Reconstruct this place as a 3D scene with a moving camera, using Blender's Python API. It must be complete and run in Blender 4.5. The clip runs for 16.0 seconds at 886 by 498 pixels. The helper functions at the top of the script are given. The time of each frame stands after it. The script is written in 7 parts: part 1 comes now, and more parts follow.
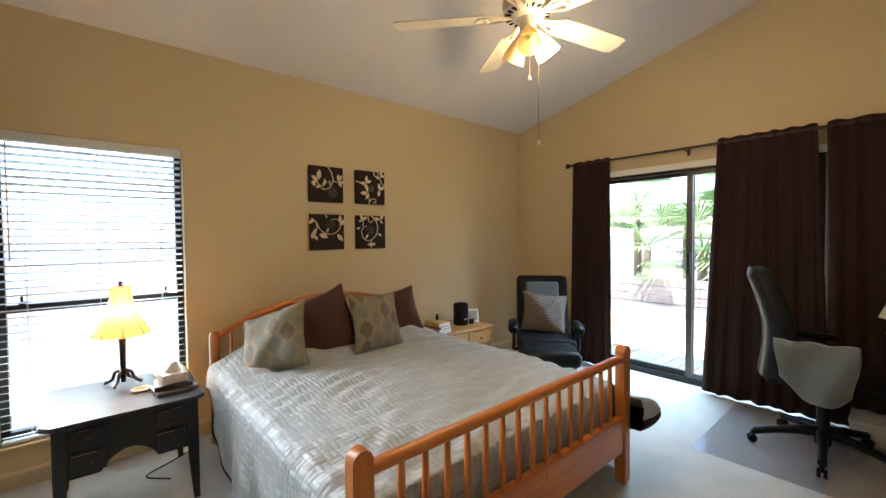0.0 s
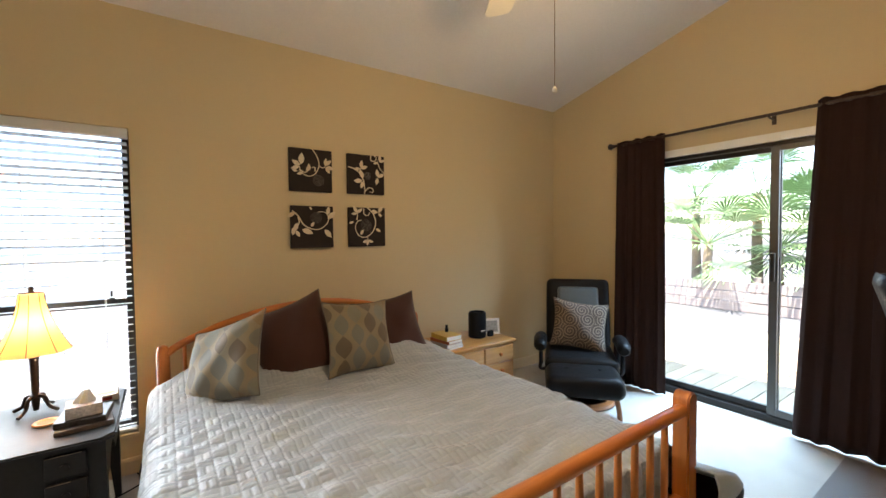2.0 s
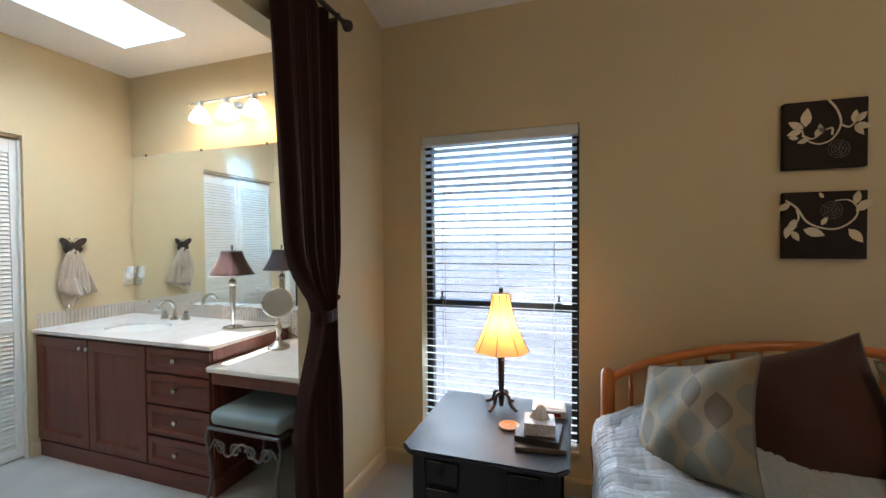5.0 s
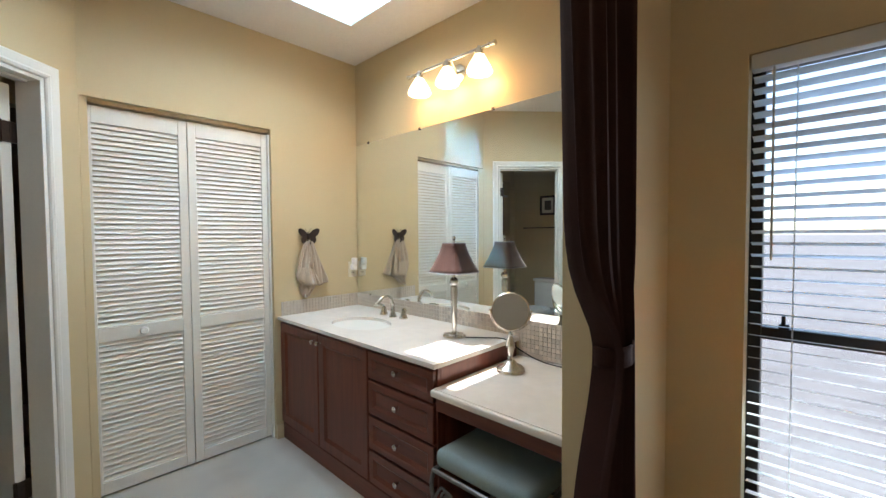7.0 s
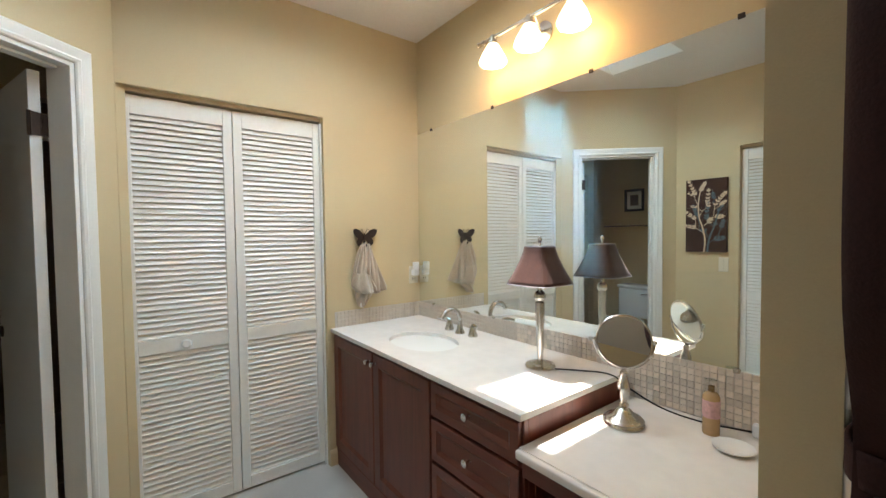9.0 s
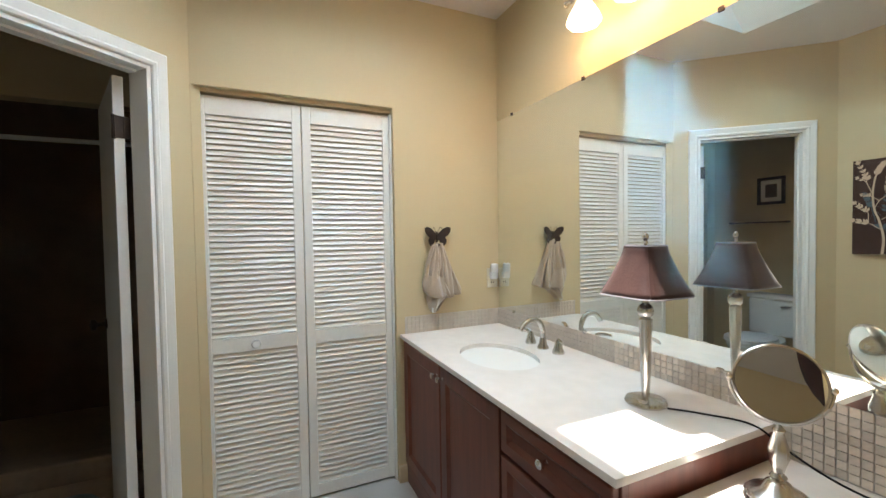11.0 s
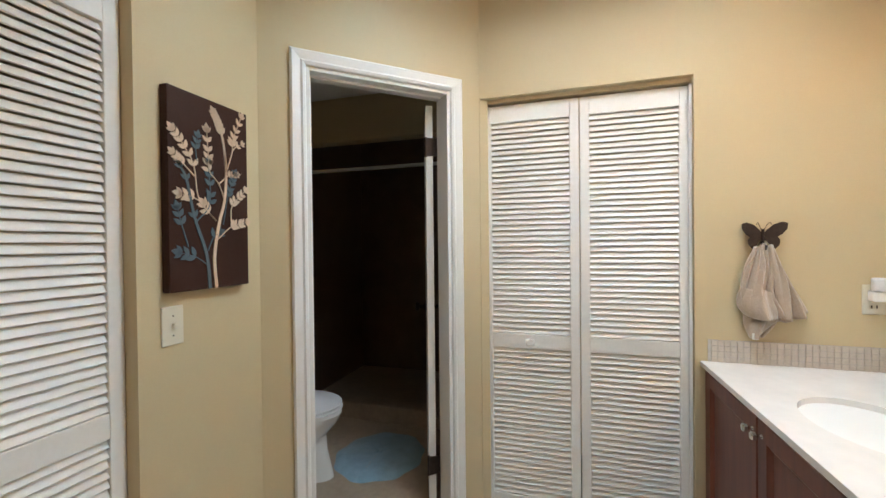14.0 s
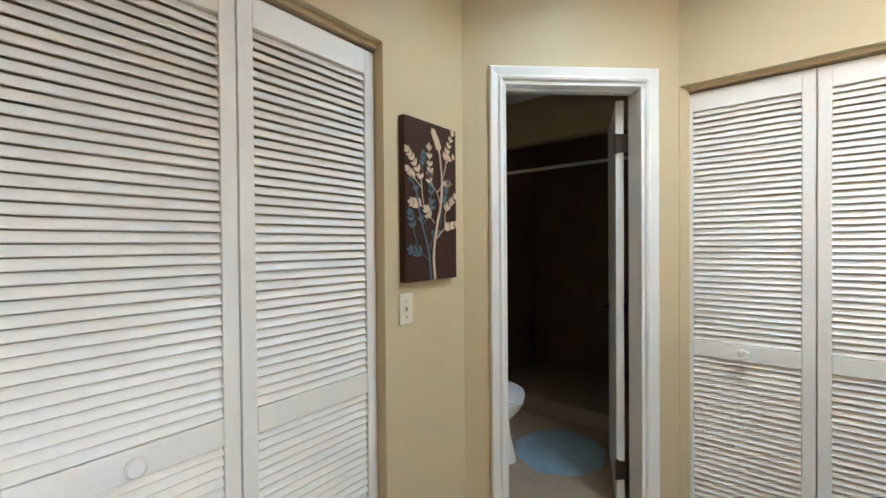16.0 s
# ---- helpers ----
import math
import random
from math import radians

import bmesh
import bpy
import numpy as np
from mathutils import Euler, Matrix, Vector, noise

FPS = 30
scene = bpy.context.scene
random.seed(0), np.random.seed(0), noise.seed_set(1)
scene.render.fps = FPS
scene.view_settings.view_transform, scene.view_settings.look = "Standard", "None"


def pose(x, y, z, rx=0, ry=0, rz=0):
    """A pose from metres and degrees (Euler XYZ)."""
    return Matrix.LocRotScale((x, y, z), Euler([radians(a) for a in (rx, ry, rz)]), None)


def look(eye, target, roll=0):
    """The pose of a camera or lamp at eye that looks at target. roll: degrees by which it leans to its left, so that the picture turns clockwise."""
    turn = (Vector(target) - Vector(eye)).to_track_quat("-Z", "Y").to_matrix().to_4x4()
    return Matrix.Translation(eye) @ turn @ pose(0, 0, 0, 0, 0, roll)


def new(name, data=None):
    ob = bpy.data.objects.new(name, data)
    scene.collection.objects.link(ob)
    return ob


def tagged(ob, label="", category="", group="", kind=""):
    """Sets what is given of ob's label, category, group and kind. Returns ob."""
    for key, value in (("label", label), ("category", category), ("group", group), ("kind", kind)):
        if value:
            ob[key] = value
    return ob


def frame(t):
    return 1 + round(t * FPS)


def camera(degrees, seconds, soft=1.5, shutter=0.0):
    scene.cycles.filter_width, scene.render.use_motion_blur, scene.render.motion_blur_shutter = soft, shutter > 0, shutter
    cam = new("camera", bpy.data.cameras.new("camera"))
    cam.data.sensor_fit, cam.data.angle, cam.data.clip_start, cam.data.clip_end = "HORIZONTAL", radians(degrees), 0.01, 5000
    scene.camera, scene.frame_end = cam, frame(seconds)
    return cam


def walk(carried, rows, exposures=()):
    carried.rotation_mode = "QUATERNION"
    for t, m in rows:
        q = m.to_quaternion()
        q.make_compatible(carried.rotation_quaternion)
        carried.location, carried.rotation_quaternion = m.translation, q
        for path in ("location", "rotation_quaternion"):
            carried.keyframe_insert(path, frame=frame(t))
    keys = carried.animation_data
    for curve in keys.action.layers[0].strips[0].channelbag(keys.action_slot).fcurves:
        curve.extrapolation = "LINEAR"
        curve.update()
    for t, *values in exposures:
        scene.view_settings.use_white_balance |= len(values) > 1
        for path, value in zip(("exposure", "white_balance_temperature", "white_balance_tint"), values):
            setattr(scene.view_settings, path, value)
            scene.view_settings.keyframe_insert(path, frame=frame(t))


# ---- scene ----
cam = camera(95.3, 16.0)
PATH = [
    (0, (0.905, 1.053, 1.365), (2.213, 2.565, 1.305), -0.5),
    (0.5, (0.951, 1.09, 1.369), (2.274, 2.589, 1.301), -0.5),
    (1, (1.135, 1.13, 1.365), (2.442, 2.642, 1.292), -0.5),
    (1.5, (1.351, 1.184, 1.354), (2.59, 2.753, 1.284), -0.6),
    (2, (1.516, 1.368, 1.347), (2.654, 3.011, 1.278), -0.6),
    (2.5, (1.617, 1.562, 1.351), (2.598, 3.304, 1.285), -0.6),
    (3, (1.738, 1.729, 1.365), (2.462, 3.592, 1.283), -0.5),
    (3.5, (1.838, 1.835, 1.366), (2.218, 3.798, 1.303), -0.6),
    (4, (1.731, 1.873, 1.364), (1.781, 3.872, 1.309), -0.6),
    (4.5, (1.539, 1.952, 1.364), (1.243, 3.929, 1.329), -0.5),
    (5, (1.355, 2.031, 1.358), (0.729, 3.93, 1.316), -0.4),
    (5.2, (1.286, 2.079, 1.364), (0.54, 3.934, 1.322), -0.3),
    (7.3, (0.652, 2.528, 1.342), (-0.78, 3.923, 1.267), -0.4),
    (7.5, (0.626, 2.555, 1.345), (-0.831, 3.922, 1.267), -0.4),
    (8, (0.503, 2.617, 1.35), (-1.008, 3.924, 1.265), -0.4),
    (8.2, (0.458, 2.64, 1.352), (-1.071, 3.925, 1.266), -0.5),
    (10.3, (0.266, 2.895, 1.346), (-1.452, 3.917, 1.289), -0.7),
    (10.5, (0.248, 2.915, 1.347), (-1.499, 3.886, 1.282), -0.8),
    (11, (0.169, 2.954, 1.335), (-1.654, 3.776, 1.278), -0.9),
    (11.5, (0.074, 3.033, 1.336), (-1.834, 3.631, 1.287), -0.8),
    (12, (0.018, 3.084, 1.325), (-1.951, 3.432, 1.283), -0.8),
    (12.5, (0.0, 3.099, 1.308), (-1.998, 3.174, 1.279), -0.7),
    (13, (0.009, 3.096, 1.31), (-1.983, 2.919, 1.285), -0.7),
    (13.5, (0.021, 3.092, 1.315), (-1.939, 2.697, 1.292), -0.6),
    (14, (0.038, 3.084, 1.316), (-1.877, 2.506, 1.296), -0.6),
    (14.5, (0.063, 3.073, 1.321), (-1.793, 2.327, 1.296), -0.5),
    (15, (0.097, 3.056, 1.323), (-1.683, 2.145, 1.297), -0.5),
    (15.5, (0.134, 3.036, 1.32), (-1.551, 1.96, 1.296), -0.4),
    (16, (0.193, 3.009, 1.321), (-1.361, 1.75, 1.299), -0.5),
]
EXPOSURES = [(0, 4.03, 6600, 11), (2.0, 4.02, 6850, 13), (3.0, 3.98, 7700, 15), (3.6, 4.18, 7700, 16), (4.1, 4.08, 6600, 13), (4.5, 3.92, 5950, 11), (5.0, 3.28, 5900, 11), (8.0, 3.04, 6650, 13), (11.0, 3.0, 6500, 13), (14.0, 3.2, 6750, 17), (16.0, 3.33, 6450, 14)]
walk(cam, [(t, look(eye, target, roll)) for t, eye, target, roll in PATH], EXPOSURES)

# ---- plan, in metres ----
NORTH, EAST, WEST, ALCOVE = 4.263, 4.966, -1.918, 1.96    # wall faces
SOUTH, EAVE, SLOPE, RIDGE = -0.9, 2.64, 0.245, 1.3        # bedroom roof
FLAT = 2.625                                              # alcove ceiling
DIAG_A, DIAG_B = Vector((-1.245, 1.96, 0)), Vector((-1.918, 2.686, 0))

# ---- world, sun and lamps ----
world = bpy.data.worlds.new("daylight")
scene.world = world
world.use_nodes = True
wn = world.node_tree.nodes
sky = wn.new("ShaderNodeTexSky")
sky.sky_type, sky.sun_disc = "NISHITA", False
SUN_WAY = Vector((0.28, 0.05, -1.0)).normalized()
sky.sun_elevation = math.asin(-SUN_WAY.z)
sky.sun_rotation = math.atan2(-SUN_WAY.x, -SUN_WAY.y)
world.node_tree.links.new(sky.outputs[0], wn["Background"].inputs[0])
wn["Background"].inputs[1].default_value = 0.08
sun = new("sun", bpy.data.lights.new("sun", "SUN"))
sun.data.energy, sun.data.angle, sun.data.color = 2.5, radians(0.6), (1.0, 0.95, 0.88)
sun.matrix_world = look((0, 0, 6), Vector((0, 0, 6)) + SUN_WAY)


def lamp(name, place, watts, colour, radius=0.03):
    ob = new(name, bpy.data.lights.new(name, "POINT"))
    ob.data.energy, ob.data.color, ob.data.shadow_soft_size = watts, colour, radius
    ob.location = place
    return ob


def sky_panel(name, eye, target, width, height, watts, colour=(0.85, 0.93, 1.0), spread=150):
    ob = new(name, bpy.data.lights.new(name, "AREA"))
    ob.data.shape, ob.data.size, ob.data.size_y = "RECTANGLE", width, height
    ob.data.energy, ob.data.color = watts, colour
    ob.data.spread = radians(spread)
    ob.matrix_world = look(eye, target)
    return ob


WARM = (1.0, 0.62, 0.28)
lamp("bedside_bulb", (1.013, 3.952, 0.955), 0.6, WARM, 0.03)
lamp("fan_bulb", (2.74, 2.30, 2.25), 2.4, (1.0, 0.70, 0.38), 0.12)
for bulb_x in (-1.10, -0.87, -0.64):
    lamp("vanity_bulb", (bulb_x, 4.15, 2.165), 0.23, (1.0, 0.55, 0.23), 0.035)
glow_sky = sky_panel("skylight_sky", (-1.17, 3.30, 2.62), (-1.17, 3.31, 0), 0.5, 1.2, 1.6, (0.84, 0.92, 1.0), 150)
glow_sky.data.cycles.use_multiple_importance_sampling = False
sky_panel("skylight_top", (-1.15, 3.7, 3.26), (-1.05, 3.5, 0), 0.4, 0.36, 2.0, (0.38, 0.74, 1.0), 160)
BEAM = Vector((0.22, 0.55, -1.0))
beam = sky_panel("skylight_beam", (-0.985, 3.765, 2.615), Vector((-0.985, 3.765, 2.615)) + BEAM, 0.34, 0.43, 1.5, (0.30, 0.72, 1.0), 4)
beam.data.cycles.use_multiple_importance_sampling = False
sky_panel("door_sky", (5.5, 2.36, 2.6), (3.4, 2.36, 0.7), 1.9, 0.8, 26.0, (0.44, 0.72, 1.0), spread=125)
sky_panel("window_sky", (0.93, NORTH - 0.012, 1.12), (1.15, 3.2, 0.75), 0.84, 1.6, 2.6, (0.80, 0.91, 1.0), spread=105)


# ---- materials ----
def nodes_of(m):
    m.use_nodes = True
    return m.node_tree.nodes, m.node_tree.links


def surface(name, colour, rough=0.5, metal=0.0, vary=0.12, scale=6.0, bump=0.0, bump_scale=120.0, stretch=(1, 1, 1), coat=0.0, sheen=0.0, object_random=0.0):
    """A paint, cloth, metal or stone: colour drifting at two scales, roughness with it, fine relief."""
    m = bpy.data.materials.new(name)
    n, l = nodes_of(m)
    b = n["Principled BSDF"]
    b.inputs["Metallic"].default_value = metal
    if max(colour) < 0.06 and metal == 0:
        b.inputs["Specular IOR Level"].default_value = 0.18    # matt cloth and worn dark paint
    b.inputs["Coat Weight"].default_value = coat
    b.inputs["Sheen Weight"].default_value = sheen
    tc, mp = n.new("ShaderNodeTexCoord"), n.new("ShaderNodeMapping")
    mp.inputs["Scale"].default_value = stretch
    l.new(tc.outputs["Object"], mp.inputs["Vector"])
    big, small = n.new("ShaderNodeTexNoise"), n.new("ShaderNodeTexNoise")
    big.inputs["Scale"].default_value, big.inputs["Detail"].default_value = scale, 3.0
    small.inputs["Scale"].default_value, small.inputs["Detail"].default_value = bump_scale, 4.0
    for t in (big, small):
        l.new(mp.outputs[0], t.inputs["Vector"])
    add = n.new("ShaderNodeMath")
    add.operation = "ADD"
    l.new(big.outputs["Fac"], add.inputs[0])
    l.new(small.outputs["Fac"], add.inputs[1])
    ramp = n.new("ShaderNodeMapRange")
    ramp.inputs["From Min"].default_value, ramp.inputs["From Max"].default_value = 0.6, 1.4
    ramp.inputs["To Min"].default_value, ramp.inputs["To Max"].default_value = 1 - vary, 1 + vary
    l.new(add.outputs[0], ramp.inputs["Value"])
    mul = n.new("ShaderNodeVectorMath")
    mul.operation = "SCALE"
    mul.inputs[0].default_value = colour
    l.new(ramp.outputs[0], mul.inputs["Scale"])
    last = mul.outputs[0]
    if object_random:
        info, r2, m2 = n.new("ShaderNodeObjectInfo"), n.new("ShaderNodeMapRange"), n.new("ShaderNodeVectorMath")
        r2.inputs["To Min"].default_value, r2.inputs["To Max"].default_value = 1 - object_random, 1 + object_random
        l.new(info.outputs["Random"], r2.inputs["Value"])
        m2.operation = "SCALE"
        l.new(last, m2.inputs[0])
        l.new(r2.outputs[0], m2.inputs["Scale"])
        last = m2.outputs[0]
    l.new(last, b.inputs["Base Color"])
    rr = n.new("ShaderNodeMapRange")
    rr.inputs["To Min"].default_value, rr.inputs["To Max"].default_value = max(0.02, rough - 0.07), min(1.0, rough + 0.07)
    l.new(big.outputs["Fac"], rr.inputs["Value"])
    l.new(rr.outputs[0], b.inputs["Roughness"])
    if bump:
        bp = n.new("ShaderNodeBump")
        bp.inputs["Strength"].default_value, bp.inputs["Distance"].default_value = bump, 0.004
        l.new(small.outputs["Fac"], bp.inputs["Height"])
        l.new(bp.outputs[0], b.inputs["Normal"])
    return m


def wood(name, light, dark, rough=0.35, axis="X", scale=1.0, coat=0.3, knots=True):
    """Planks with drawn-out grain and a few knots; axis is the way of the grain."""
    m = bpy.data.materials.new(name)
    n, l = nodes_of(m)
    b = n["Principled BSDF"]
    b.inputs["Roughness"].default_value, b.inputs["Coat Weight"].default_value, b.inputs["Coat Roughness"].default_value = rough, coat, 0.2
    tc, mp = n.new("ShaderNodeTexCoord"), n.new("ShaderNodeMapping")
    mp.inputs["Scale"].default_value = {"X": (1.2, 14, 14), "Y": (14, 1.2, 14), "Z": (14, 14, 1.2)}[axis]
    l.new(tc.outputs["Object"], mp.inputs["Vector"])
    a = n.new("ShaderNodeTexNoise")
    a.inputs["Scale"].default_value, a.inputs["Detail"].default_value, a.inputs["Distortion"].default_value = 1.5 * scale, 5.0, 1.2
    l.new(mp.outputs[0], a.inputs["Vector"])
    ramp = n.new("ShaderNodeValToRGB")
    ramp.color_ramp.elements[0].position, ramp.color_ramp.elements[0].color = 0.3, (*dark, 1)
    ramp.color_ramp.elements[1].position, ramp.color_ramp.elements[1].color = 0.7, (*light, 1)
    l.new(a.outputs["Fac"], ramp.inputs[0])
    last = ramp.outputs[0]
    if knots:
        v, k, mix = n.new("ShaderNodeTexVoronoi"), n.new("ShaderNodeMapRange"), n.new("ShaderNodeMix")
        v.inputs["Scale"].default_value = 5.0
        l.new(tc.outputs["Object"], v.inputs["Vector"])
        k.inputs["From Min"].default_value, k.inputs["From Max"].default_value = 0.05, 0.12
        k.inputs["To Min"].default_value, k.inputs["To Max"].default_value = 0.8, 0.0
        l.new(v.outputs["Distance"], k.inputs["Value"])
        mix.data_type = "RGBA"
        l.new(k.outputs[0], mix.inputs[0])
        l.new(last, mix.inputs[6])
        mix.inputs[7].default_value = (*[c * 0.35 for c in dark], 1)
        last = mix.outputs[2]
    l.new(last, b.inputs["Base Color"])
    bp = n.new("ShaderNodeBump")
    bp.inputs["Strength"].default_value, bp.inputs["Distance"].default_value = 0.15, 0.002
    l.new(a.outputs["Fac"], bp.inputs["Height"])
    l.new(bp.outputs[0], b.inputs["Normal"])
    return m


def glow(name, colour, strength, base=(0.9, 0.85, 0.75)):
    m = bpy.data.materials.new(name)
    n, l = nodes_of(m)
    b = n["Principled BSDF"]
    b.inputs["Base Color"].default_value, b.inputs["Roughness"].default_value = (*base, 1), 0.4
    b.inputs["Emission Color"].default_value, b.inputs["Emission Strength"].default_value = (*colour, 1), strength
    return m


def glass(name, tint=(0.95, 0.97, 0.97), rough=0.0, gloss=0.05):
    m = bpy.data.materials.new(name)
    n, l = nodes_of(m)
    n.remove(n["Principled BSDF"])
    tr, gl, mix = n.new("ShaderNodeBsdfTransparent"), n.new("ShaderNodeBsdfGlossy"), n.new("ShaderNodeMixShader")
    tr.inputs[0].default_value, gl.inputs["Roughness"].default_value = (*tint, 1), rough
    mix.inputs[0].default_value = gloss
    l.new(tr.outputs[0], mix.inputs[1])
    l.new(gl.outputs[0], mix.inputs[2])
    l.new(mix.outputs[0], n["Material Output"].inputs[0])
    return m


def mirror_glass(name, dust, wiped=None):
    """Silvered glass under a film of dust; below the height wiped the film is thin, with smears of a cloth."""
    m = bpy.data.materials.new(name)
    n, l = nodes_of(m)
    n.remove(n["Principled BSDF"])
    gl, df, mix = n.new("ShaderNodeBsdfGlossy"), n.new("ShaderNodeBsdfDiffuse"), n.new("ShaderNodeMixShader")
    gl.inputs["Color"].default_value, gl.inputs["Roughness"].default_value = (0.86, 0.9, 0.87, 1), 0.0
    noise_t, r = n.new("ShaderNodeTexNoise"), n.new("ShaderNodeMapRange")
    noise_t.inputs["Scale"].default_value = 7.0
    r.inputs["To Min"].default_value, r.inputs["To Max"].default_value = dust * 0.4, dust * 1.6
    l.new(noise_t.outputs["Fac"], r.inputs["Value"])
    film = r.outputs[0]
    if wiped:
        tc, sp, mp, smear = n.new("ShaderNodeTexCoord"), n.new("ShaderNodeSeparateXYZ"), n.new("ShaderNodeMapping"), n.new("ShaderNodeTexNoise")
        l.new(tc.outputs["Object"], sp.inputs[0])
        l.new(tc.outputs["Object"], mp.inputs["Vector"])
        mp.inputs["Rotation"].default_value, mp.inputs["Scale"].default_value = (0, radians(-35), 0), (3.0, 1.0, 22.0)
        smear.inputs["Scale"].default_value, smear.inputs["Distortion"].default_value = 1.6, 1.5
        l.new(mp.outputs[0], smear.inputs["Vector"])
        streak, edge, low = n.new("ShaderNodeMapRange"), n.new("ShaderNodeMapRange"), n.new("ShaderNodeMix")
        streak.inputs["From Min"].default_value, streak.inputs["From Max"].default_value = 0.50, 0.75
        streak.inputs["To Min"].default_value, streak.inputs["To Max"].default_value = 0.2, 0.9
        l.new(smear.outputs["Fac"], streak.inputs["Value"])
        wobble = n.new("ShaderNodeMath")
        wobble.operation, wobble.inputs[1].default_value = "MULTIPLY_ADD", 0.10
        l.new(noise_t.outputs["Fac"], wobble.inputs[0])
        l.new(sp.outputs[2], wobble.inputs[2])
        edge.inputs["From Min"].default_value, edge.inputs["From Max"].default_value = wiped + 0.03, wiped + 0.07
        l.new(wobble.outputs[0], edge.inputs["Value"])
        l.new(edge.outputs[0], low.inputs[0])
        l.new(streak.outputs[0], low.inputs[2])
        low.inputs[3].default_value = 1.0
        scaled = n.new("ShaderNodeMath")
        scaled.operation = "MULTIPLY"
        l.new(film, scaled.inputs[0])
        l.new(low.outputs[0], scaled.inputs[1])
        film = scaled.outputs[0]
    l.new(film, mix.inputs[0])
    l.new(gl.outputs[0], mix.inputs[1])
    l.new(df.outputs[0], mix.inputs[2])
    l.new(mix.outputs[0], n["Material Output"].inputs[0])
    return m


PAINT = surface("tan_wall_paint", (0.572, 0.460, 0.275), 0.6, vary=0.035, scale=1.2, bump=0.12, bump_scale=260)
CEILING = surface("white_ceiling_paint", (0.74, 0.71, 0.68), 0.8, vary=0.04, scale=2, bump=0.45, bump_scale=55)
WHITE = surface("white_gloss_paint", (0.80, 0.79, 0.75), 0.35, vary=0.03, scale=4, bump=0.05, bump_scale=90)
LOUVRE = surface("cream_door_paint", (0.80, 0.78, 0.72), 0.4, vary=0.04, scale=5, bump=0.06, bump_scale=70)
BASE = surface("tan_trim_paint", (0.62, 0.50, 0.32), 0.45, vary=0.04, scale=4)
CARPET = surface("beige_carpet", (0.46, 0.43, 0.385), 0.95, vary=0.22, scale=3.5, bump=1.0, bump_scale=190, sheen=0.3)
BRONZE = surface("dark_bronze_frame", (0.028, 0.024, 0.022), 0.4, metal=0.6, vary=0.2)
TILEFLOOR = surface("tan_floor_tile", (0.40, 0.31, 0.22), 0.35, vary=0.15, scale=5, bump=0.1, bump_scale=30)
PANE = glass("window_glass")


# ---- mesh helpers ----
def part(name, bm, material, parent=None, label="", smooth=False):
    """Links a bmesh as one mesh object, under a thing or a part."""
    data = bpy.data.meshes.new(name)
    bmesh.ops.recalc_face_normals(bm, faces=bm.faces)
    bm.to_mesh(data)
    bm.free()
    if smooth:
        for p in data.polygons:
            p.use_smooth = True
        data.set_sharp_from_angle(angle=radians(40))
    data.materials.append(material)
    ob = new(name, data)
    if parent is not None:
        ob.parent = parent
        ob.matrix_parent_inverse = parent.matrix_world.inverted()
    if label:
        ob["label"] = label
    return ob


def thing(name, place, label, category, group="", kind="", turn=0.0):
    """An empty at a thing's base; parts are built in its own coordinates when turn or place is used with seat()."""
    ob = new(name)
    ob.matrix_world = pose(*place, 0, 0, turn)
    ob.empty_display_size = 0.1
    bpy.context.view_layer.update()
    return tagged(ob, label, category, group, kind)


def local(parent, ob):
    """Puts a part that was built round the origin into its parent's own coordinates."""
    ob.parent = parent
    ob.matrix_parent_inverse = Matrix.Identity(4)
    return ob


def box(bm, a, b, bevel=0.0, m=None, seg=2):
    """A box from corner a to corner b, edges rounded by bevel."""
    lo, hi = [min(p, q) for p, q in zip(a, b)], [max(p, q) for p, q in zip(a, b)]
    made = bmesh.ops.create_cube(bm, size=1.0)["verts"]
    for v in made:
        v.co = Vector([lo[i] + (v.co[i] + 0.5) * (hi[i] - lo[i]) for i in range(3)])
    if bevel:
        edges = {e for v in made for e in v.link_edges}
        made = list({v for f in bmesh.ops.bevel(bm, geom=list(edges), offset=bevel, segments=seg, affect="EDGES", profile=0.5)["faces"] for v in f.verts} | {v for v in made if v.is_valid})
    if m is not None:
        bmesh.ops.transform(bm, matrix=m, verts=[v for v in made if v.is_valid])
    return bm


def prism(bm, outline, depth, m=None):
    """A flat outline (x, z) extruded along y by depth, centred, then moved by m."""
    front = [bm.verts.new((x, -depth / 2, z)) for x, z in outline]
    back = [bm.verts.new((x, depth / 2, z)) for x, z in outline]
    k = len(outline)
    bm.faces.new(front)
    bm.faces.new(back[::-1])
    for i in range(k):
        bm.faces.new((front[i], back[i], back[(i + 1) % k], front[(i + 1) % k]))
    if m is not None:
        bmesh.ops.transform(bm, matrix=m, verts=front + back)
    return bm


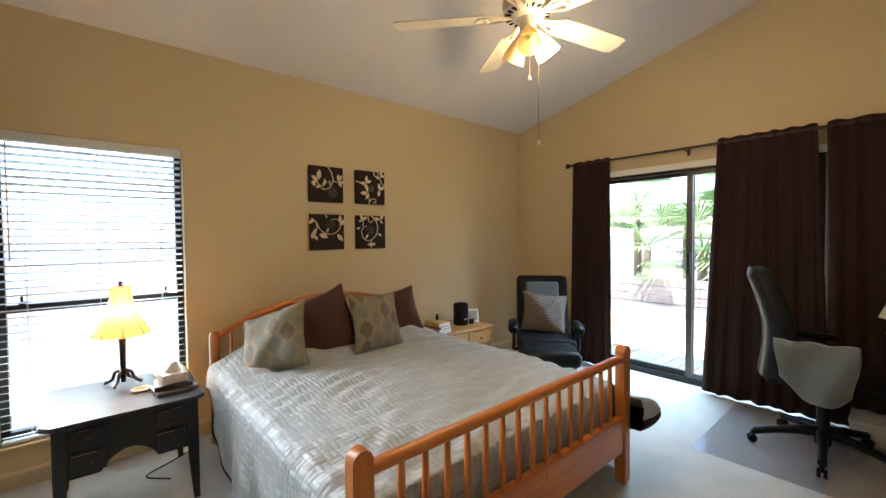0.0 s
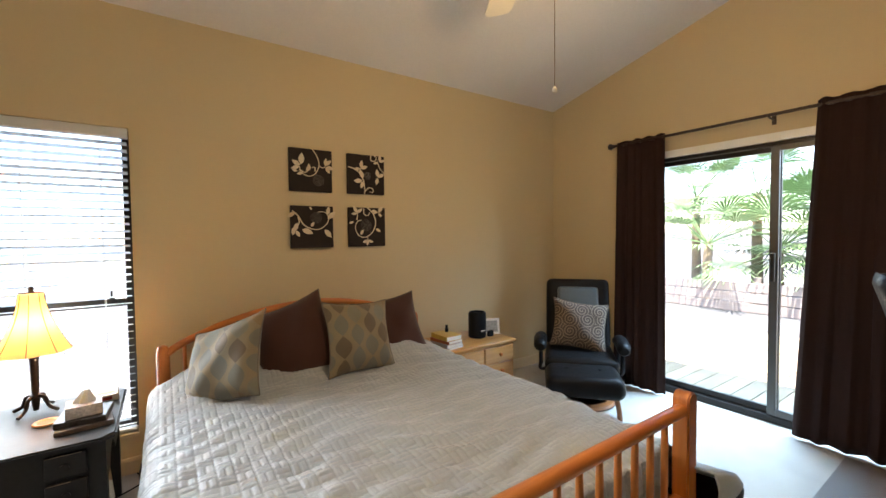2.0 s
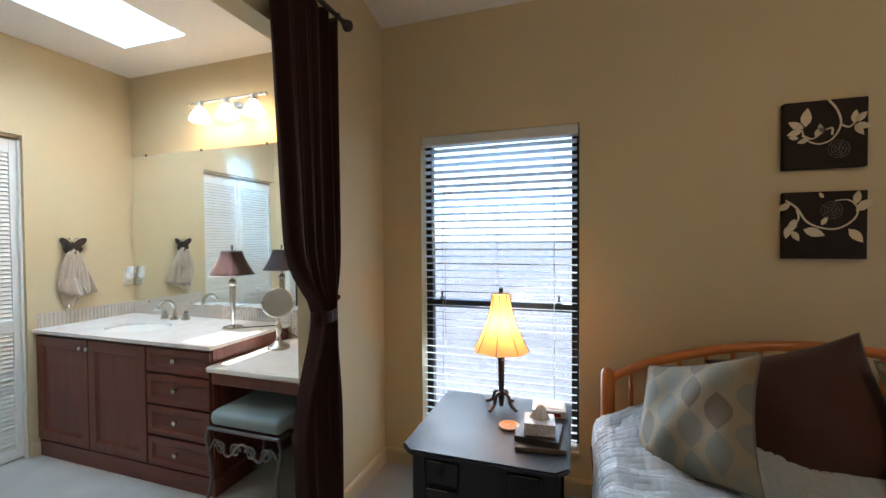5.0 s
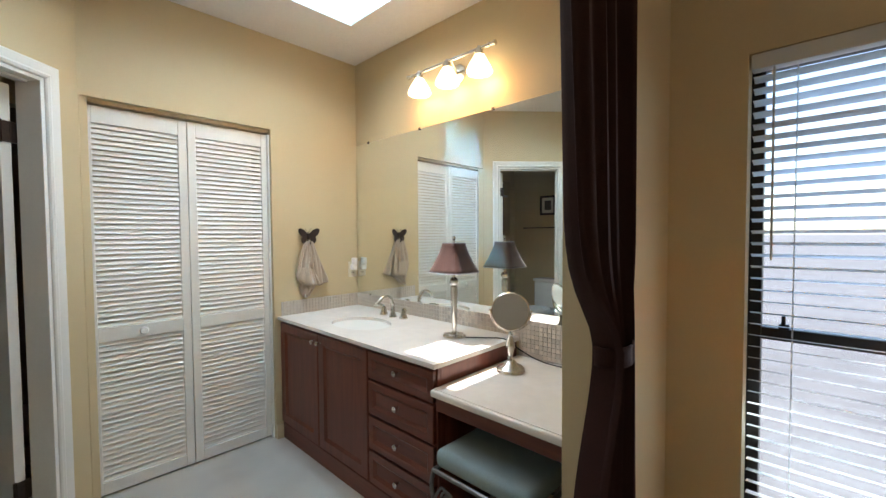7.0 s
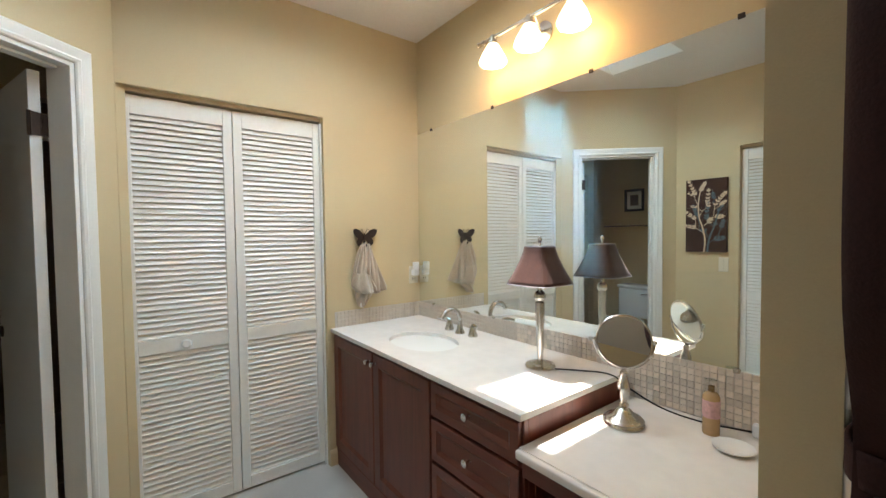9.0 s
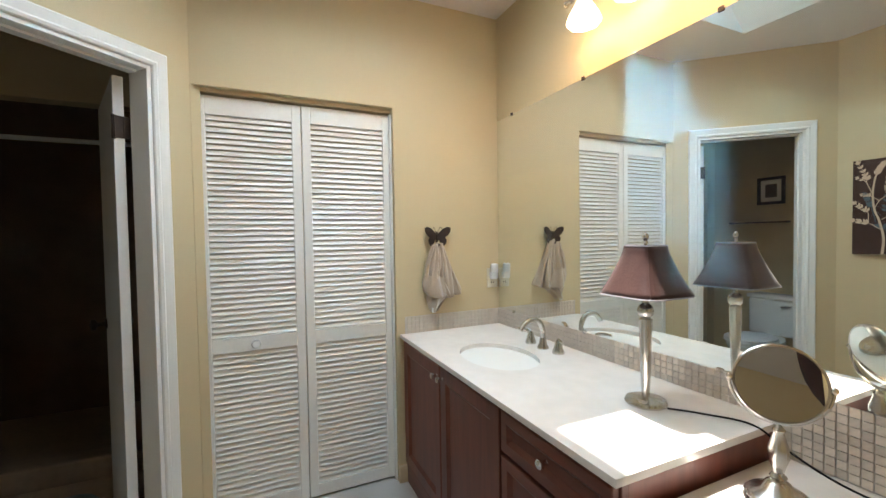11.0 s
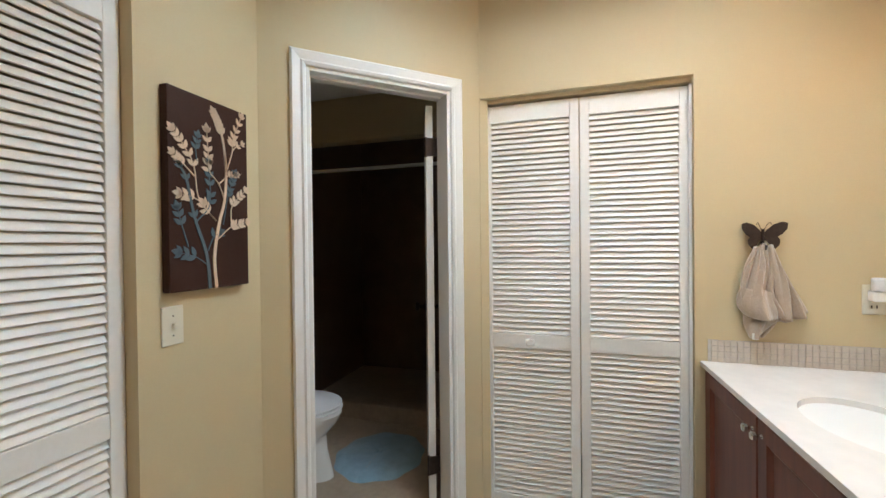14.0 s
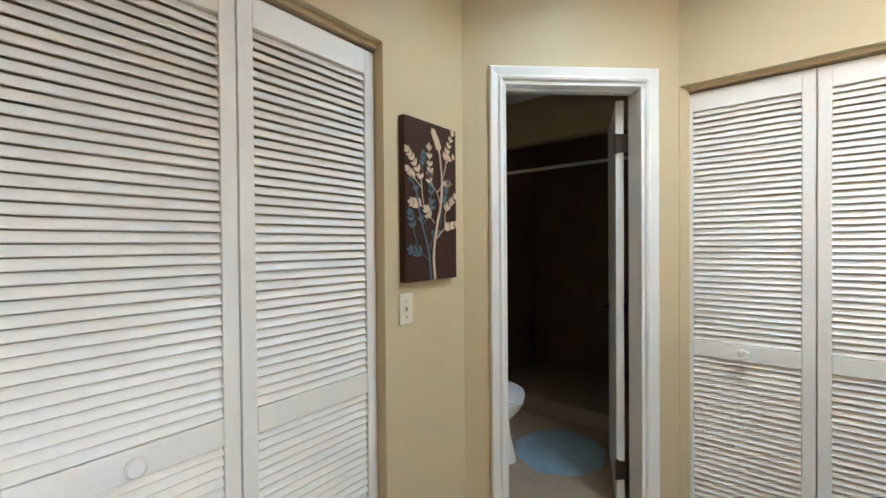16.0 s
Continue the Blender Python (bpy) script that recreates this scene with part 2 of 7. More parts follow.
def lathe(bm, profile, m=None, seg=24, squash=(1, 1)):
    """A profile of (radius, z) turned round z."""
    rings = []
    for r, z in profile:
        if r < 1e-5:
            rings.append([bm.verts.new((0, 0, z))])
        else:
            rings.append([bm.verts.new((r * squash[0] * math.cos(2 * math.pi * i / seg), r * squash[1] * math.sin(2 * math.pi * i / seg), z)) for i in range(seg)])
    for a, b in zip(rings, rings[1:]):
        for i in range(seg):
            j = (i + 1) % seg
            if len(a) == 1 and len(b) == 1:
                continue
            if len(a) == 1:
                bm.faces.new((a[0], b[i], b[j]))
            elif len(b) == 1:
                bm.faces.new((a[i], a[j], b[0]))
            else:
                bm.faces.new((a[i], a[j], b[j], b[i]))
    for ring in (rings[0], rings[-1]):
        if len(ring) > 2:
            bm.faces.new(ring)
    if m is not None:
        bmesh.ops.transform(bm, matrix=m, verts=[v for r in rings for v in r])
    return bm


def tube(bm, points, radius, seg=10, cap=True):
    """A round bar through points; radius is one number or one for each point."""
    pts = [Vector(p) for p in points]
    rad = radius if isinstance(radius, (list, tuple)) else [radius] * len(pts)
    rings, side = [], None
    for i, p in enumerate(pts):
        way = (pts[min(i + 1, len(pts) - 1)] - pts[max(i - 1, 0)]).normalized()
        if side is None:
            side = way.orthogonal().normalized()
        side = (side - way * side.dot(way)).normalized()
        up = way.cross(side)
        rings.append([bm.verts.new(p + rad[i] * (math.cos(a) * side + math.sin(a) * up)) for a in (2 * math.pi * k / seg for k in range(seg))])
    for a, b in zip(rings, rings[1:]):
        for k in range(seg):
            bm.faces.new((a[k], a[(k + 1) % seg], b[(k + 1) % seg], b[k]))
    if cap:
        bm.faces.new(rings[0][::-1])
        bm.faces.new(rings[-1])
    return bm


def curve(points, steps=8):
    """A smooth line through points."""
    p = [Vector(q) for q in points]
    p = [2 * p[0] - p[1]] + p + [2 * p[-1] - p[-2]]
    out = []
    for i in range(1, len(p) - 2):
        for k in range(steps):
            t = k / steps
            out.append(0.5 * ((2 * p[i]) + (p[i + 1] - p[i - 1]) * t + (2 * p[i - 1] - 5 * p[i] + 4 * p[i + 1] - p[i + 2]) * t * t + (3 * p[i] - p[i - 1] - 3 * p[i + 1] + p[i + 2]) * t ** 3))
    return out + [p[-2]]


def sheet(bm, rows):
    """A grid of points joined to a sheet."""
    verts = [[bm.verts.new(p) for p in row] for row in rows]
    for a, b in zip(verts, verts[1:]):
        for i in range(len(a) - 1):
            bm.faces.new((a[i], a[i + 1], b[i + 1], b[i]))
    return bm


def solid(ob, thickness, offset=0.0):
    mod = ob.modifiers.new("thickness", "SOLIDIFY")
    mod.thickness, mod.offset = thickness, offset
    return ob


def setting(name, bm, material, label, category):
    return tagged(part(name, bm, material), label, category, kind="structure")


def roof(y):
    return EAVE + SLOPE * (NORTH - max(y, RIDGE) - (max(RIDGE - y, 0)))


# ---- walls, floor, ceilings ----
bm = bmesh.new()
box(bm, (-4.1, SOUTH - 0.12, -0.12), (EAST + 0.14, NORTH + 0.14, 0.0))
setting("floor", bm, CARPET, "beige cut-pile carpet with footprints and wear", "floor")
bm = bmesh.new()
box(bm, (-3.95, 0.95, 0.0), (-1.26, 2.6, 0.006))
setting("floor_tiled", bm, TILEFLOOR, "tan ceramic tile floor of the toilet room", "floor")

WIN = (0.485, 1.372, 0.235, 1.967)
bm = bmesh.new()
Y0, Y1 = NORTH, NORTH + 0.14
for a, b in (((-2.7, Y0, 0), (WIN[0], Y1, 2.64)), ((WIN[1], Y0, 0), (EAST + 0.14, Y1, 2.64)), ((WIN[0], Y0, 0), (WIN[1], Y1, WIN[2])), ((WIN[0], Y0, WIN[3]), (WIN[1], Y1, 2.64))):
    box(bm, a, b)
setting("wall_north", bm, PAINT, "tan painted drywall with a tall window opening", "wall")

SLD = (1.46, 3.26, 0.02, 1.965)


def gable(bm, x0, x1, spans):
    for y0, y1, z0, z1 in spans:
        n = max(1, int(abs(y1 - y0) / 0.5))
        cuts = [y0 + (y1 - y0) * k / n for k in range(n + 1)]
        if y0 < RIDGE < y1:
            cuts = sorted(cuts + [RIDGE])
        for a, b in zip(cuts, cuts[1:]):
            ta, tb = (roof(a) + 0.02, roof(b) + 0.02) if z1 is None else (z1, z1)
            v = [bm.verts.new(p) for p in ((x0, a, z0), (x1, a, z0), (x1, b, z0), (x0, b, z0), (x0, a, ta), (x1, a, ta), (x1, b, tb), (x0, b, tb))]
            for f in ((0, 1, 2, 3), (4, 5, 6, 7), (0, 1, 5, 4), (1, 2, 6, 5), (2, 3, 7, 6), (3, 0, 4, 7)):
                bm.faces.new([v[i] for i in f])
    return bm


bm = gable(bmesh.new(), EAST, EAST + 0.14, ((SOUTH, SLD[0], 0, None), (SLD[1], NORTH, 0, None), (SLD[0], SLD[1], SLD[3] + 0.0, None)))
setting("wall_east", bm, PAINT, "tan painted gable wall with the sliding door opening", "wall")
bm = gable(bmesh.new(), 0.13, 0.235, ((3.59, NORTH, 0, None), (ALCOVE, 3.59, 2.21, None)))
setting("wall_partition", bm, PAINT, "tan painted stub wall and header of the alcove opening", "wall")
bm = gable(bmesh.new(), 0.25, 0.35, ((SOUTH, ALCOVE, 0, None),))
setting("wall_west_bedroom", bm, PAINT, "tan painted drywall", "wall")
bm = bmesh.new()
box(bm, (0.25, SOUTH - 0.12, 0), (EAST + 0.14, SOUTH, roof(SOUTH) + 0.02))
setting("wall_south", bm, PAINT, "tan painted drywall", "wall")
bm = bmesh.new()
for ya, yb in ((NORTH + 0.14, RIDGE), (RIDGE, SOUTH - 0.12)):
    za, zb = EAVE + SLOPE * (NORTH - ya) if ya > RIDGE else roof(ya), roof(yb)
    v = [bm.verts.new(p) for p in ((0.12, ya, za), (5.12, ya, za), (5.12, yb, zb), (0.12, yb, zb), (0.12, ya, za + 0.14), (5.12, ya, za + 0.14), (5.12, yb, zb + 0.14), (0.12, yb, zb + 0.14))]
    for f in ((0, 1, 2, 3), (4, 5, 6, 7), (0, 1, 5, 4), (1, 2, 6, 5), (2, 3, 7, 6), (3, 0, 4, 7)):
        bm.faces.new([v[i] for i in f])
setting("ceiling", bm, CEILING, "white textured vaulted ceiling", "ceiling")

# alcove ceiling with the skylight shaft
SKX, SKY = (-1.44, -0.91), (2.67, 3.913)
bm = bmesh.new()
for a, b in (((-2.7, 1.3, FLAT), (SKX[0], 4.4, FLAT + 0.12)), ((SKX[1], 1.3, FLAT), (0.13, 4.4, FLAT + 0.12)), ((SKX[0], 1.3, FLAT), (SKX[1], SKY[0], FLAT + 0.12)), ((SKX[0], SKY[1], FLAT), (SKX[1], 4.4, FLAT + 0.12))):
    box(bm, a, b)
setting("ceiling_alcove", bm, CEILING, "white flat ceiling with a skylight opening", "ceiling")
TOPX, TOPY, TOPZ = (-1.38, -0.92), (3.5, 3.905), 3.28
bm = bmesh.new()
low = [(SKX[0], SKY[0]), (SKX[1], SKY[0]), (SKX[1], SKY[1]), (SKX[0], SKY[1])]
top = [(TOPX[0], TOPY[0]), (TOPX[1], TOPY[0]), (TOPX[1], TOPY[1]), (TOPX[0], TOPY[1])]
for k in range(4):
    j = (k + 1) % 4
    corners = []
    for out in (0.0, 0.05):
        for ring, z in ((low, FLAT + 0.002), (top, TOPZ)):
            for q in (k, j):
                cx, cy = -1.16, 3.4
                x, y = ring[q]
                corners.append(bm.verts.new((x + math.copysign(out, x - cx), y + math.copysign(out, y - cy), z)))
    a, b, c, d, e, f, g, h = corners
    for face in ((a, b, d, c), (e, f, h, g), (a, b, f, e), (c, d, h, g), (a, c, g, e), (b, d, h, f)):
        bm.faces.new(face)
setting("skylight_shaft", bm, WHITE, "white plastered flared skylight shaft", "skylight")
bm = bmesh.new()
box(bm, (TOPX[0] - 0.05, TOPY[0] - 0.05, TOPZ + 0.01), (TOPX[1] + 0.05, TOPY[1] + 0.05, TOPZ + 0.016))
tagged(part("skylight_pane", bm, PANE), "clear glass skylight pane", "skylight", kind="structure").visible_shadow = False

# bathroom side walls
C1 = (2.69, 3.612, 2.03)
bm = bmesh.new()
for a, b in (((WEST - 0.11, 2.686, 0), (WEST, C1[0], FLAT)), ((WEST - 0.11, C1[1], 0), (WEST, NORTH, FLAT)), ((WEST - 0.11, C1[0], C1[2]), (WEST, C1[1], FLAT))):
    box(bm, a, b)
setting("wall_west", bm, PAINT, "tan painted drywall with a closet opening", "wall")
C2 = (-0.777, 0.18, 2.03)
bm = bmesh.new()
for a, b in (((-1.3, ALCOVE - 0.11, 0), (C2[0], ALCOVE, FLAT)), ((C2[1], ALCOVE - 0.11, 0), (0.25, ALCOVE, FLAT)), ((C2[0], ALCOVE - 0.11, C2[2]), (C2[1], ALCOVE, FLAT))):
    box(bm, a, b)
setting("wall_alcove_south", bm, PAINT, "tan painted drywall with a closet opening", "wall")
DIAG = (DIAG_B - DIAG_A).normalized()
DLEN = (DIAG_B - DIAG_A).length
# along the diagonal x' runs from A to B, y' points away from the alcove
DM = Matrix.Translation(DIAG_A) @ Matrix.Rotation(math.atan2(DIAG.y, DIAG.x), 4, "Z")
DOOR = (0.178, 0.828, 2.042)
bm = bmesh.new()
for a, b in (((-0.05, 0, 0), (DOOR[0], 0.11, FLAT)), ((DOOR[1], 0, 0), (DLEN + 0.05, 0.11, FLAT)), ((DOOR[0], 0, DOOR[2]), (DOOR[1], 0.11, FLAT))):
    box(bm, a, b, m=DM)
setting("wall_diagonal", bm, PAINT, "tan painted drywall across the corner with a doorway", "wall")
bm = bmesh.new()
for a, b in (((-4.05, 0.85, 0), (-1.1, 0.95, 2.625)), ((-1.2, 0.95, 0), (-1.1, 1.85, 2.625)), ((-4.05, 2.57, 0), (-2.03, 2.67, 2.625)), ((-4.05, 0.95, 0), (-3.95, 2.57, 2.625)),
             ((-2.80, 0.95, 0), (-2.69, 1.07, 2.44)), ((-2.80, 1.07, 2.11), (-2.69, 2.57, 2.44)), ((-2.7, 2.67, 0), (-2.6, NORTH, 2.625)), ((-2.6, 3.75, 0), (-2.03, 3.85, 2.625)),
             ((-1.1, 1.25, 0), (0.25, 1.35, 2.625)), ((0.25, 1.84, 0), (0.26, 1.35, 2.625))):
    box(bm, a, b)
setting("wall_toilet_room", bm, PAINT, "tan painted drywall of the toilet room and closets", "wall")
bm = bmesh.new()
box(bm, (-4.05, 0.85, 2.44), (-2.03, 2.67, 2.5))
box(bm, (-2.03, 0.85, 2.44), (-1.2, 1.85, 2.5))
setting("ceiling_toilet_room", bm, CEILING, "white flat ceiling", "ceiling")


# baseboards
def baseboard(p, q, out, name="baseboard"):
    p, q, out = Vector((*p, 0)), Vector((*q, 0)), Vector((*out, 0))
    way = (q - p).normalized()
    bm = bmesh.new()
    prism(bm, [(0, 0), (0.014, 0), (0.014, 0.075), (0.008, 0.09), (0, 0.092)], (q - p).length)
    m = Matrix((( out.x, way.x, 0, (p.x + q.x) / 2), (out.y, way.y, 0, (p.y + q.y) / 2), (0, 0, 1, 0), (0, 0, 0, 1)))
    bmesh.ops.transform(bm, matrix=m, verts=bm.verts)
    setting(name, bm, BASE, "tan painted wooden baseboard", "baseboard")


baseboard((0.249, NORTH), (EAST - 0.014, NORTH), (0, -1))
baseboard((0.235, 3.59), (0.235, NORTH), (1, 0))
baseboard((EAST, SLD[1] + 0.05), (EAST, NORTH - 0.014), (-1, 0))
baseboard((EAST, SOUTH), (EAST, SLD[0] - 0.05), (-1, 0))
baseboard((WEST, C1[1]), (WEST, 3.66), (1, 0))
baseboard((-1.24, ALCOVE), (C2[0], ALCOVE), (0, 1))

# ---- outdoors ----
GROUND = surface("gravel_yard_ground", (0.075, 0.074, 0.078), 0.95, vary=0.3, scale=1.5, bump=0.8, bump_scale=25)
DECKWOOD = surface("weathered_deck_wood", (0.34, 0.28, 0.19), 0.8, vary=0.25, scale=3, bump=0.4, bump_scale=40, stretch=(1, 6, 1), object_random=0.2)
FENCEWOOD = surface("weathered_fence_wood", (0.26, 0.21, 0.195), 0.85, vary=0.3, scale=3, bump=0.4, bump_scale=40, stretch=(1, 1, 6), object_random=0.25)
LEAF = surface("palm_leaf", (0.12, 0.20, 0.08), 0.5, vary=0.35, scale=4)
TRUNK = surface("palm_trunk", (0.20, 0.15, 0.10), 0.9, vary=0.3, scale=9, bump=0.6, bump_scale=30)
bm = bmesh.new()
bmesh.ops.create_grid(bm, x_segments=8, y_segments=8, size=400)
bmesh.ops.translate(bm, vec=(0, 0, -0.16), verts=bm.verts)
setting("ground", bm, GROUND, "grey gravel yard ground", "ground")

# ---- more materials ----
PINE = wood("honey_pine", (0.58, 0.20, 0.042), (0.42, 0.12, 0.022), 0.38, "X")
PINE_UP = wood("honey_pine_upright", (0.58, 0.20, 0.042), (0.42, 0.12, 0.022), 0.38, "Z")
PINE_Y = wood("honey_pine_side", (0.58, 0.20, 0.042), (0.42, 0.12, 0.022), 0.38, "Y")
YPINE = wood("yellow_pine", (0.58, 0.31, 0.10), (0.44, 0.205, 0.058), 0.35, "X")
BENTWOOD = wood("brown_bent_wood", (0.34, 0.13, 0.045), (0.23, 0.08, 0.025), 0.4, "X", knots=False)
BLACKWOOD = surface("black_painted_wood", (0.010, 0.010, 0.012), 0.5, vary=0.25, scale=7, bump=0.08, bump_scale=60)
BLACKWOOD.node_tree.nodes["Principled BSDF"].inputs["Specular IOR Level"].default_value = 0.28
WORN = surface("worn_wood_edge", (0.20, 0.15, 0.11), 0.6, vary=0.3)
LEATHER = surface("black_leather", (0.010, 0.010, 0.011), 0.38, vary=0.2, scale=10, bump=0.35, bump_scale=160)
BLACKPLASTIC = surface("black_plastic", (0.010, 0.010, 0.012), 0.45, vary=0.15, scale=10, bump=0.1, bump_scale=200)
MESHCLOTH = surface("dark_mesh_cloth", (0.012, 0.012, 0.011), 0.85, vary=0.2, scale=20, bump=0.4, bump_scale=400)
for black in (LEATHER, BLACKPLASTIC, MESHCLOTH):
    black.node_tree.nodes["Principled BSDF"].inputs["Specular IOR Level"].default_value = 0.09
IRON = surface("dark_iron", (0.045, 0.030, 0.024), 0.45, metal=0.6, vary=0.25, scale=30, bump=0.2, bump_scale=90)
CURTAIN = surface("brown_curtain_cloth", (0.024, 0.0105, 0.0085), 0.8, vary=0.18, scale=5, bump=0.25, bump_scale=320, sheen=0.05)
VELVET = surface("dark_plum_velvet", (0.026, 0.0095, 0.008), 0.8, vary=0.25, scale=5, bump=0.2, bump_scale=260, sheen=0.12)
for cloth in (CURTAIN, VELVET):
    cloth.node_tree.nodes["Principled BSDF"].inputs["Sheen Tint"].default_value = (0.30, 0.11, 0.075, 1)
COVER = surface("silver_quilted_satin", (0.335, 0.365, 0.385), 0.50, vary=0.08, scale=3, bump=0.25, bump_scale=90, sheen=0.25)
COVER.node_tree.nodes["Principled BSDF"].inputs["Specular IOR Level"].default_value = 0.32
COVERBACK = surface("brown_quilt_lining", (0.028, 0.016, 0.012), 0.7, vary=0.15)
SHEETCLOTH = surface("pale_blue_sheet", (0.55, 0.58, 0.62), 0.8, vary=0.06, bump=0.15)
BROWNCLOTH = surface("chocolate_pillow_cloth", (0.055, 0.022, 0.016), 0.75, vary=0.12, scale=8, bump=0.3, bump_scale=350, sheen=0.2)
PIPING = surface("grey_piping", (0.13, 0.11, 0.085), 0.8)
GREYCLOTH = surface("grey_fleece", (0.105, 0.125, 0.13), 0.95, vary=0.12, scale=9, bump=0.6, bump_scale=170, sheen=0.4)
CANVAS = surface("black_brown_canvas", (0.020, 0.013, 0.011), 0.6, vary=0.25, scale=12, bump=0.3, bump_scale=300)
CREAM = surface("cream_relief_paint", (0.66, 0.55, 0.38), 0.55, vary=0.15, scale=40, bump=0.2, bump_scale=200)
GREYPAINT = surface("grey_lattice_paint", (0.10, 0.085, 0.075), 0.6)
PAPER = surface("white_paper", (0.75, 0.74, 0.70), 0.8, vary=0.05)
BOOKS = [surface("yellow_book_cover", (0.55, 0.38, 0.08), 0.4), surface("red_book_cover", (0.35, 0.10, 0.05), 0.4), surface("grey_book_cover", (0.35, 0.36, 0.38), 0.4), surface("white_book_cover", (0.65, 0.63, 0.58), 0.4)]
BLIND = surface("white_blind_slat", (0.60, 0.61, 0.60), 0.4, vary=0.03)
SILVER = surface("silver_plastic", (0.45, 0.44, 0.42), 0.35, metal=0.3)
FRAMEGREY = surface("grey_aluminium_frame", (0.10, 0.095, 0.09), 0.4, metal=0.5, vary=0.1)
BRASS = surface("aged_brass", (0.25, 0.16, 0.07), 0.35, metal=0.9)
FANWHITE = surface("cream_fan_paint", (0.74, 0.68, 0.54), 0.35, vary=0.04)
MATPLASTIC = glass("clear_mat_plastic", (0.95, 0.95, 0.97), 0.16, 0.14)


def shade_cloth(name, colour, through_it):
    m = bpy.data.materials.new(name)
    n, l = nodes_of(m)
    n.remove(n["Principled BSDF"])
    df, tr, mix = n.new("ShaderNodeBsdfDiffuse"), n.new("ShaderNodeBsdfTranslucent"), n.new("ShaderNodeMixShader")
    t = n.new("ShaderNodeTexNoise")
    t.inputs["Scale"].default_value = 60
    r = n.new("ShaderNodeMapRange")
    r.inputs["To Min"].default_value, r.inputs["To Max"].default_value = through_it - 0.08, through_it + 0.08
    l.new(t.outputs["Fac"], r.inputs["Value"])
    df.inputs[0].default_value = tr.inputs[0].default_value = (*colour, 1)
    l.new(r.outputs[0], mix.inputs[0])
    l.new(df.outputs[0], mix.inputs[1])
    l.new(tr.outputs[0], mix.inputs[2])
    l.new(mix.outputs[0], n["Material Output"].inputs[0])
    return m


def maths(n, l, op, a, b=None, c=None):
    k = n.new("ShaderNodeMath")
    k.operation = op
    for i, v in enumerate((a, b, c)):
        if v is None:
            continue
        if isinstance(v, (int, float)):
            k.inputs[i].default_value = v
        else:
            l.new(v, k.inputs[i])
    return k.outputs[0]


def leaf_cloth(name):
    """Woven cloth with staggered rows of pointed ovals in grey, brown and gold."""
    m = bpy.data.materials.new(name)
    n, l = nodes_of(m)
    b = n["Principled BSDF"]
    b.inputs["Roughness"].default_value, b.inputs["Sheen Weight"].default_value = 0.7, 0.2
    tc, sp = n.new("ShaderNodeTexCoord"), n.new("ShaderNodeSeparateXYZ")
    l.new(tc.outputs["Object"], sp.inputs[0])
    u = maths(n, l, "DIVIDE", sp.outputs[0], 0.084)
    v = maths(n, l, "DIVIDE", sp.outputs[2], 0.128)
    column = maths(n, l, "FLOOR", u)
    odd = maths(n, l, "MODULO", maths(n, l, "ABSOLUTE", column), 2.0)
    v2 = maths(n, l, "ADD", v, maths(n, l, "MULTIPLY", odd, 0.5))
    fu = maths(n, l, "SUBTRACT", maths(n, l, "FRACT", u), 0.5)
    fv = maths(n, l, "SUBTRACT", maths(n, l, "FRACT", v2), 0.5)
    lens = maths(n, l, "SUBTRACT", maths(n, l, "MULTIPLY", maths(n, l, "COSINE", maths(n, l, "MULTIPLY", fv, 3.05)), 0.50), maths(n, l, "ABSOLUTE", fu))
    inside = maths(n, l, "GREATER_THAN", lens, 0.03)
    cell, white = n.new("ShaderNodeCombineXYZ"), n.new("ShaderNodeTexWhiteNoise")
    l.new(column, cell.inputs[0])
    l.new(maths(n, l, "FLOOR", v2), cell.inputs[1])
    l.new(cell.outputs[0], white.inputs["Vector"])
    ramp = n.new("ShaderNodeValToRGB")
    ramp.color_ramp.interpolation = "CONSTANT"
    stops = ((0.0, (0.135, 0.13, 0.10)), (0.36, (0.11, 0.08, 0.045)), (0.66, (0.165, 0.155, 0.11)), (0.86, (0.20, 0.135, 0.06)))
    for i, (at, colour) in enumerate(stops):
        e = ramp.color_ramp.elements[i] if i < 2 else ramp.color_ramp.elements.new(at)
        e.position, e.color = at, (*colour, 1)
    l.new(white.outputs["Value"], ramp.inputs[0])
    mix = n.new("ShaderNodeMix")
    mix.data_type = "RGBA"
    l.new(inside, mix.inputs[0])
    mix.inputs[6].default_value = (0.205, 0.16, 0.092, 1)
    l.new(ramp.outputs[0], mix.inputs[7])
    weave, r2, sc = n.new("ShaderNodeTexNoise"), n.new("ShaderNodeMapRange"), n.new("ShaderNodeVectorMath")
    weave.inputs["Scale"].default_value = 260
    r2.inputs["To Min"].default_value, r2.inputs["To Max"].default_value = 0.75, 1.25
    l.new(weave.outputs["Fac"], r2.inputs["Value"])
    sc.operation = "SCALE"
    l.new(mix.outputs[2], sc.inputs[0])
    l.new(r2.outputs[0], sc.inputs["Scale"])
    l.new(sc.outputs[0], b.inputs["Base Color"])
    bp = n.new("ShaderNodeBump")
    bp.inputs["Strength"].default_value, bp.inputs["Distance"].default_value = 0.3, 0.002
    l.new(weave.outputs["Fac"], bp.inputs["Height"])
    l.new(bp.outputs[0], b.inputs["Normal"])
    return m


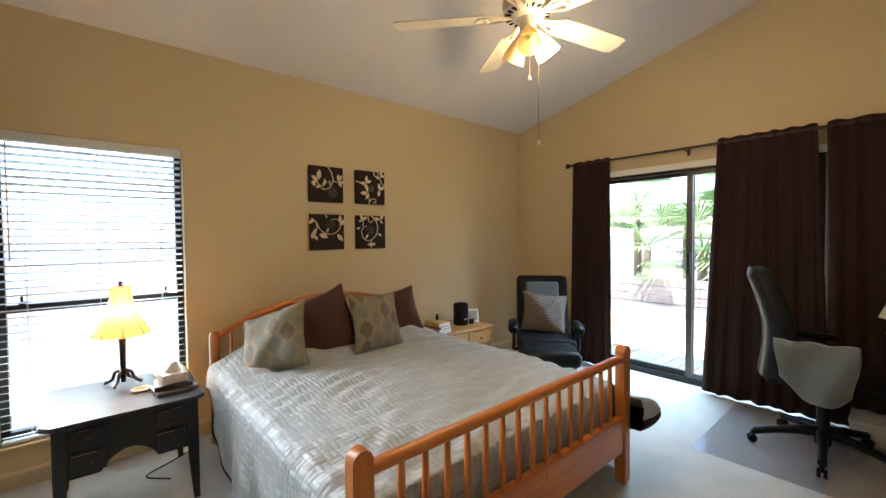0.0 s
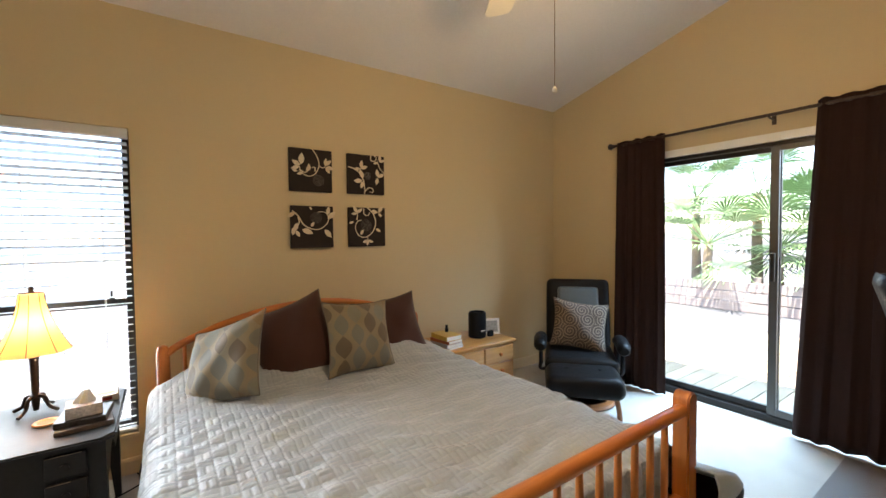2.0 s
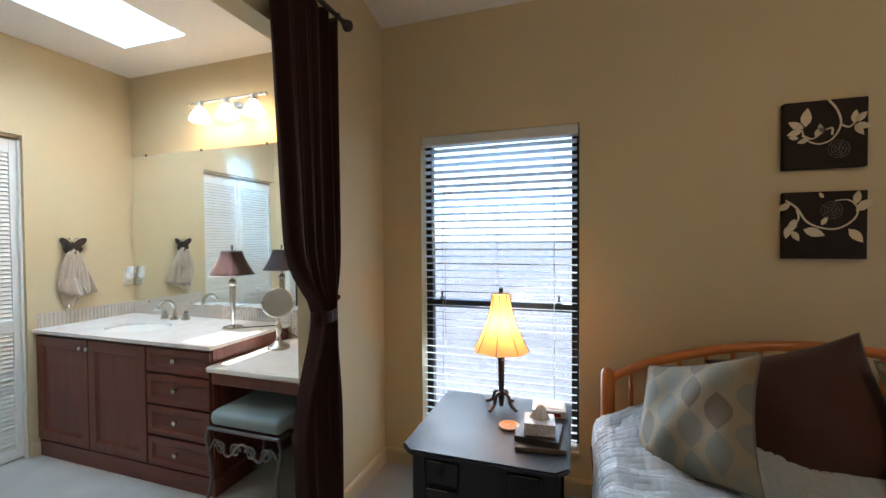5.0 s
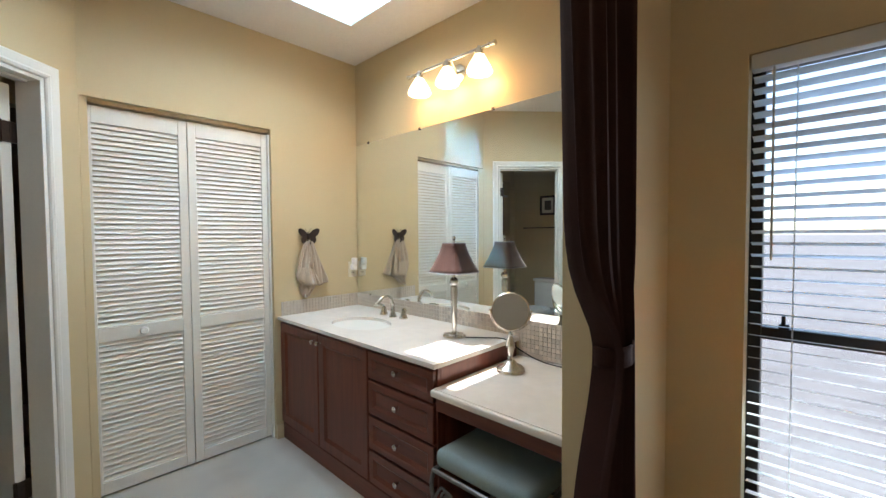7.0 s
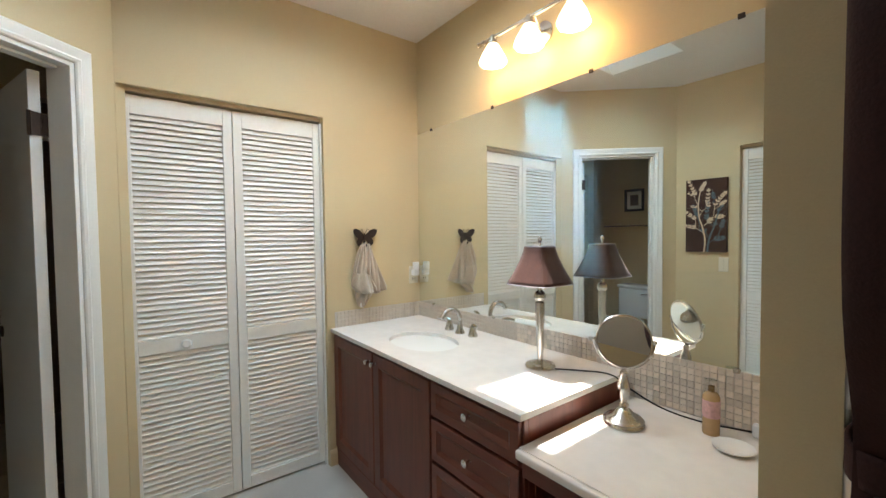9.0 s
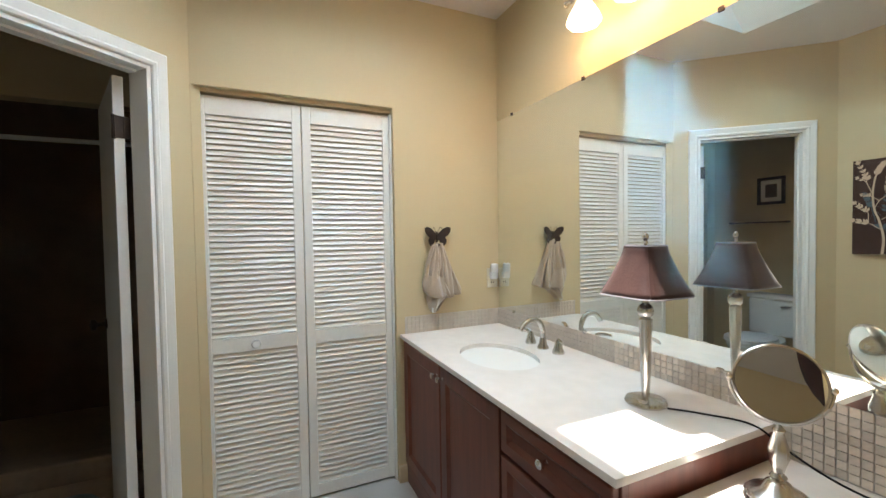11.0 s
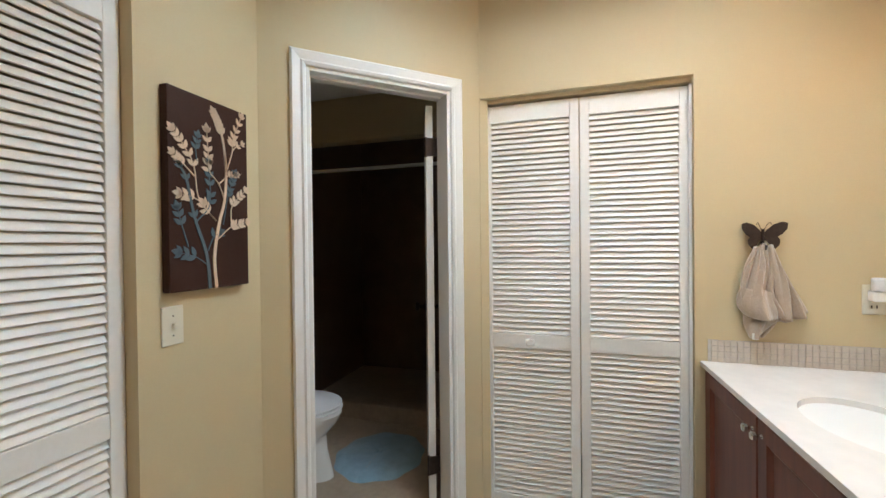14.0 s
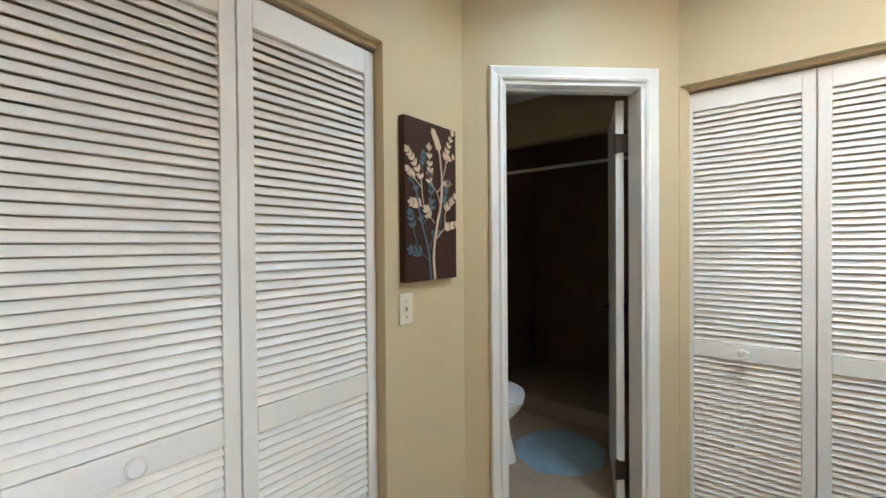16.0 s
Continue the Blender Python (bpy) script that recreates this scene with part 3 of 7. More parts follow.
def spiral_cloth(name):
    """Taupe cloth with embroidered cream spirals."""
    m = bpy.data.materials.new(name)
    n, l = nodes_of(m)
    b = n["Principled BSDF"]
    b.inputs["Roughness"].default_value = 0.75
    tc, vo = n.new("ShaderNodeTexCoord"), n.new("ShaderNodeTexVoronoi")
    flat, sp = n.new("ShaderNodeCombineXYZ"), n.new("ShaderNodeSeparateXYZ")
    l.new(tc.outputs["Object"], sp.inputs[0])
    l.new(sp.outputs[0], flat.inputs[0])
    l.new(sp.outputs[2], flat.inputs[1])
    vo.voronoi_dimensions = "2D"
    vo.inputs["Scale"].default_value, vo.inputs["Randomness"].default_value = 9.5, 0.6
    l.new(flat.outputs[0], vo.inputs["Vector"])
    off = n.new("ShaderNodeVectorMath")
    off.operation = "SUBTRACT"
    scaled = n.new("ShaderNodeVectorMath")
    scaled.operation = "SCALE"
    scaled.inputs["Scale"].default_value = 1.0
    l.new(flat.outputs[0], scaled.inputs[0])
    l.new(scaled.outputs[0], off.inputs[0])
    l.new(vo.outputs["Position"], off.inputs[1])
    s2 = n.new("ShaderNodeSeparateXYZ")
    l.new(off.outputs[0], s2.inputs[0])
    angle = maths(n, l, "ARCTAN2", s2.outputs[1], s2.outputs[0])
    turn = maths(n, l, "ADD", maths(n, l, "MULTIPLY", vo.outputs["Distance"], 30.0), angle)
    line = maths(n, l, "GREATER_THAN", maths(n, l, "SINE", turn), 0.35)
    mix = n.new("ShaderNodeMix")
    mix.data_type = "RGBA"
    l.new(line, mix.inputs[0])
    mix.inputs[6].default_value, mix.inputs[7].default_value = (0.075, 0.052, 0.040, 1), (0.22, 0.17, 0.125, 1)
    l.new(mix.outputs[2], b.inputs["Base Color"])
    bp = n.new("ShaderNodeBump")
    bp.inputs["Strength"].default_value, bp.inputs["Distance"].default_value = 0.4, 0.003
    l.new(line, bp.inputs["Height"])
    l.new(bp.outputs[0], b.inputs["Normal"])
    return m


LEAFCLOTH, SPIRAL = leaf_cloth("leaf_pattern_cloth"), spiral_cloth("spiral_cloth")
SLAT = shade_cloth("white_vinyl_slat", (0.84, 0.86, 0.86), 0.66)
SHADE = shade_cloth("parchment_lampshade", (0.86, 0.54, 0.23), 0.36)


# ---- sliding door ----
def make_slider():
    t = thing("door_1", (EAST + 0.05, 2.36, 0), "dark bronze aluminium sliding glass door, closed", "sliding door", kind="structure")
    x0, x1 = EAST + 0.03, EAST + 0.11
    bm = bmesh.new()
    for a, b in (((x0, SLD[0], 0), (x1, SLD[1], 0.05)), ((x0, SLD[0], SLD[3] - 0.026), (x1, SLD[1], SLD[3])), ((x0, SLD[0], 0.05), (x1, SLD[0] + 0.04, SLD[3] - 0.026)), ((x0, SLD[1] - 0.04, 0.05), (x1, SLD[1], SLD[3] - 0.026))):
        box(bm, a, b, 0.003)
    part("outer_frame", bm, BRONZE, t)
    for name, y0, y1, dx in (("fixed_panel", 2.335, SLD[1] - 0.042, 0.05), ("sliding_panel", SLD[0] + 0.042, 2.39, 0.0)):
        xa, xb = x0 + 0.005 + dx * 0.6, x0 + 0.035 + dx * 0.6
        bm = bmesh.new()
        for a, b in (((xa, y0, 0.052), (xb, y0 + 0.05, SLD[3] - 0.028)), ((xa, y1 - 0.05, 0.052), (xb, y1, SLD[3] - 0.028)), ((xa, y0 + 0.05, 0.052), (xb, y1 - 0.05, 0.1)), ((xa, y0 + 0.05, SLD[3] - 0.062), (xb, y1 - 0.05, SLD[3] - 0.028))):
            box(bm, a, b, 0.003)
        panel = part(name, bm, FRAMEGREY if name == "sliding_panel" else BRONZE, t)
        bm = bmesh.new()
        box(bm, ((xa + xb) / 2 - 0.003, y0 + 0.045, 0.095), ((xa + xb) / 2 + 0.003, y1 - 0.045, SLD[3] - 0.058))
        part("pane", bm, PANE, panel, "clear glass pane").visible_shadow = False
    bm = bmesh.new()
    box(bm, (x0 - 0.03, 2.35, 1.0), (x0 + 0.004, 2.375, 1.2), 0.006)
    part("door_handle", bm, BRONZE, t)
    bm = bmesh.new()
    box(bm, (EAST - 0.012, SLD[0] - 0.02, SLD[3]), (EAST + 0.03, SLD[1] + 0.02, SLD[3] + 0.055), 0.003)
    part("head_trim", bm, WHITE, t, "white painted head trim")


make_slider()


# ---- window with blind ----
def make_window():
    t = thing("window_1", (0.93, NORTH + 0.09, WIN[2]), "dark bronze single-hung window", "window", kind="structure")
    x0, x1, z0, z1 = WIN
    y0, y1 = NORTH + 0.085, NORTH + 0.135
    bm = bmesh.new()
    for a, b in (((x0, y0, z0), (x0 + 0.04, y1, z1)), ((x1 - 0.04, y0, z0), (x1, y1, z1)), ((x0 + 0.04, y0, z0), (x1 - 0.04, y1, z0 + 0.045)), ((x0 + 0.04, y0, z1 - 0.04), (x1 - 0.04, y1, z1))):
        box(bm, a, b, 0.003)
    part("window_frame", bm, BRONZE, t)
    bm = bmesh.new()
    box(bm, (x0 + 0.04, y0 + 0.002, 0.955), (x1 - 0.04, y1 - 0.005, 1.0), 0.004)
    rail = part("meeting_rail", bm, BRONZE, t)
    for x in (x0 + 0.09, x1 - 0.12):
        bm = bmesh.new()
        box(bm, (x, y0 - 0.02, 1.0), (x + 0.03, y0 + 0.01, 1.02), 0.004)
        box(bm, (x + 0.008, y0 - 0.018, 1.018), (x + 0.02, y0 - 0.004, 1.05), 0.004)
        part("sash_lock", bm, BRONZE, rail)
    for za, zb in ((z0 + 0.045, 0.955), (1.0, z1 - 0.04)):
        bm = bmesh.new()
        box(bm, (x0 + 0.04, y0 + 0.022, za), (x1 - 0.04, y0 + 0.028, zb))
        part("pane", bm, PANE, t, "clear glass pane").visible_shadow = False
    bm = bmesh.new()
    box(bm, (x0, NORTH - 0.018, z0 - 0.02), (x1, NORTH + 0.085, z0), 0.004)
    part("window_sill", bm, BASE, t, "tan painted sill")
    b = thing("window_blind", (0.93, NORTH + 0.03, z1), "white slatted blind, slats open, hanging in the window", "blind")
    bm = bmesh.new()
    box(bm, (x0 + 0.006, NORTH + 0.004, z1 - 0.055), (x1 - 0.006, NORTH + 0.055, z1 - 0.002), 0.004)
    part("headrail", bm, BLIND, b)
    bm = bmesh.new()
    k = 6
    rows = []
    for j in range(k + 1):
        f = -1 + 2 * j / k
        rows.append([(x, 0.025 * f, 0.0025 * (1 - f * f)) for x in (x0 + 0.012, x1 - 0.012)])
    sheet(bm, rows)
    bmesh.ops.solidify(bm, geom=bm.faces[:], thickness=0.0025)
    first = part("slat", bm, SLAT, None)
    number = 40
    for i in range(number):
        z = z1 - 0.085 - i * (z1 - z0 - 0.125) / (number - 1)
        ob = first if i == 0 else new("slat", first.data)
        ob.parent, ob.matrix_parent_inverse = b, b.matrix_world.inverted()
        ob.matrix_basis = pose(0, NORTH + 0.032, z, -14 + random.uniform(-1.5, 1.5), 0, 0)
    bm = bmesh.new()
    box(bm, (x0 + 0.012, NORTH + 0.01, z0 + 0.003), (x1 - 0.012, NORTH + 0.055, z0 + 0.022), 0.005)
    part("bottom_rail", bm, BLIND, b)
    for x in (x0 + 0.13, 0.93, x1 - 0.13):
        for y in (NORTH + 0.006, NORTH + 0.058):
            bm = bmesh.new()
            tube(bm, [(x, y, z1 - 0.06), (x, y, z0 + 0.02)], 0.0012, 5)
            part("cord", bm, BLIND, b)
    bm = bmesh.new()
    tube(bm, [(x0 + 0.07, NORTH - 0.002, z1 - 0.06), (x0 + 0.072, NORTH - 0.004, 1.25)], 0.004, 6)
    part("tilt_wand", bm, BLIND, b)


make_window()


# ---- curtains ----
def curtain(name, along, x, lo, hi, folds, depth, material, label, seed, pinch=None, top_lo=None, top_hi=None):
    """A hanging cloth in folds. lo and hi: (along, z) ends at the hem and the top; pinch: (z, lo, hi) where a tie gathers it."""
    rng = random.Random(seed)
    (a0, z0), (a1, z1) = lo, hi
    steps, levels = folds * 10, 44
    phases = [rng.uniform(-0.5, 0.5) for _ in range(folds + 2)]
    rows = []
    for j in range(levels + 1):
        z = z0 + (z1 - z0) * j / levels
        w = j / levels
        s, e = a0 + ((top_lo if top_lo is not None else a0) - a0) * w, a1 + ((top_hi if top_hi is not None else a1) - a1) * w
        d = depth * (0.85 + 0.25 * math.cos(3 * w))
        if pinch:
            near = math.exp(-((z - pinch[0]) / 0.16) ** 2) if z > pinch[0] else math.exp(-((z - pinch[0]) / 0.30) ** 2)
            s, e, d = s + (pinch[1] - s) * near, e + (pinch[2] - e) * near, d * (1 + 0.12 * near)
        row = []
        for i in range(steps + 1):
            f = i / steps
            p = f * folds
            k = int(min(p, folds - 1))
            wave = math.sin(2 * math.pi * (p + 0.22 * math.sin(p * 1.7 + seed) + phases[k] * 0.25 * math.sin(math.pi * (p - k)))) * (0.75 + 0.4 * math.sin(p * 1.3 + 2 * seed)) + 0.22 * math.sin(4 * math.pi * p + phases[k] * 5 + 2 * w)
            row.append((x + d * wave * (0.7 + 0.3 * phases[k]), s + (e - s) * f, z + 0.006 * math.sin(p * 5)))
        rows.append(row)
    bm = sheet(bmesh.new(), rows)
    ob = part(name, bm, material, along, smooth=True)
    return solid(ob, 0.003)


def rod(name, x, y0, y1, z, label, brackets, wall_x, radius=0.011):
    t = thing(name, (x, (y0 + y1) / 2, z), label, "curtain rod")
    bm = bmesh.new()
    tube(bm, [(x, y0, z), (x, y1, z)], radius, 12)
    part("rod", bm, IRON, t)
    for y, s in ((y0, -1), (y1, 1)):
        bm = bmesh.new()
        lathe(bm, [(0.011, 0), (0.016, 0.004), (0.012, 0.012), (0.024, 0.024), (0.028, 0.036), (0.022, 0.05), (0.0, 0.056)], Matrix.Translation((x, y, z)) @ pose(0, 0, 0, -90 * s, 0, 0), 14)
        part("finial", bm, IRON, t, smooth=True)
    for y in brackets:
        bm = bmesh.new()
        side = math.copysign(1, x - wall_x)
        tube(bm, [(wall_x, y, z - 0.02), (x, y, z - 0.015)], 0.006, 8)
        tube(bm, [(x + 0.016 * side, y, z + 0.006), (x + 0.012 * side, y, z - 0.012), (x, y, z - 0.018), (x - 0.012 * side, y, z - 0.012)], 0.005, 8)
        box(bm, (wall_x, y - 0.012, z - 0.05), (wall_x + 0.006 * side, y + 0.012, z + 0.01))
        part("bracket", bm, IRON, t)
    return t


rod("curtain_rod", EAST - 0.10, 0.35, 3.49, 2.125, "dark iron curtain rod above the sliding door", (2.363, 1.43, 3.4), EAST)
for args in (((3.03, 0.012), (3.49, 2.15), 5, 0.026, 3.05, 3.46, 1), ((1.40, 0.012), (2.22, 2.16), 7, 0.028, 1.50, 2.12, 2), ((0.55, 0.012), (1.42, 2.16), 7, 0.028, 0.6, 1.45, 3)):
    c = thing("curtain", (EAST - 0.1, args[0][0], 0.012), "dark brown cloth curtain hanging in folds from an iron rod", "curtain", "curtains at the sliding door")
    curtain("cloth", c, EAST - 0.10, args[0], args[1], args[2], args[3], CURTAIN, "", args[6], None, args[4], args[5])

rod("curtain_rod", 0.335, 1.99, 3.68, 2.37, "dark iron curtain rod above the alcove opening", (3.62, 2.05), 0.235)
c = thing("curtain", (0.32, 3.5, 0.02), "dark plum velvet curtain gathered by a tieback", "curtain")
curtain("cloth", c, 0.290, (3.40, 0.02), (3.68, 2.39), 5, 0.052, VELVET, "", 7, (1.03, 3.505, 3.635), 3.22, 3.685)
bm = bmesh.new()
loop = [(0.289 + 0.047 * math.cos(a), 3.569 + 0.066 * math.sin(a), 1.03 + 0.006 * math.sin(a)) for a in (2 * math.pi * k / 28 for k in range(29))]
rows = [[(p[0], p[1], p[2] + dz) for p in loop] for dz in (-0.026, -0.012, 0.012, 0.026)]
sheet(bm, rows)
solid(part("tieback", bm, VELVET, c, smooth=True), 0.006)
bm = bmesh.new()
tube(bm, curve([(0.26, 3.63, 1.04), (0.25, 3.69, 1.06), (0.24, 3.76, 1.085)], 6), [0.022, 0.021, 0.02, 0.019, 0.018, 0.017, 0.016, 0.015, 0.014, 0.013, 0.012, 0.012, 0.011], 8)
part("tieback_loop", bm, VELVET, c)


# ---- bed ----
def make_bed():
    t = thing("bed", (2.3, 3.1, 0), "honey pine bed frame with spindled head and foot boards", "bed")
    hx0, hx1, hy, fx0, fx1, fy = 1.498, 3.112, 4.08, 1.468, 3.1, 2.08
    for x in (hx0, hx1):
        bm = bmesh.new()
        lathe(bm, [(0.030, 0), (0.032, 0.3), (0.032, 0.70), (0.030, 0.725), (0.022, 0.745), (0.0, 0.755)], Matrix.Translation((x, hy, 0)), 20)
        part("head_post", bm, PINE_UP, t, smooth=True)

    def arc(f):
        return 0.695 + 0.215 * math.sin(math.pi * f) ** 0.75

    bm = bmesh.new()
    tube(bm, [(hx0 + 0.01 + (hx1 - hx0 - 0.02) * k / 40, hy, arc(k / 40)) for k in range(41)], 0.021, 12)
    part("head_rail", bm, PINE, t, smooth=True)
    bm = bmesh.new()
    box(bm, (hx0, hy - 0.018, 0.26), (hx1, hy + 0.018, 0.42), 0.006)
    part("head_panel", bm, PINE, t)
    for k in range(1, 16):
        bm = bmesh.new()
        f = k / 16
        x = hx0 + (hx1 - hx0) * f
        tube(bm, [(x, hy, 0.41), (x, hy, arc(f) - 0.01)], 0.010, 8)
        part("spindle", bm, PINE_UP, t)
    for x in (fx0, fx1):
        bm = bmesh.new()
        w = 0.034
        top = [(w * math.cos(a), 0.725 + w * math.sin(a)) for a in (math.pi * k / 12 for k in range(13))]
        prism(bm, [(-w, 0), (w, 0)] + top, 0.06, Matrix.Translation((x, fy, 0)))
        bmesh.ops.bevel(bm, geom=[e for e in bm.edges], offset=0.006, segments=2, affect="EDGES")
        part("foot_post", bm, PINE_UP, t, smooth=True)
    bm = bmesh.new()
    pts = curve([(fx0 + 0.02, fy, 0.692), (fx0 + 0.07, fy, 0.690), (fx0 + 0.18, fy, 0.690), ((fx0 + fx1) / 2, fy, 0.690), (fx1 - 0.18, fy, 0.690), (fx1 - 0.07, fy, 0.690), (fx1 - 0.02, fy, 0.692)], 8)
    tube(bm, pts, 0.024, 14)
    part("foot_rail", bm, PINE, t, smooth=True)
    count = 16
    for k in range(1, count):
        x = fx0 + 0.05 + (fx1 - fx0 - 0.1) * k / count
        bm = bmesh.new()
        lathe(bm, [(0.0105, 0.36), (0.0125, 0.45), (0.0125, 0.6), (0.0105, 0.69)], Matrix.Translation((x, fy, 0)), 10)
        part("spindle", bm, PINE_UP, t, smooth=True)
    bm = bmesh.new()
    box(bm, (fx0 + 0.03, fy - 0.02, 0.175), (fx1 - 0.03, fy + 0.02, 0.372), 0.008)
    part("foot_panel", bm, PINE, t, "knotty honey pine board")
    for x in (1.5, 3.085):
        bm = bmesh.new()
        box(bm, (x - 0.014, fy + 0.03, 0.2), (x + 0.014, hy - 0.03, 0.34), 0.006)
        part("side_rail", bm, PINE_Y, t)
    m = thing("mattress", (2.3, 3.08, 0.24), "thick pale mattress on the pine bed", "mattress")
    bm = bmesh.new()
    box(bm, (1.53, 2.15, 0.24), (3.06, 4.03, 0.52), 0.05, seg=4)
    part("mattress_body", bm, SHEETCLOTH, m, smooth=True)


make_bed()


def make_cover():
    """The quilt: a sheet over the mattress, hanging on both sides, with quilted nested rectangles in relief."""
    t = thing("bedspread", (2.3, 3.0, 0.5), "silver quilted satin bedspread with brown lining over the bed", "bedspread")
    ny, nu = 420, 580
    y = np.linspace(2.135, 3.97, ny)[:, None] * np.ones((1, nu))
    s = np.linspace(-1.31, 1.31, nu)[None, :] * np.ones((ny, 1))
    half, r = 0.79, 0.07
    side = np.sign(s)
    # the hem rises towards the headboard on the window side
    short = np.where(side < 0, np.clip(0.20 + 1.95 * (3.85 - y), 0.15, 1.25), 1.0)
    a = np.abs(s)
    a = np.where(a > half + 0.11, half + 0.11 + (a - half - 0.11) * short, a)
    head = np.clip((y - 3.45) / 0.42, 0, 1)
    foot = np.clip((2.32 - y) / 0.19, 0, 1)
    rise = np.clip((0.84 - a) / 0.35, 0, 1) ** 2 * (3 - 2 * np.clip((0.84 - a) / 0.35, 0, 1))
    top = 0.552 + 0.15 * rise * head ** 2 * (3 - 2 * head) - 0.03 * foot ** 2
    bend = np.clip((a - half) / (r * np.pi / 2), 0, 1) * (np.pi / 2)
    drop = np.clip(a - half - r * np.pi / 2, 0, None)
    wave = np.sin(y * 13 + side * 1.7) * 0.5 + np.sin(y * 29 + 1.0) * 0.3
    flare = (0.30 + 0.10 * wave * np.clip(drop * 4, 0, 1))
    flare = np.where(side < 0, flare - 0.26, flare)
    px = 2.29 + side * (np.minimum(a, half) + r * np.sin(bend) + drop * flare)
    pz = top - r * (1 - np.cos(bend)) - drop * np.sqrt(np.clip(1 - flare ** 2, 0.2, 1))
    pz = pz + 0.006 * np.sin(px * 7 + 1.3) * np.sin(y * 6) + 0.012 * head * np.sin(px * 9)
    # quilting
    cell = 0.054
    i, j = np.floor(s / cell), np.floor(y / cell)
    fu, fv = s / cell - i, y / cell - j
    odd = (i + j) % 2 > 0.5
    across, along = np.where(odd, fu, fv), np.where(odd, fv, fu)
    ridge = np.minimum(1, 1.7 * np.abs(np.sin(2 * np.pi * across))) * np.minimum(1, 6 * (1 - np.abs(2 * along - 1)))
    relief = 0.0065 * ridge * (0.8 + 0.2 * np.sin(i * 12.9 + j * 7.1))
    nx, nz = side * np.sin(bend), np.cos(bend)
    pz = pz + 0.006 * np.sin(s * 23 + 4 * np.sin(y * 7)) * np.sin(y * 31 + 3 * np.sin(s * 5)) + 0.004 * np.sin(y * 47 + 2 * np.sin(s * 9))
    wr = 0.006 * np.sin(s * 40 + 6 * np.sin(y * 5)) * np.clip(drop * 3, 0, 1)
    px, pz = px + nx * (relief + wr), pz + nz * relief
    pz = np.maximum(pz, 0.03)
    verts = np.stack([px, y, pz], -1).reshape(-1, 3)
    idx = np.arange(ny * nu).reshape(ny, nu)
    faces = np.stack([idx[:-1, :-1], idx[:-1, 1:], idx[1:, 1:], idx[1:, :-1]], -1).reshape(-1, 4)
    data = bpy.data.meshes.new("quilt")
    data.from_pydata(verts.tolist(), [], faces.tolist())
    for p in data.polygons:
        p.use_smooth = True
    data.materials.append(COVER)
    ob = new("quilt", data)
    ob.parent, ob.matrix_parent_inverse = t, t.matrix_world.inverted()
    bm = bmesh.new()
    tube(bm, [tuple(verts[idx[k, 0]]) for k in range(0, ny, 6)], 0.006, 6)
    part("hem_binding", bm, COVERBACK, t, "dark brown bound hem", smooth=True)
    # piece hanging down inside the foot board
    rows = []
    for k in range(48):
        f = k / 47
        row = []
        for q in range(361):
            u, v = 1.58 * q / 360 / 0.054, 0.27 * f / 0.054
            fu, fv = u % 1, v % 1
            turned = (int(u) + int(v)) % 2
            lift = min(1, 1.7 * abs(math.sin(2 * math.pi * (fu if turned else fv)))) * min(1, 6 * (1 - abs(2 * (fv if turned else fu) - 1)))
            row.append((1.50 + 1.58 * q / 360, 2.140 - 0.012 * math.sin(math.pi * f) - 0.006 * math.sin(q * 0.31) * f - 0.006 * lift, 0.527 - 0.27 * f + 0.004 * math.sin(q * 0.49)))
        rows.append(row)
    bm = sheet(bmesh.new(), rows)
    part("foot_drop", bm, COVER, t, smooth=True)
    # corner that swings out past the foot post, open below to the lining
    ridge = curve([(3.115, 1.985, 0.480), (3.20, 1.975, 0.462), (3.28, 1.975, 0.425), (3.335, 1.985, 0.385), (3.358, 1.995, 0.355)], 6)
    seam = curve([(3.115, 1.975, 0.372), (3.20, 1.962, 0.366), (3.28, 1.966, 0.358), (3.335, 1.982, 0.352), (3.358, 1.995, 0.350)], 6)
    hem = curve([(3.115, 1.99, 0.305), (3.20, 1.98, 0.303), (3.28, 1.98, 0.312), (3.335, 1.987, 0.330), (3.358, 1.996, 0.346)], 6)

    def between(p, q, out):
        return [[tuple(u * (1 - h) + v * h - Vector((0, out * math.sin(math.pi * h), 0))) for u, v in zip(p, q)] for h in (k / 8 for k in range(9))]

    back = [Vector((3.115 + (p.x - 3.115) * 0.55, 2.50, p.z - 0.05)) for p in ridge]
    low = [Vector((3.115 + (p.x - 3.115) * 0.55, 2.50, p.z - 0.02)) for p in hem]
    solid(part("corner_fold", sheet(bmesh.new(), between(ridge, back, 0)), COVER, t, smooth=True), 0.007)
    solid(part("corner_front", sheet(bmesh.new(), between(ridge, seam, 0.012)), COVER, t, smooth=True), 0.006)
    solid(part("lining_edge", sheet(bmesh.new(), between(seam, hem, 0.016)), COVERBACK, t, "dark brown lining turned outwards", smooth=True), 0.005)
    solid(part("lining", sheet(bmesh.new(), between(hem, low, 0)), COVERBACK, t, "dark brown lining", smooth=True), 0.004)


make_cover()


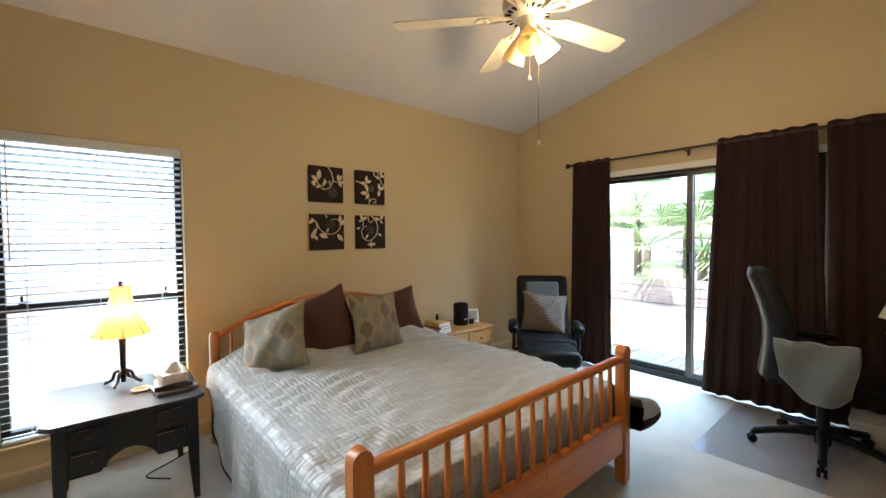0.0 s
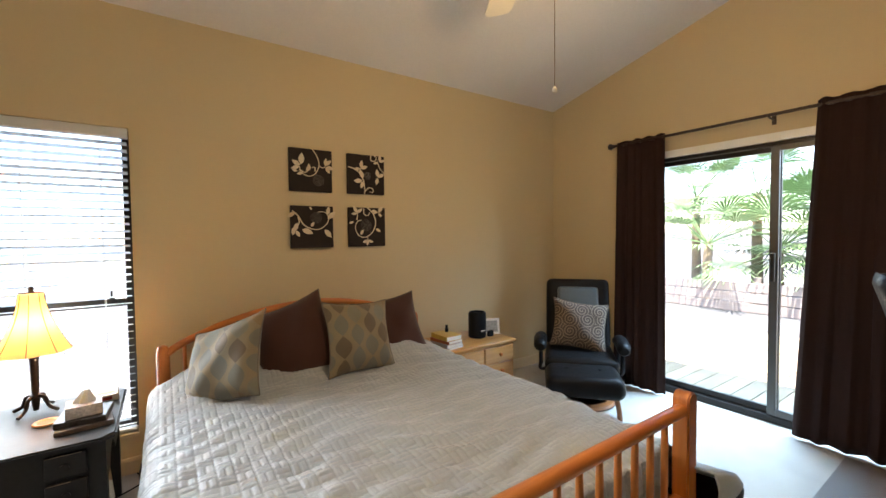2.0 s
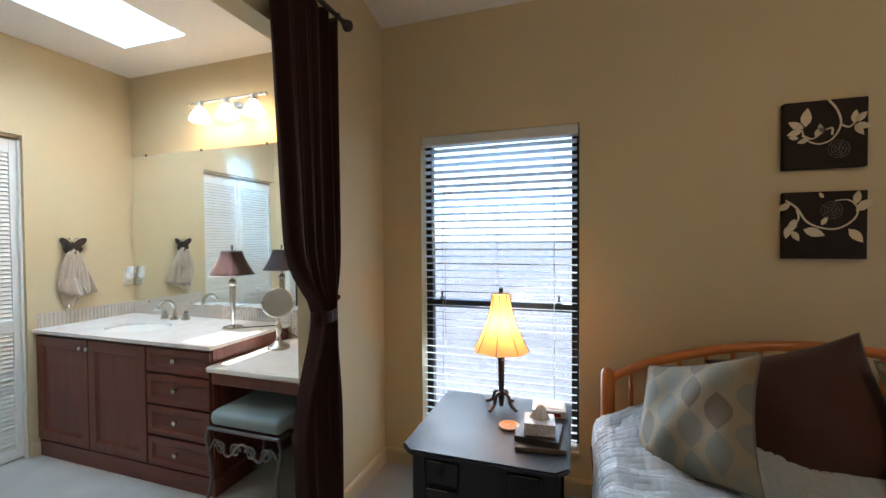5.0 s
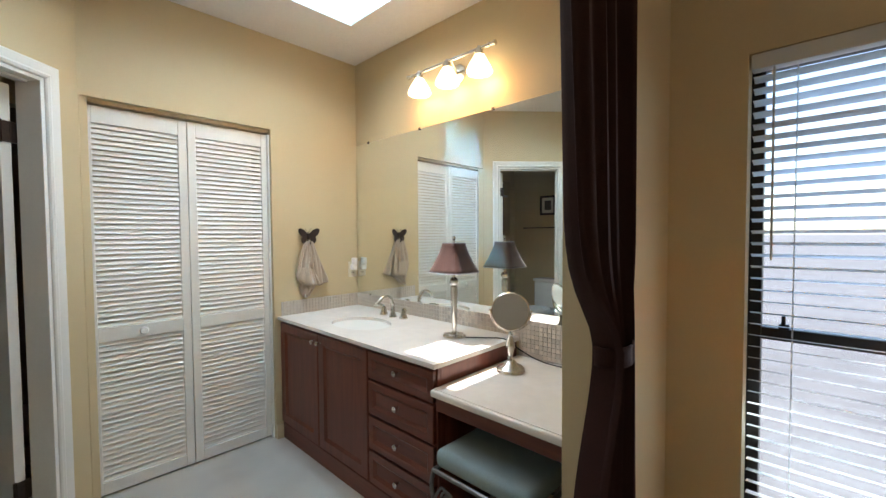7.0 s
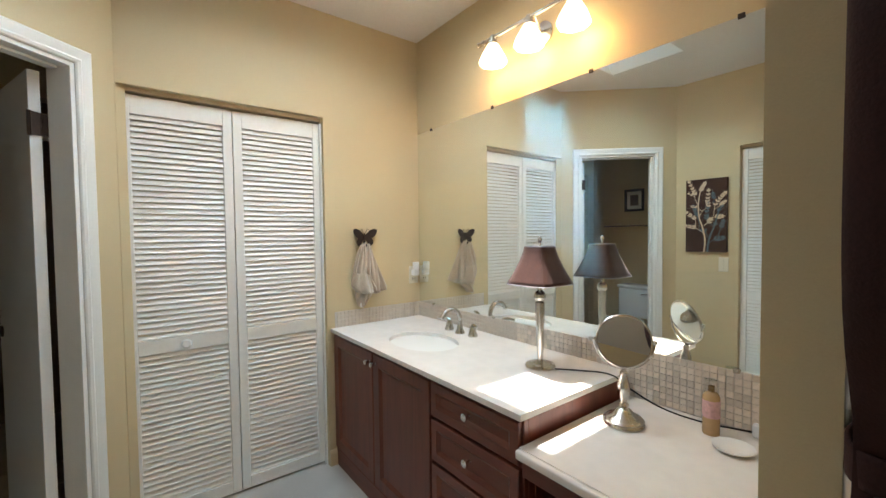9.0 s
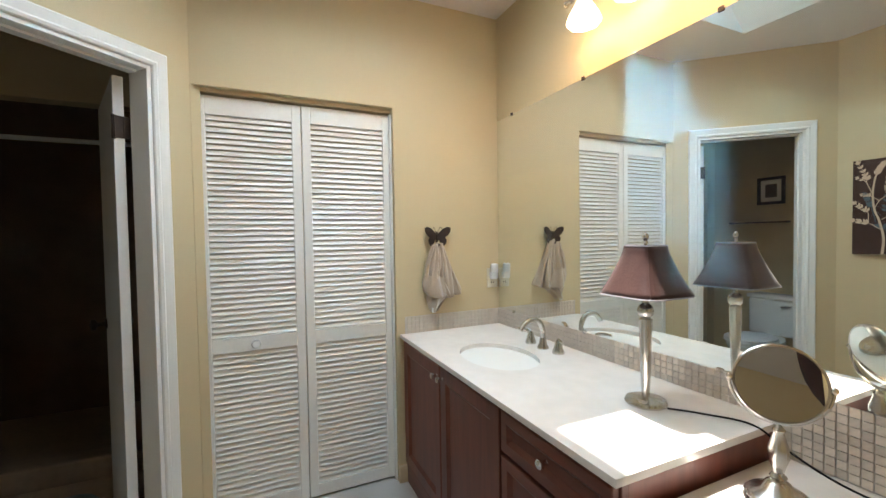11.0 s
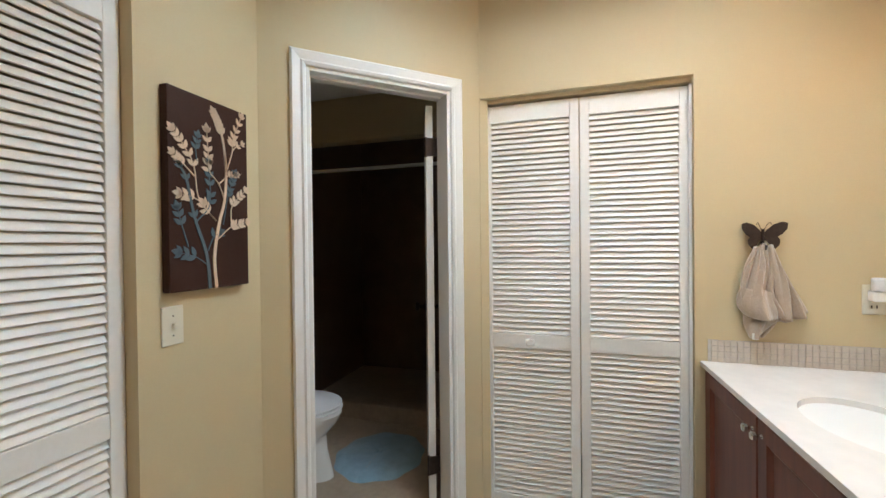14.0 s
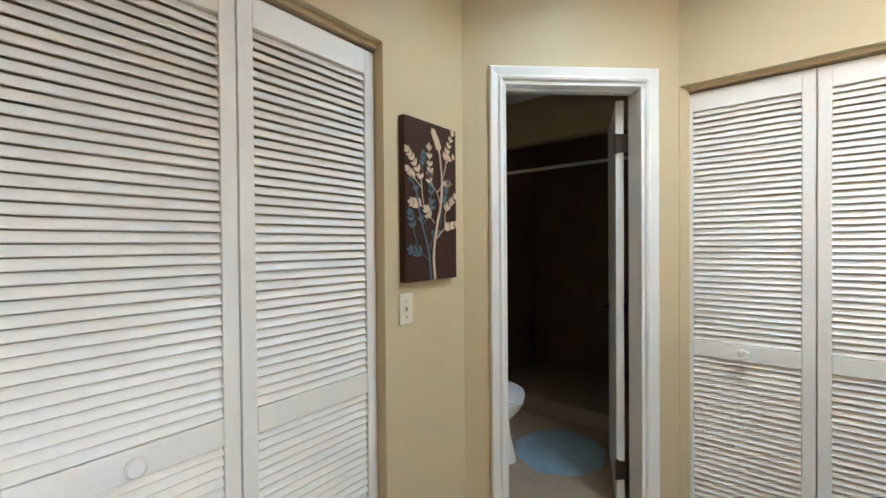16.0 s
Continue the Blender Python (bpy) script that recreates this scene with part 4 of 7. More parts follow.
def pillow(name, w, h, thick, material, m, label, piping=None, seed=1):
    t = thing(name, (0, 0, 0), label, "pillow", "pillows on the bed")
    t.matrix_world = m
    rng = random.Random(seed)
    k = 28
    bm = bmesh.new()
    wob = [rng.uniform(-1, 1) for _ in range(6)]

    def at(i, j, sign):
        s, q = -1 + 2 * i / k, -1 + 2 * j / k
        pin_x, pin_z = 1 - 0.12 * (1 - q * q), 1 - 0.12 * (1 - s * s)
        puff = ((1 - abs(s) ** 2.6) * (1 - abs(q) ** 2.6)) ** 0.6
        crease = 0.006 * math.sin(5 * s + 3 * q + wob[0] * 3) + 0.007 * math.sin(4 * q - 6 * s + wob[1] * 3)
        return (w / 2 * s * pin_x + 0.008 * wob[2] * q, sign * puff * (thick / 2 + crease) + 0.012 * s * q * wob[3], h / 2 * q * pin_z + 0.01 * wob[4] * s)

    for sign in (-1, 1):
        sheet(bm, [[at(i, j, sign) for i in range(k + 1)] for j in range(k + 1)])
    bmesh.ops.remove_doubles(bm, verts=bm.verts, dist=0.0004)
    local(t, part("pillow_body", bm, material, None, smooth=True))
    if piping:
        bm = bmesh.new()
        ring = [at(i, 0, 0) for i in range(k)] + [at(k, j, 0) for j in range(k)] + [at(k - i, k, 0) for i in range(k)] + [at(0, k - j, 0) for j in range(k + 1)]
        tube(bm, ring, 0.0032, 6, cap=False)
        local(t, part("piping", bm, piping, None, smooth=True))
    return t


pillow("throw_pillow", 0.45, 0.46, 0.17, LEAFCLOTH, pose(1.755, 3.68, 0.712, -36, -19, -42), "grey and gold leaf-patterned throw pillow leaning on the headboard", PIPING, 1)
pillow("throw_pillow", 0.47, 0.46, 0.15, BROWNCLOTH, pose(2.11, 3.73, 0.752, -22, -17, -10), "chocolate brown throw pillow with grey piping", PIPING, 2)
pillow("throw_pillow", 0.42, 0.43, 0.15, LEAFCLOTH, pose(2.455, 3.60, 0.755, -22, 4, 2), "grey and gold leaf-patterned throw pillow propped upright", PIPING, 3)
pillow("throw_pillow", 0.44, 0.43, 0.14, BROWNCLOTH, pose(2.76, 3.79, 0.728, -20, -9, -6), "chocolate brown throw pillow behind a patterned one", PIPING, 4)


# ---- black bedside table ----
def make_black_table():
    t = thing("bedside_table", (1.015, 3.775, 0), "black painted wooden side table with scalloped apron and worn edges", "side table")
    x0, x1, y0, y1 = 0.745, 1.295, 3.50, 4.06
    bm = bmesh.new()
    cx, cy, hx, hy, cut = (0.695 + 1.335) / 2, (3.455 + 4.095) / 2, 0.32, 0.32, 0.045
    outline = [(-hx + cut, -hy), (hx - cut, -hy), (hx, -hy + cut), (hx, hy), (-hx, hy), (-hx, -hy + cut)]
    lo = [bm.verts.new((cx + x, cy + y, 0.528)) for x, y in outline]
    hi = [bm.verts.new((cx + x, cy + y, 0.55)) for x, y in outline]
    bm.faces.new(lo[::-1])
    bm.faces.new(hi)
    for k in range(6):
        bm.faces.new((lo[k], lo[(k + 1) % 6], hi[(k + 1) % 6], hi[k]))
    bmesh.ops.bevel(bm, geom=bm.edges[:], offset=0.007, segments=3, affect="EDGES")
    part("tabletop", bm, BLACKWOOD, t, smooth=True)
    for x in (x0, x1):
        for y in (y0, y1):
            bm = bmesh.new()
            sx, sy = math.copysign(1, x - cx), math.copysign(1, y - cy)
            v = []
            for z, w in ((0.0, 0.026), (0.24, 0.046), (0.528, 0.050)):
                v.append([bm.verts.new((x + sx * 0.005 + dx * w * sx, y + sy * 0.005 + dy * w * sy, z)) for dx, dy in ((0, 0), (-1, 0), (-1, -1), (0, -1))])
            for a, b in zip(v, v[1:]):
                for k in range(4):
                    bm.faces.new((a[k], a[(k + 1) % 4], b[(k + 1) % 4], b[k]))
            bm.faces.new(v[0])
            bm.faces.new(v[-1])
            part("leg", bm, BLACKWOOD, t)

    def apron(length, low, arch):
        pts = [(-length / 2, 0.526), (-length / 2, low), (-length / 2 + 0.14, low)]
        for k in range(13):
            f = k / 12
            pts.append((-length / 2 + 0.14 + (length - 0.28) * f, low + (arch - low) * math.sin(math.pi * f) ** 0.7))
        return pts + [(length / 2 - 0.14, low), (length / 2, low), (length / 2, 0.526)]

    for y, low, arch in ((y0 + 0.012, 0.285, 0.365), (y1 - 0.012, 0.34, 0.40)):
        bm = bmesh.new()
        prism(bm, apron(0.50, low, arch), 0.02, Matrix.Translation((cx, y, 0)))
        part("apron", bm, BLACKWOOD, t)
    for x in (x0 + 0.01, x1 - 0.01):
        bm = bmesh.new()
        prism(bm, apron(0.50, 0.33, 0.41), 0.02, Matrix.Translation((x, cy, 0)) @ pose(0, 0, 0, 0, 0, 90))
        part("side_apron", bm, BLACKWOOD, t)
    for xa in (x0 + 0.055, x1 - 0.055 - 0.125):
        for za, zb in ((0.415, 0.505), (0.305, 0.395)):
            bm = bmesh.new()
            box(bm, (xa, y0 - 0.014, za), (xa + 0.125, y0 + 0.004, zb), 0.004)
            d = part("drawer_front", bm, BLACKWOOD, t)
            bm = bmesh.new()
            lathe(bm, [(0.006, 0), (0.006, 0.008), (0.014, 0.014), (0.014, 0.02), (0.0, 0.024)], Matrix.Translation((xa + 0.062, y0 - 0.014, (za + zb) / 2)) @ pose(0, 0, 0, 90, 0, 0), 12)
            part("knob", bm, BLACKWOOD, d, smooth=True)
            bm = bmesh.new()
            box(bm, (xa + 0.004, y0 - 0.0155, zb - 0.003), (xa + random.uniform(0.06, 0.12), y0 - 0.0135, zb - 0.0005))
            part("worn_edge", bm, WORN, d)


make_black_table()


def make_bedside_lamp():
    x, y, z = 1.013, 3.952, 0.55
    t = thing("table_lamp", (x, y, z), "dark iron tripod table lamp with a lit parchment bell shade", "lamp")
    bm = bmesh.new()
    lathe(bm, [(0.010, 0.0), (0.014, 0.03), (0.017, 0.06), (0.012, 0.075), (0.014, 0.09), (0.016, 0.22), (0.019, 0.25), (0.022, 0.265), (0.012, 0.28), (0.006, 0.30)], Matrix.Translation((x, y, z + 0.01)), 16)
    part("stem", bm, IRON, t, smooth=True)
    for k in range(4):
        a = math.pi / 4 + k * math.pi / 2 + 0.3
        ca, sa = math.cos(a), math.sin(a)
        bm = bmesh.new()
        tube(bm, curve([(x + 0.01 * ca, y + 0.01 * sa, z + 0.075), (x + 0.04 * ca, y + 0.04 * sa, z + 0.068), (x + 0.055 * ca, y + 0.055 * sa, z + 0.03), (x + 0.092 * ca, y + 0.092 * sa, z + 0.009)], 6), 0.0085, 8)
        part("foot", bm, IRON, t, smooth=True)
    seg = 48
    rows = []
    for k in range(15):
        f = k / 14
        r = 0.043 + 0.090 * f ** 1.7
        row = []
        for q in range(seg + 1):
            a = 2 * math.pi * q / seg
            scallop = 1 - 0.022 * abs(math.sin(4 * a)) - 0.0
            drop = 0.003 * abs(math.cos(4 * a)) * f ** 4
            row.append((x + r * scallop * math.cos(a), y + r * scallop * math.sin(a), z + 0.548 - 0.265 * f - drop))
        rows.append(row)
    bm = sheet(bmesh.new(), rows)
    bmesh.ops.remove_doubles(bm, verts=bm.verts, dist=0.0004)
    shade = part("shade", bm, SHADE, t, "glowing parchment bell shade", smooth=True)
    for k in range(8):
        a = math.pi / 4 * k
        bm = bmesh.new()
        tube(bm, [(x + (0.044 + 0.090 * f ** 1.7) * math.cos(a), y + (0.044 + 0.090 * f ** 1.7) * math.sin(a), z + 0.549 - 0.268 * f) for f in (q / 8 for q in range(9))], 0.0018, 5)
        part("trim", bm, IRON, shade)
    bm = bmesh.new()
    lathe(bm, [(0.012, 0.0), (0.009, 0.01), (0.012, 0.016), (0.009, 0.024), (0.0, 0.03)], Matrix.Translation((x, y, z + 0.555)), 10)
    tube(bm, [(x - 0.043, y, z + 0.552), (x + 0.043, y, z + 0.552)], 0.003, 6)
    part("finial", bm, IRON, t, smooth=True)
    for k in range(14):
        a = 2 * math.pi * k / 14
        bm = bmesh.new()
        bmesh.ops.create_icosphere(bm, subdivisions=1, radius=0.004, matrix=Matrix.Translation((x + 0.126 * math.cos(a), y + 0.126 * math.sin(a), z + 0.268)))
        part("bead", bm, PAPER, shade)


make_bedside_lamp()


def bevel_box_thing(name, a, b, bevel, material, label, category, turn=0.0, group=""):
    c = [(p + q) / 2 for p, q in zip(a, b)]
    t = thing(name, (c[0], c[1], min(a[2], b[2])), label, category, group, turn=turn)
    bm = bmesh.new()
    h = [abs(q - p) / 2 for p, q in zip(a, b)]
    box(bm, (-h[0], -h[1], 0), (h[0], h[1], 2 * h[2]), bevel)
    local(t, part("body", bm, material))
    return t


MAG = surface("dark_magazine_cover", (0.045, 0.038, 0.035), 0.35, vary=0.6, scale=30)
MAG2 = surface("worn_notebook_cover", (0.12, 0.09, 0.075), 0.5, vary=0.4, scale=25)
TISSUEBOX = surface("floral_tissue_carton", (0.50, 0.45, 0.42), 0.5, vary=0.5, scale=45)
bevel_box_thing("notebook", (1.12, 3.58, 0.55), (1.31, 3.75, 0.568), 0.003, MAG2, "worn brown notebook lying on the black table", "book", 8)
bevel_box_thing("magazine", (1.13, 3.60, 0.568), (1.30, 3.77, 0.592), 0.003, MAG, "dark glossy book under the tissue box", "book", -4)
t = bevel_box_thing("tissue_box", (1.155, 3.625, 0.592), (1.275, 3.735, 0.64), 0.002, TISSUEBOX, "small floral tissue carton with a white tissue pulled up", "tissue box", 6)
bm = bmesh.new()
rows = []
for k in range(9):
    f = k / 8
    rows.append([(0.035 * (1 - 0.75 * f) * math.cos(a) * (1 + 0.3 * math.sin(3 * a)) + 0.008 * f, 0.020 * (1 - 0.7 * f) * math.sin(a) * (1 + 0.25 * math.cos(5 * a)), 0.046 + 0.055 * f) for a in (2 * math.pi * q / 24 for q in range(25))])
sheet(bm, rows)
solid(local(t, part("tissue", bm, PAPER, smooth=True)), 0.001)
t = thing("wooden_coaster", (1.135, 3.80, 0.55), "oval light wood coaster on the black table", "coaster")
bm = bmesh.new()
lathe(bm, [(0.03, 0.003), (0.045, 0.003), (0.047, 0.006), (0.044, 0.011), (0.034, 0.010), (0.03, 0.006), (0.03, 0.003)], Matrix.Translation((1.08, 3.76, 0.55)), 28)
part("rim", bm, YPINE, t, smooth=True)
bm = bmesh.new()
lathe(bm, [(0.0, 0.002), (0.031, 0.002), (0.031, 0.006), (0.0, 0.006)], Matrix.Translation((1.08, 3.76, 0.55)), 28)
part("inlay", bm, surface("cork_inlay", (0.40, 0.22, 0.10), 0.8, vary=0.3, scale=60), t)
t = bevel_box_thing("alarm_clock", (1.16, 3.90, 0.55), (1.31, 4.03, 0.585), 0.006, SILVER, "flat silver clock radio with a dark red display", "clock radio", 4)
bm = bmesh.new()
box(bm, (-0.03, -0.067, 0.008), (0.05, -0.064, 0.026), 0.001)
local(t, part("display", bm, surface("dark_red_display", (0.12, 0.012, 0.01), 0.15)))
bm = bmesh.new()
box(bm, (-0.06, -0.04, 0.035), (0.06, 0.03, 0.037))
local(t, part("button_bar", bm, PAPER))


# ---- pine chest by the window wall ----
def make_pine_chest():
    x0, x1, y0, y1, h = 3.215, 3.905, 3.755, 4.215, 0.486
    t = thing("pine_nightstand", ((x0 + x1) / 2, (y0 + y1) / 2, 0), "knotty yellow pine nightstand with three drawers", "nightstand")
    bm = bmesh.new()
    box(bm, (x0, y0, h - 0.026), (x1, y1, h), 0.008, seg=3)
    part("tabletop", bm, YPINE, t, smooth=True)
    bm = bmesh.new()
    box(bm, (x0 + 0.02, y0 + 0.02, 0.05), (x1 - 0.02, y1 - 0.005, h - 0.026), 0.003)
    part("carcass", bm, YPINE, t)
    bm = bmesh.new()
    box(bm, (x0 + 0.01, y0 + 0.012, 0), (x1 - 0.01, y1 - 0.005, 0.06), 0.008)
    part("plinth", bm, YPINE, t)
    mid = (x0 + x1) / 2
    for xa, xb, za, zb in ((x0 + 0.035, mid - 0.008, 0.325, 0.445), (mid + 0.008, x1 - 0.035, 0.325, 0.445), (x0 + 0.035, x1 - 0.035, 0.20, 0.31), (x0 + 0.035, x1 - 0.035, 0.075, 0.185)):
        bm = bmesh.new()
        box(bm, (xa, y0 + 0.004, za), (xb, y0 + 0.022, zb), 0.005)
        d = part("drawer_front", bm, YPINE, t)
        for kx in ([(xa + xb) / 2] if xb - xa < 0.4 else [xa + 0.14, xb - 0.14]):
            bm = bmesh.new()
            lathe(bm, [(0.007, 0), (0.007, 0.008), (0.015, 0.016), (0.014, 0.024), (0.0, 0.029)], Matrix.Translation((kx, y0 + 0.004, (za + zb) / 2)) @ pose(0, 0, 0, 90, 0, 0), 14)
            part("knob", bm, PINE, d, smooth=True)
    zz = h
    for k, (w, d, th, turn) in enumerate(((0.155, 0.215, 0.014, 12), (0.15, 0.21, 0.026, 4), (0.145, 0.205, 0.024, 9), (0.14, 0.20, 0.034, 2))):
        b = thing("book", (3.30, 3.91, zz), ("thin pale paperback at the bottom of a pile", "white paperback in a pile", "grey paperback in a pile", "yellow paperback on top of a pile")[k], "book", "pile of books", turn=turn)
        bm = bmesh.new()
        box(bm, (-w / 2 + 0.003, -d / 2 + 0.003, 0.002), (w / 2 - 0.001, d / 2 - 0.003, th - 0.002))
        local(b, part("pages", bm, PAPER))
        for za in (0.0, th - 0.002):
            bm = bmesh.new()
            box(bm, (-w / 2, -d / 2, za), (w / 2, d / 2, za + 0.002))
            local(b, part("cover", bm, BOOKS[(3 - k) if k != 3 else 0]))
        bm = bmesh.new()
        box(bm, (-w / 2 - 0.0015, -d / 2, 0.0), (-w / 2 + 0.001, d / 2, th))
        local(b, part("spine", bm, BOOKS[(3 - k) if k != 3 else 0]))
        zz += th
    b = thing("small_bottle", (3.335, 3.955, zz), "small black bottle standing on the books", "bottle")
    bm = bmesh.new()
    lathe(bm, [(0.0, 0.0), (0.014, 0.0), (0.014, 0.03), (0.008, 0.034), (0.010, 0.036), (0.010, 0.055), (0.0, 0.056)], Matrix.Translation((3.335, 3.955, zz)), 14)
    part("bottle_body", bm, BLACKPLASTIC, b, smooth=True)
    s = thing("speaker", (3.675, 3.99, h), "black cylindrical speaker with a ring top", "speaker")
    bm = bmesh.new()
    lathe(bm, [(0.0, 0.0), (0.068, 0.0), (0.074, 0.006), (0.075, 0.02), (0.075, 0.19), (0.072, 0.205), (0.064, 0.213), (0.058, 0.208), (0.05, 0.196), (0.0, 0.19)], Matrix.Translation((3.675, 3.99, h)), 32)
    part("speaker_body", bm, BLACKPLASTIC, s, smooth=True)
    bm = bmesh.new()
    box(bm, (3.655, 3.908, h + 0.06), (3.695, 3.918, h + 0.068), 0.001)
    part("badge", bm, PAPER, s)
    c = thing("photo_card", (3.82, 3.99, h), "small white framed card standing beside the speaker", "picture", turn=-28)
    bm = bmesh.new()
    box(bm, (-0.085, -0.006, 0.0), (0.085, 0.006, 0.135), 0.003, m=pose(0, 0, 0, -10, 0, 0))
    local(c, part("frame", bm, PAPER))
    bm = bmesh.new()
    box(bm, (-0.065, -0.009, 0.02), (0.065, -0.0055, 0.115), m=pose(0, 0, 0, -10, 0, 0))
    local(c, part("picture", bm, surface("dim_photo_print", (0.34, 0.34, 0.33), 0.3, vary=0.4, scale=40)))
    r = thing("black_gadget", (3.76, 3.93, h), "small black gadget in front of the card", "gadget")
    bm = bmesh.new()
    box(bm, (3.745, 3.92, h), (3.80, 3.95, h + 0.05), 0.008)
    part("gadget_body", bm, BLACKPLASTIC, r, smooth=True)


make_pine_chest()


# ---- recliner and ottoman ----
def make_recliner():
    t = thing("recliner", (4.28, 3.42, 0), "black leather recliner on a round wooden base", "armchair", turn=-50)

    def add(name, bm, m, label="", parent=None, smooth=True):
        ob = part(name, bm, m, None, label, smooth)
        return local(parent or t, ob)

    bm = bmesh.new()
    lathe(bm, [(0.24, 0.0), (0.27, 0.004), (0.28, 0.018), (0.27, 0.034), (0.22, 0.038), (0.20, 0.02), (0.24, 0.0)], None, 40)
    add("base_ring", bm, BENTWOOD)
    bm = bmesh.new()
    tube(bm, [(0, 0, 0.02), (0, 0, 0.27)], 0.035, 14)
    box(bm, (-0.22, -0.03, 0.025), (0.22, 0.03, 0.05), 0.006)
    add("pedestal", bm, BLACKPLASTIC)
    bm = bmesh.new()
    box(bm, (-0.27, -0.30, 0.27), (0.27, 0.24, 0.41), 0.055, seg=5)
    add("seat", bm, LEATHER)
    bm = bmesh.new()
    box(bm, (-0.265, -0.06, 0.0), (0.265, 0.06, 0.60), 0.05, seg=5, m=pose(0, 0.22, 0.36, -16, 0, 0))
    add("backrest", bm, LEATHER)
    bm = bmesh.new()
    box(bm, (-0.17, -0.09, 0.28), (0.17, -0.045, 0.52), 0.03, seg=4, m=pose(0, 0.22, 0.36, -16, 0, 0))
    add("head_cushion", bm, GREYCLOTH, "grey cloth head pad")
    for s in (-1, 1):
        bm = bmesh.new()
        tube(bm, curve([(s * 0.302, -0.24, 0.47), (s * 0.306, -0.14, 0.482), (s * 0.306, 0.02, 0.482), (s * 0.298, 0.14, 0.46)], 6), [0.03, 0.042, 0.048, 0.05, 0.052, 0.052, 0.052, 0.052, 0.052, 0.052, 0.052, 0.052, 0.052, 0.05, 0.048, 0.045, 0.042, 0.036, 0.028], 12)
        arm = add("armrest", bm, LEATHER)
        bm = bmesh.new()
        tube(bm, curve([(s * 0.302, -0.14, 0.44), (s * 0.302, -0.17, 0.34), (s * 0.30, -0.10, 0.26), (s * 0.2, 0.0, 0.24)], 6), 0.014, 8)
        tube(bm, curve([(s * 0.302, 0.05, 0.44), (s * 0.302, 0.06, 0.34), (s * 0.30, 0.02, 0.26)], 6), 0.012, 8)
        ob = part("arm_support", bm, BLACKPLASTIC, None, smooth=True)
        ob.parent, ob.matrix_parent_inverse = arm, Matrix.Identity(4)
    p = pillow("throw_pillow", 0.44, 0.40, 0.13, SPIRAL, Matrix.Translation((4.28, 3.42, 0)) @ pose(0, 0, 0, 0, 0, -50) @ pose(0.0, 0.02, 0.60, -20, 5, 0), "taupe throw pillow with cream spirals on the recliner", PIPING, 6)
    p["group"] = "pillows on chairs"
    o = thing("ottoman", (3.895, 3.105, 0), "black tufted leather ottoman on bent wooden legs", "ottoman", turn=-48)
    bm = bmesh.new()
    box(bm, (-0.255, -0.185, 0.25), (0.255, 0.185, 0.385), 0.06, seg=5)
    for v in bm.verts:
        dip = sum(math.exp(-((v.co.x - cx) ** 2 + v.co.y ** 2) / 0.006) for cx in (-0.11, 0.11))
        if v.co.z > 0.33:
            v.co.z += 0.02 * (1 - (v.co.x / 0.28) ** 2) - 0.03 * dip
    local(o, part("cushion", bm, LEATHER, smooth=True))
    for cx in (-0.11, 0.11):
        bm = bmesh.new()
        lathe(bm, [(0.014, 0.0), (0.014, 0.004), (0.0, 0.008)], Matrix.Translation((cx, 0, 0.405)), 12)
        local(o, part("button", bm, LEATHER, smooth=True))
    for s in (-1, 1):
        bm = bmesh.new()
        pts = curve([(s * 0.2, 0.0, 0.27), (s * 0.23, -0.01, 0.16), (s * 0.235, -0.03, 0.06), (s * 0.20, -0.10, 0.02), (s * 0.10, -0.17, 0.018), (0, -0.19, 0.018)], 6)
        tube(bm, pts, 0.018, 8)
        pts = curve([(s * 0.235, -0.03, 0.06), (s * 0.20, 0.06, 0.02), (s * 0.10, 0.12, 0.018), (0, 0.14, 0.018)], 6)
        tube(bm, pts, 0.016, 8)
        local(o, part("leg", bm, BENTWOOD, smooth=True))


make_recliner()


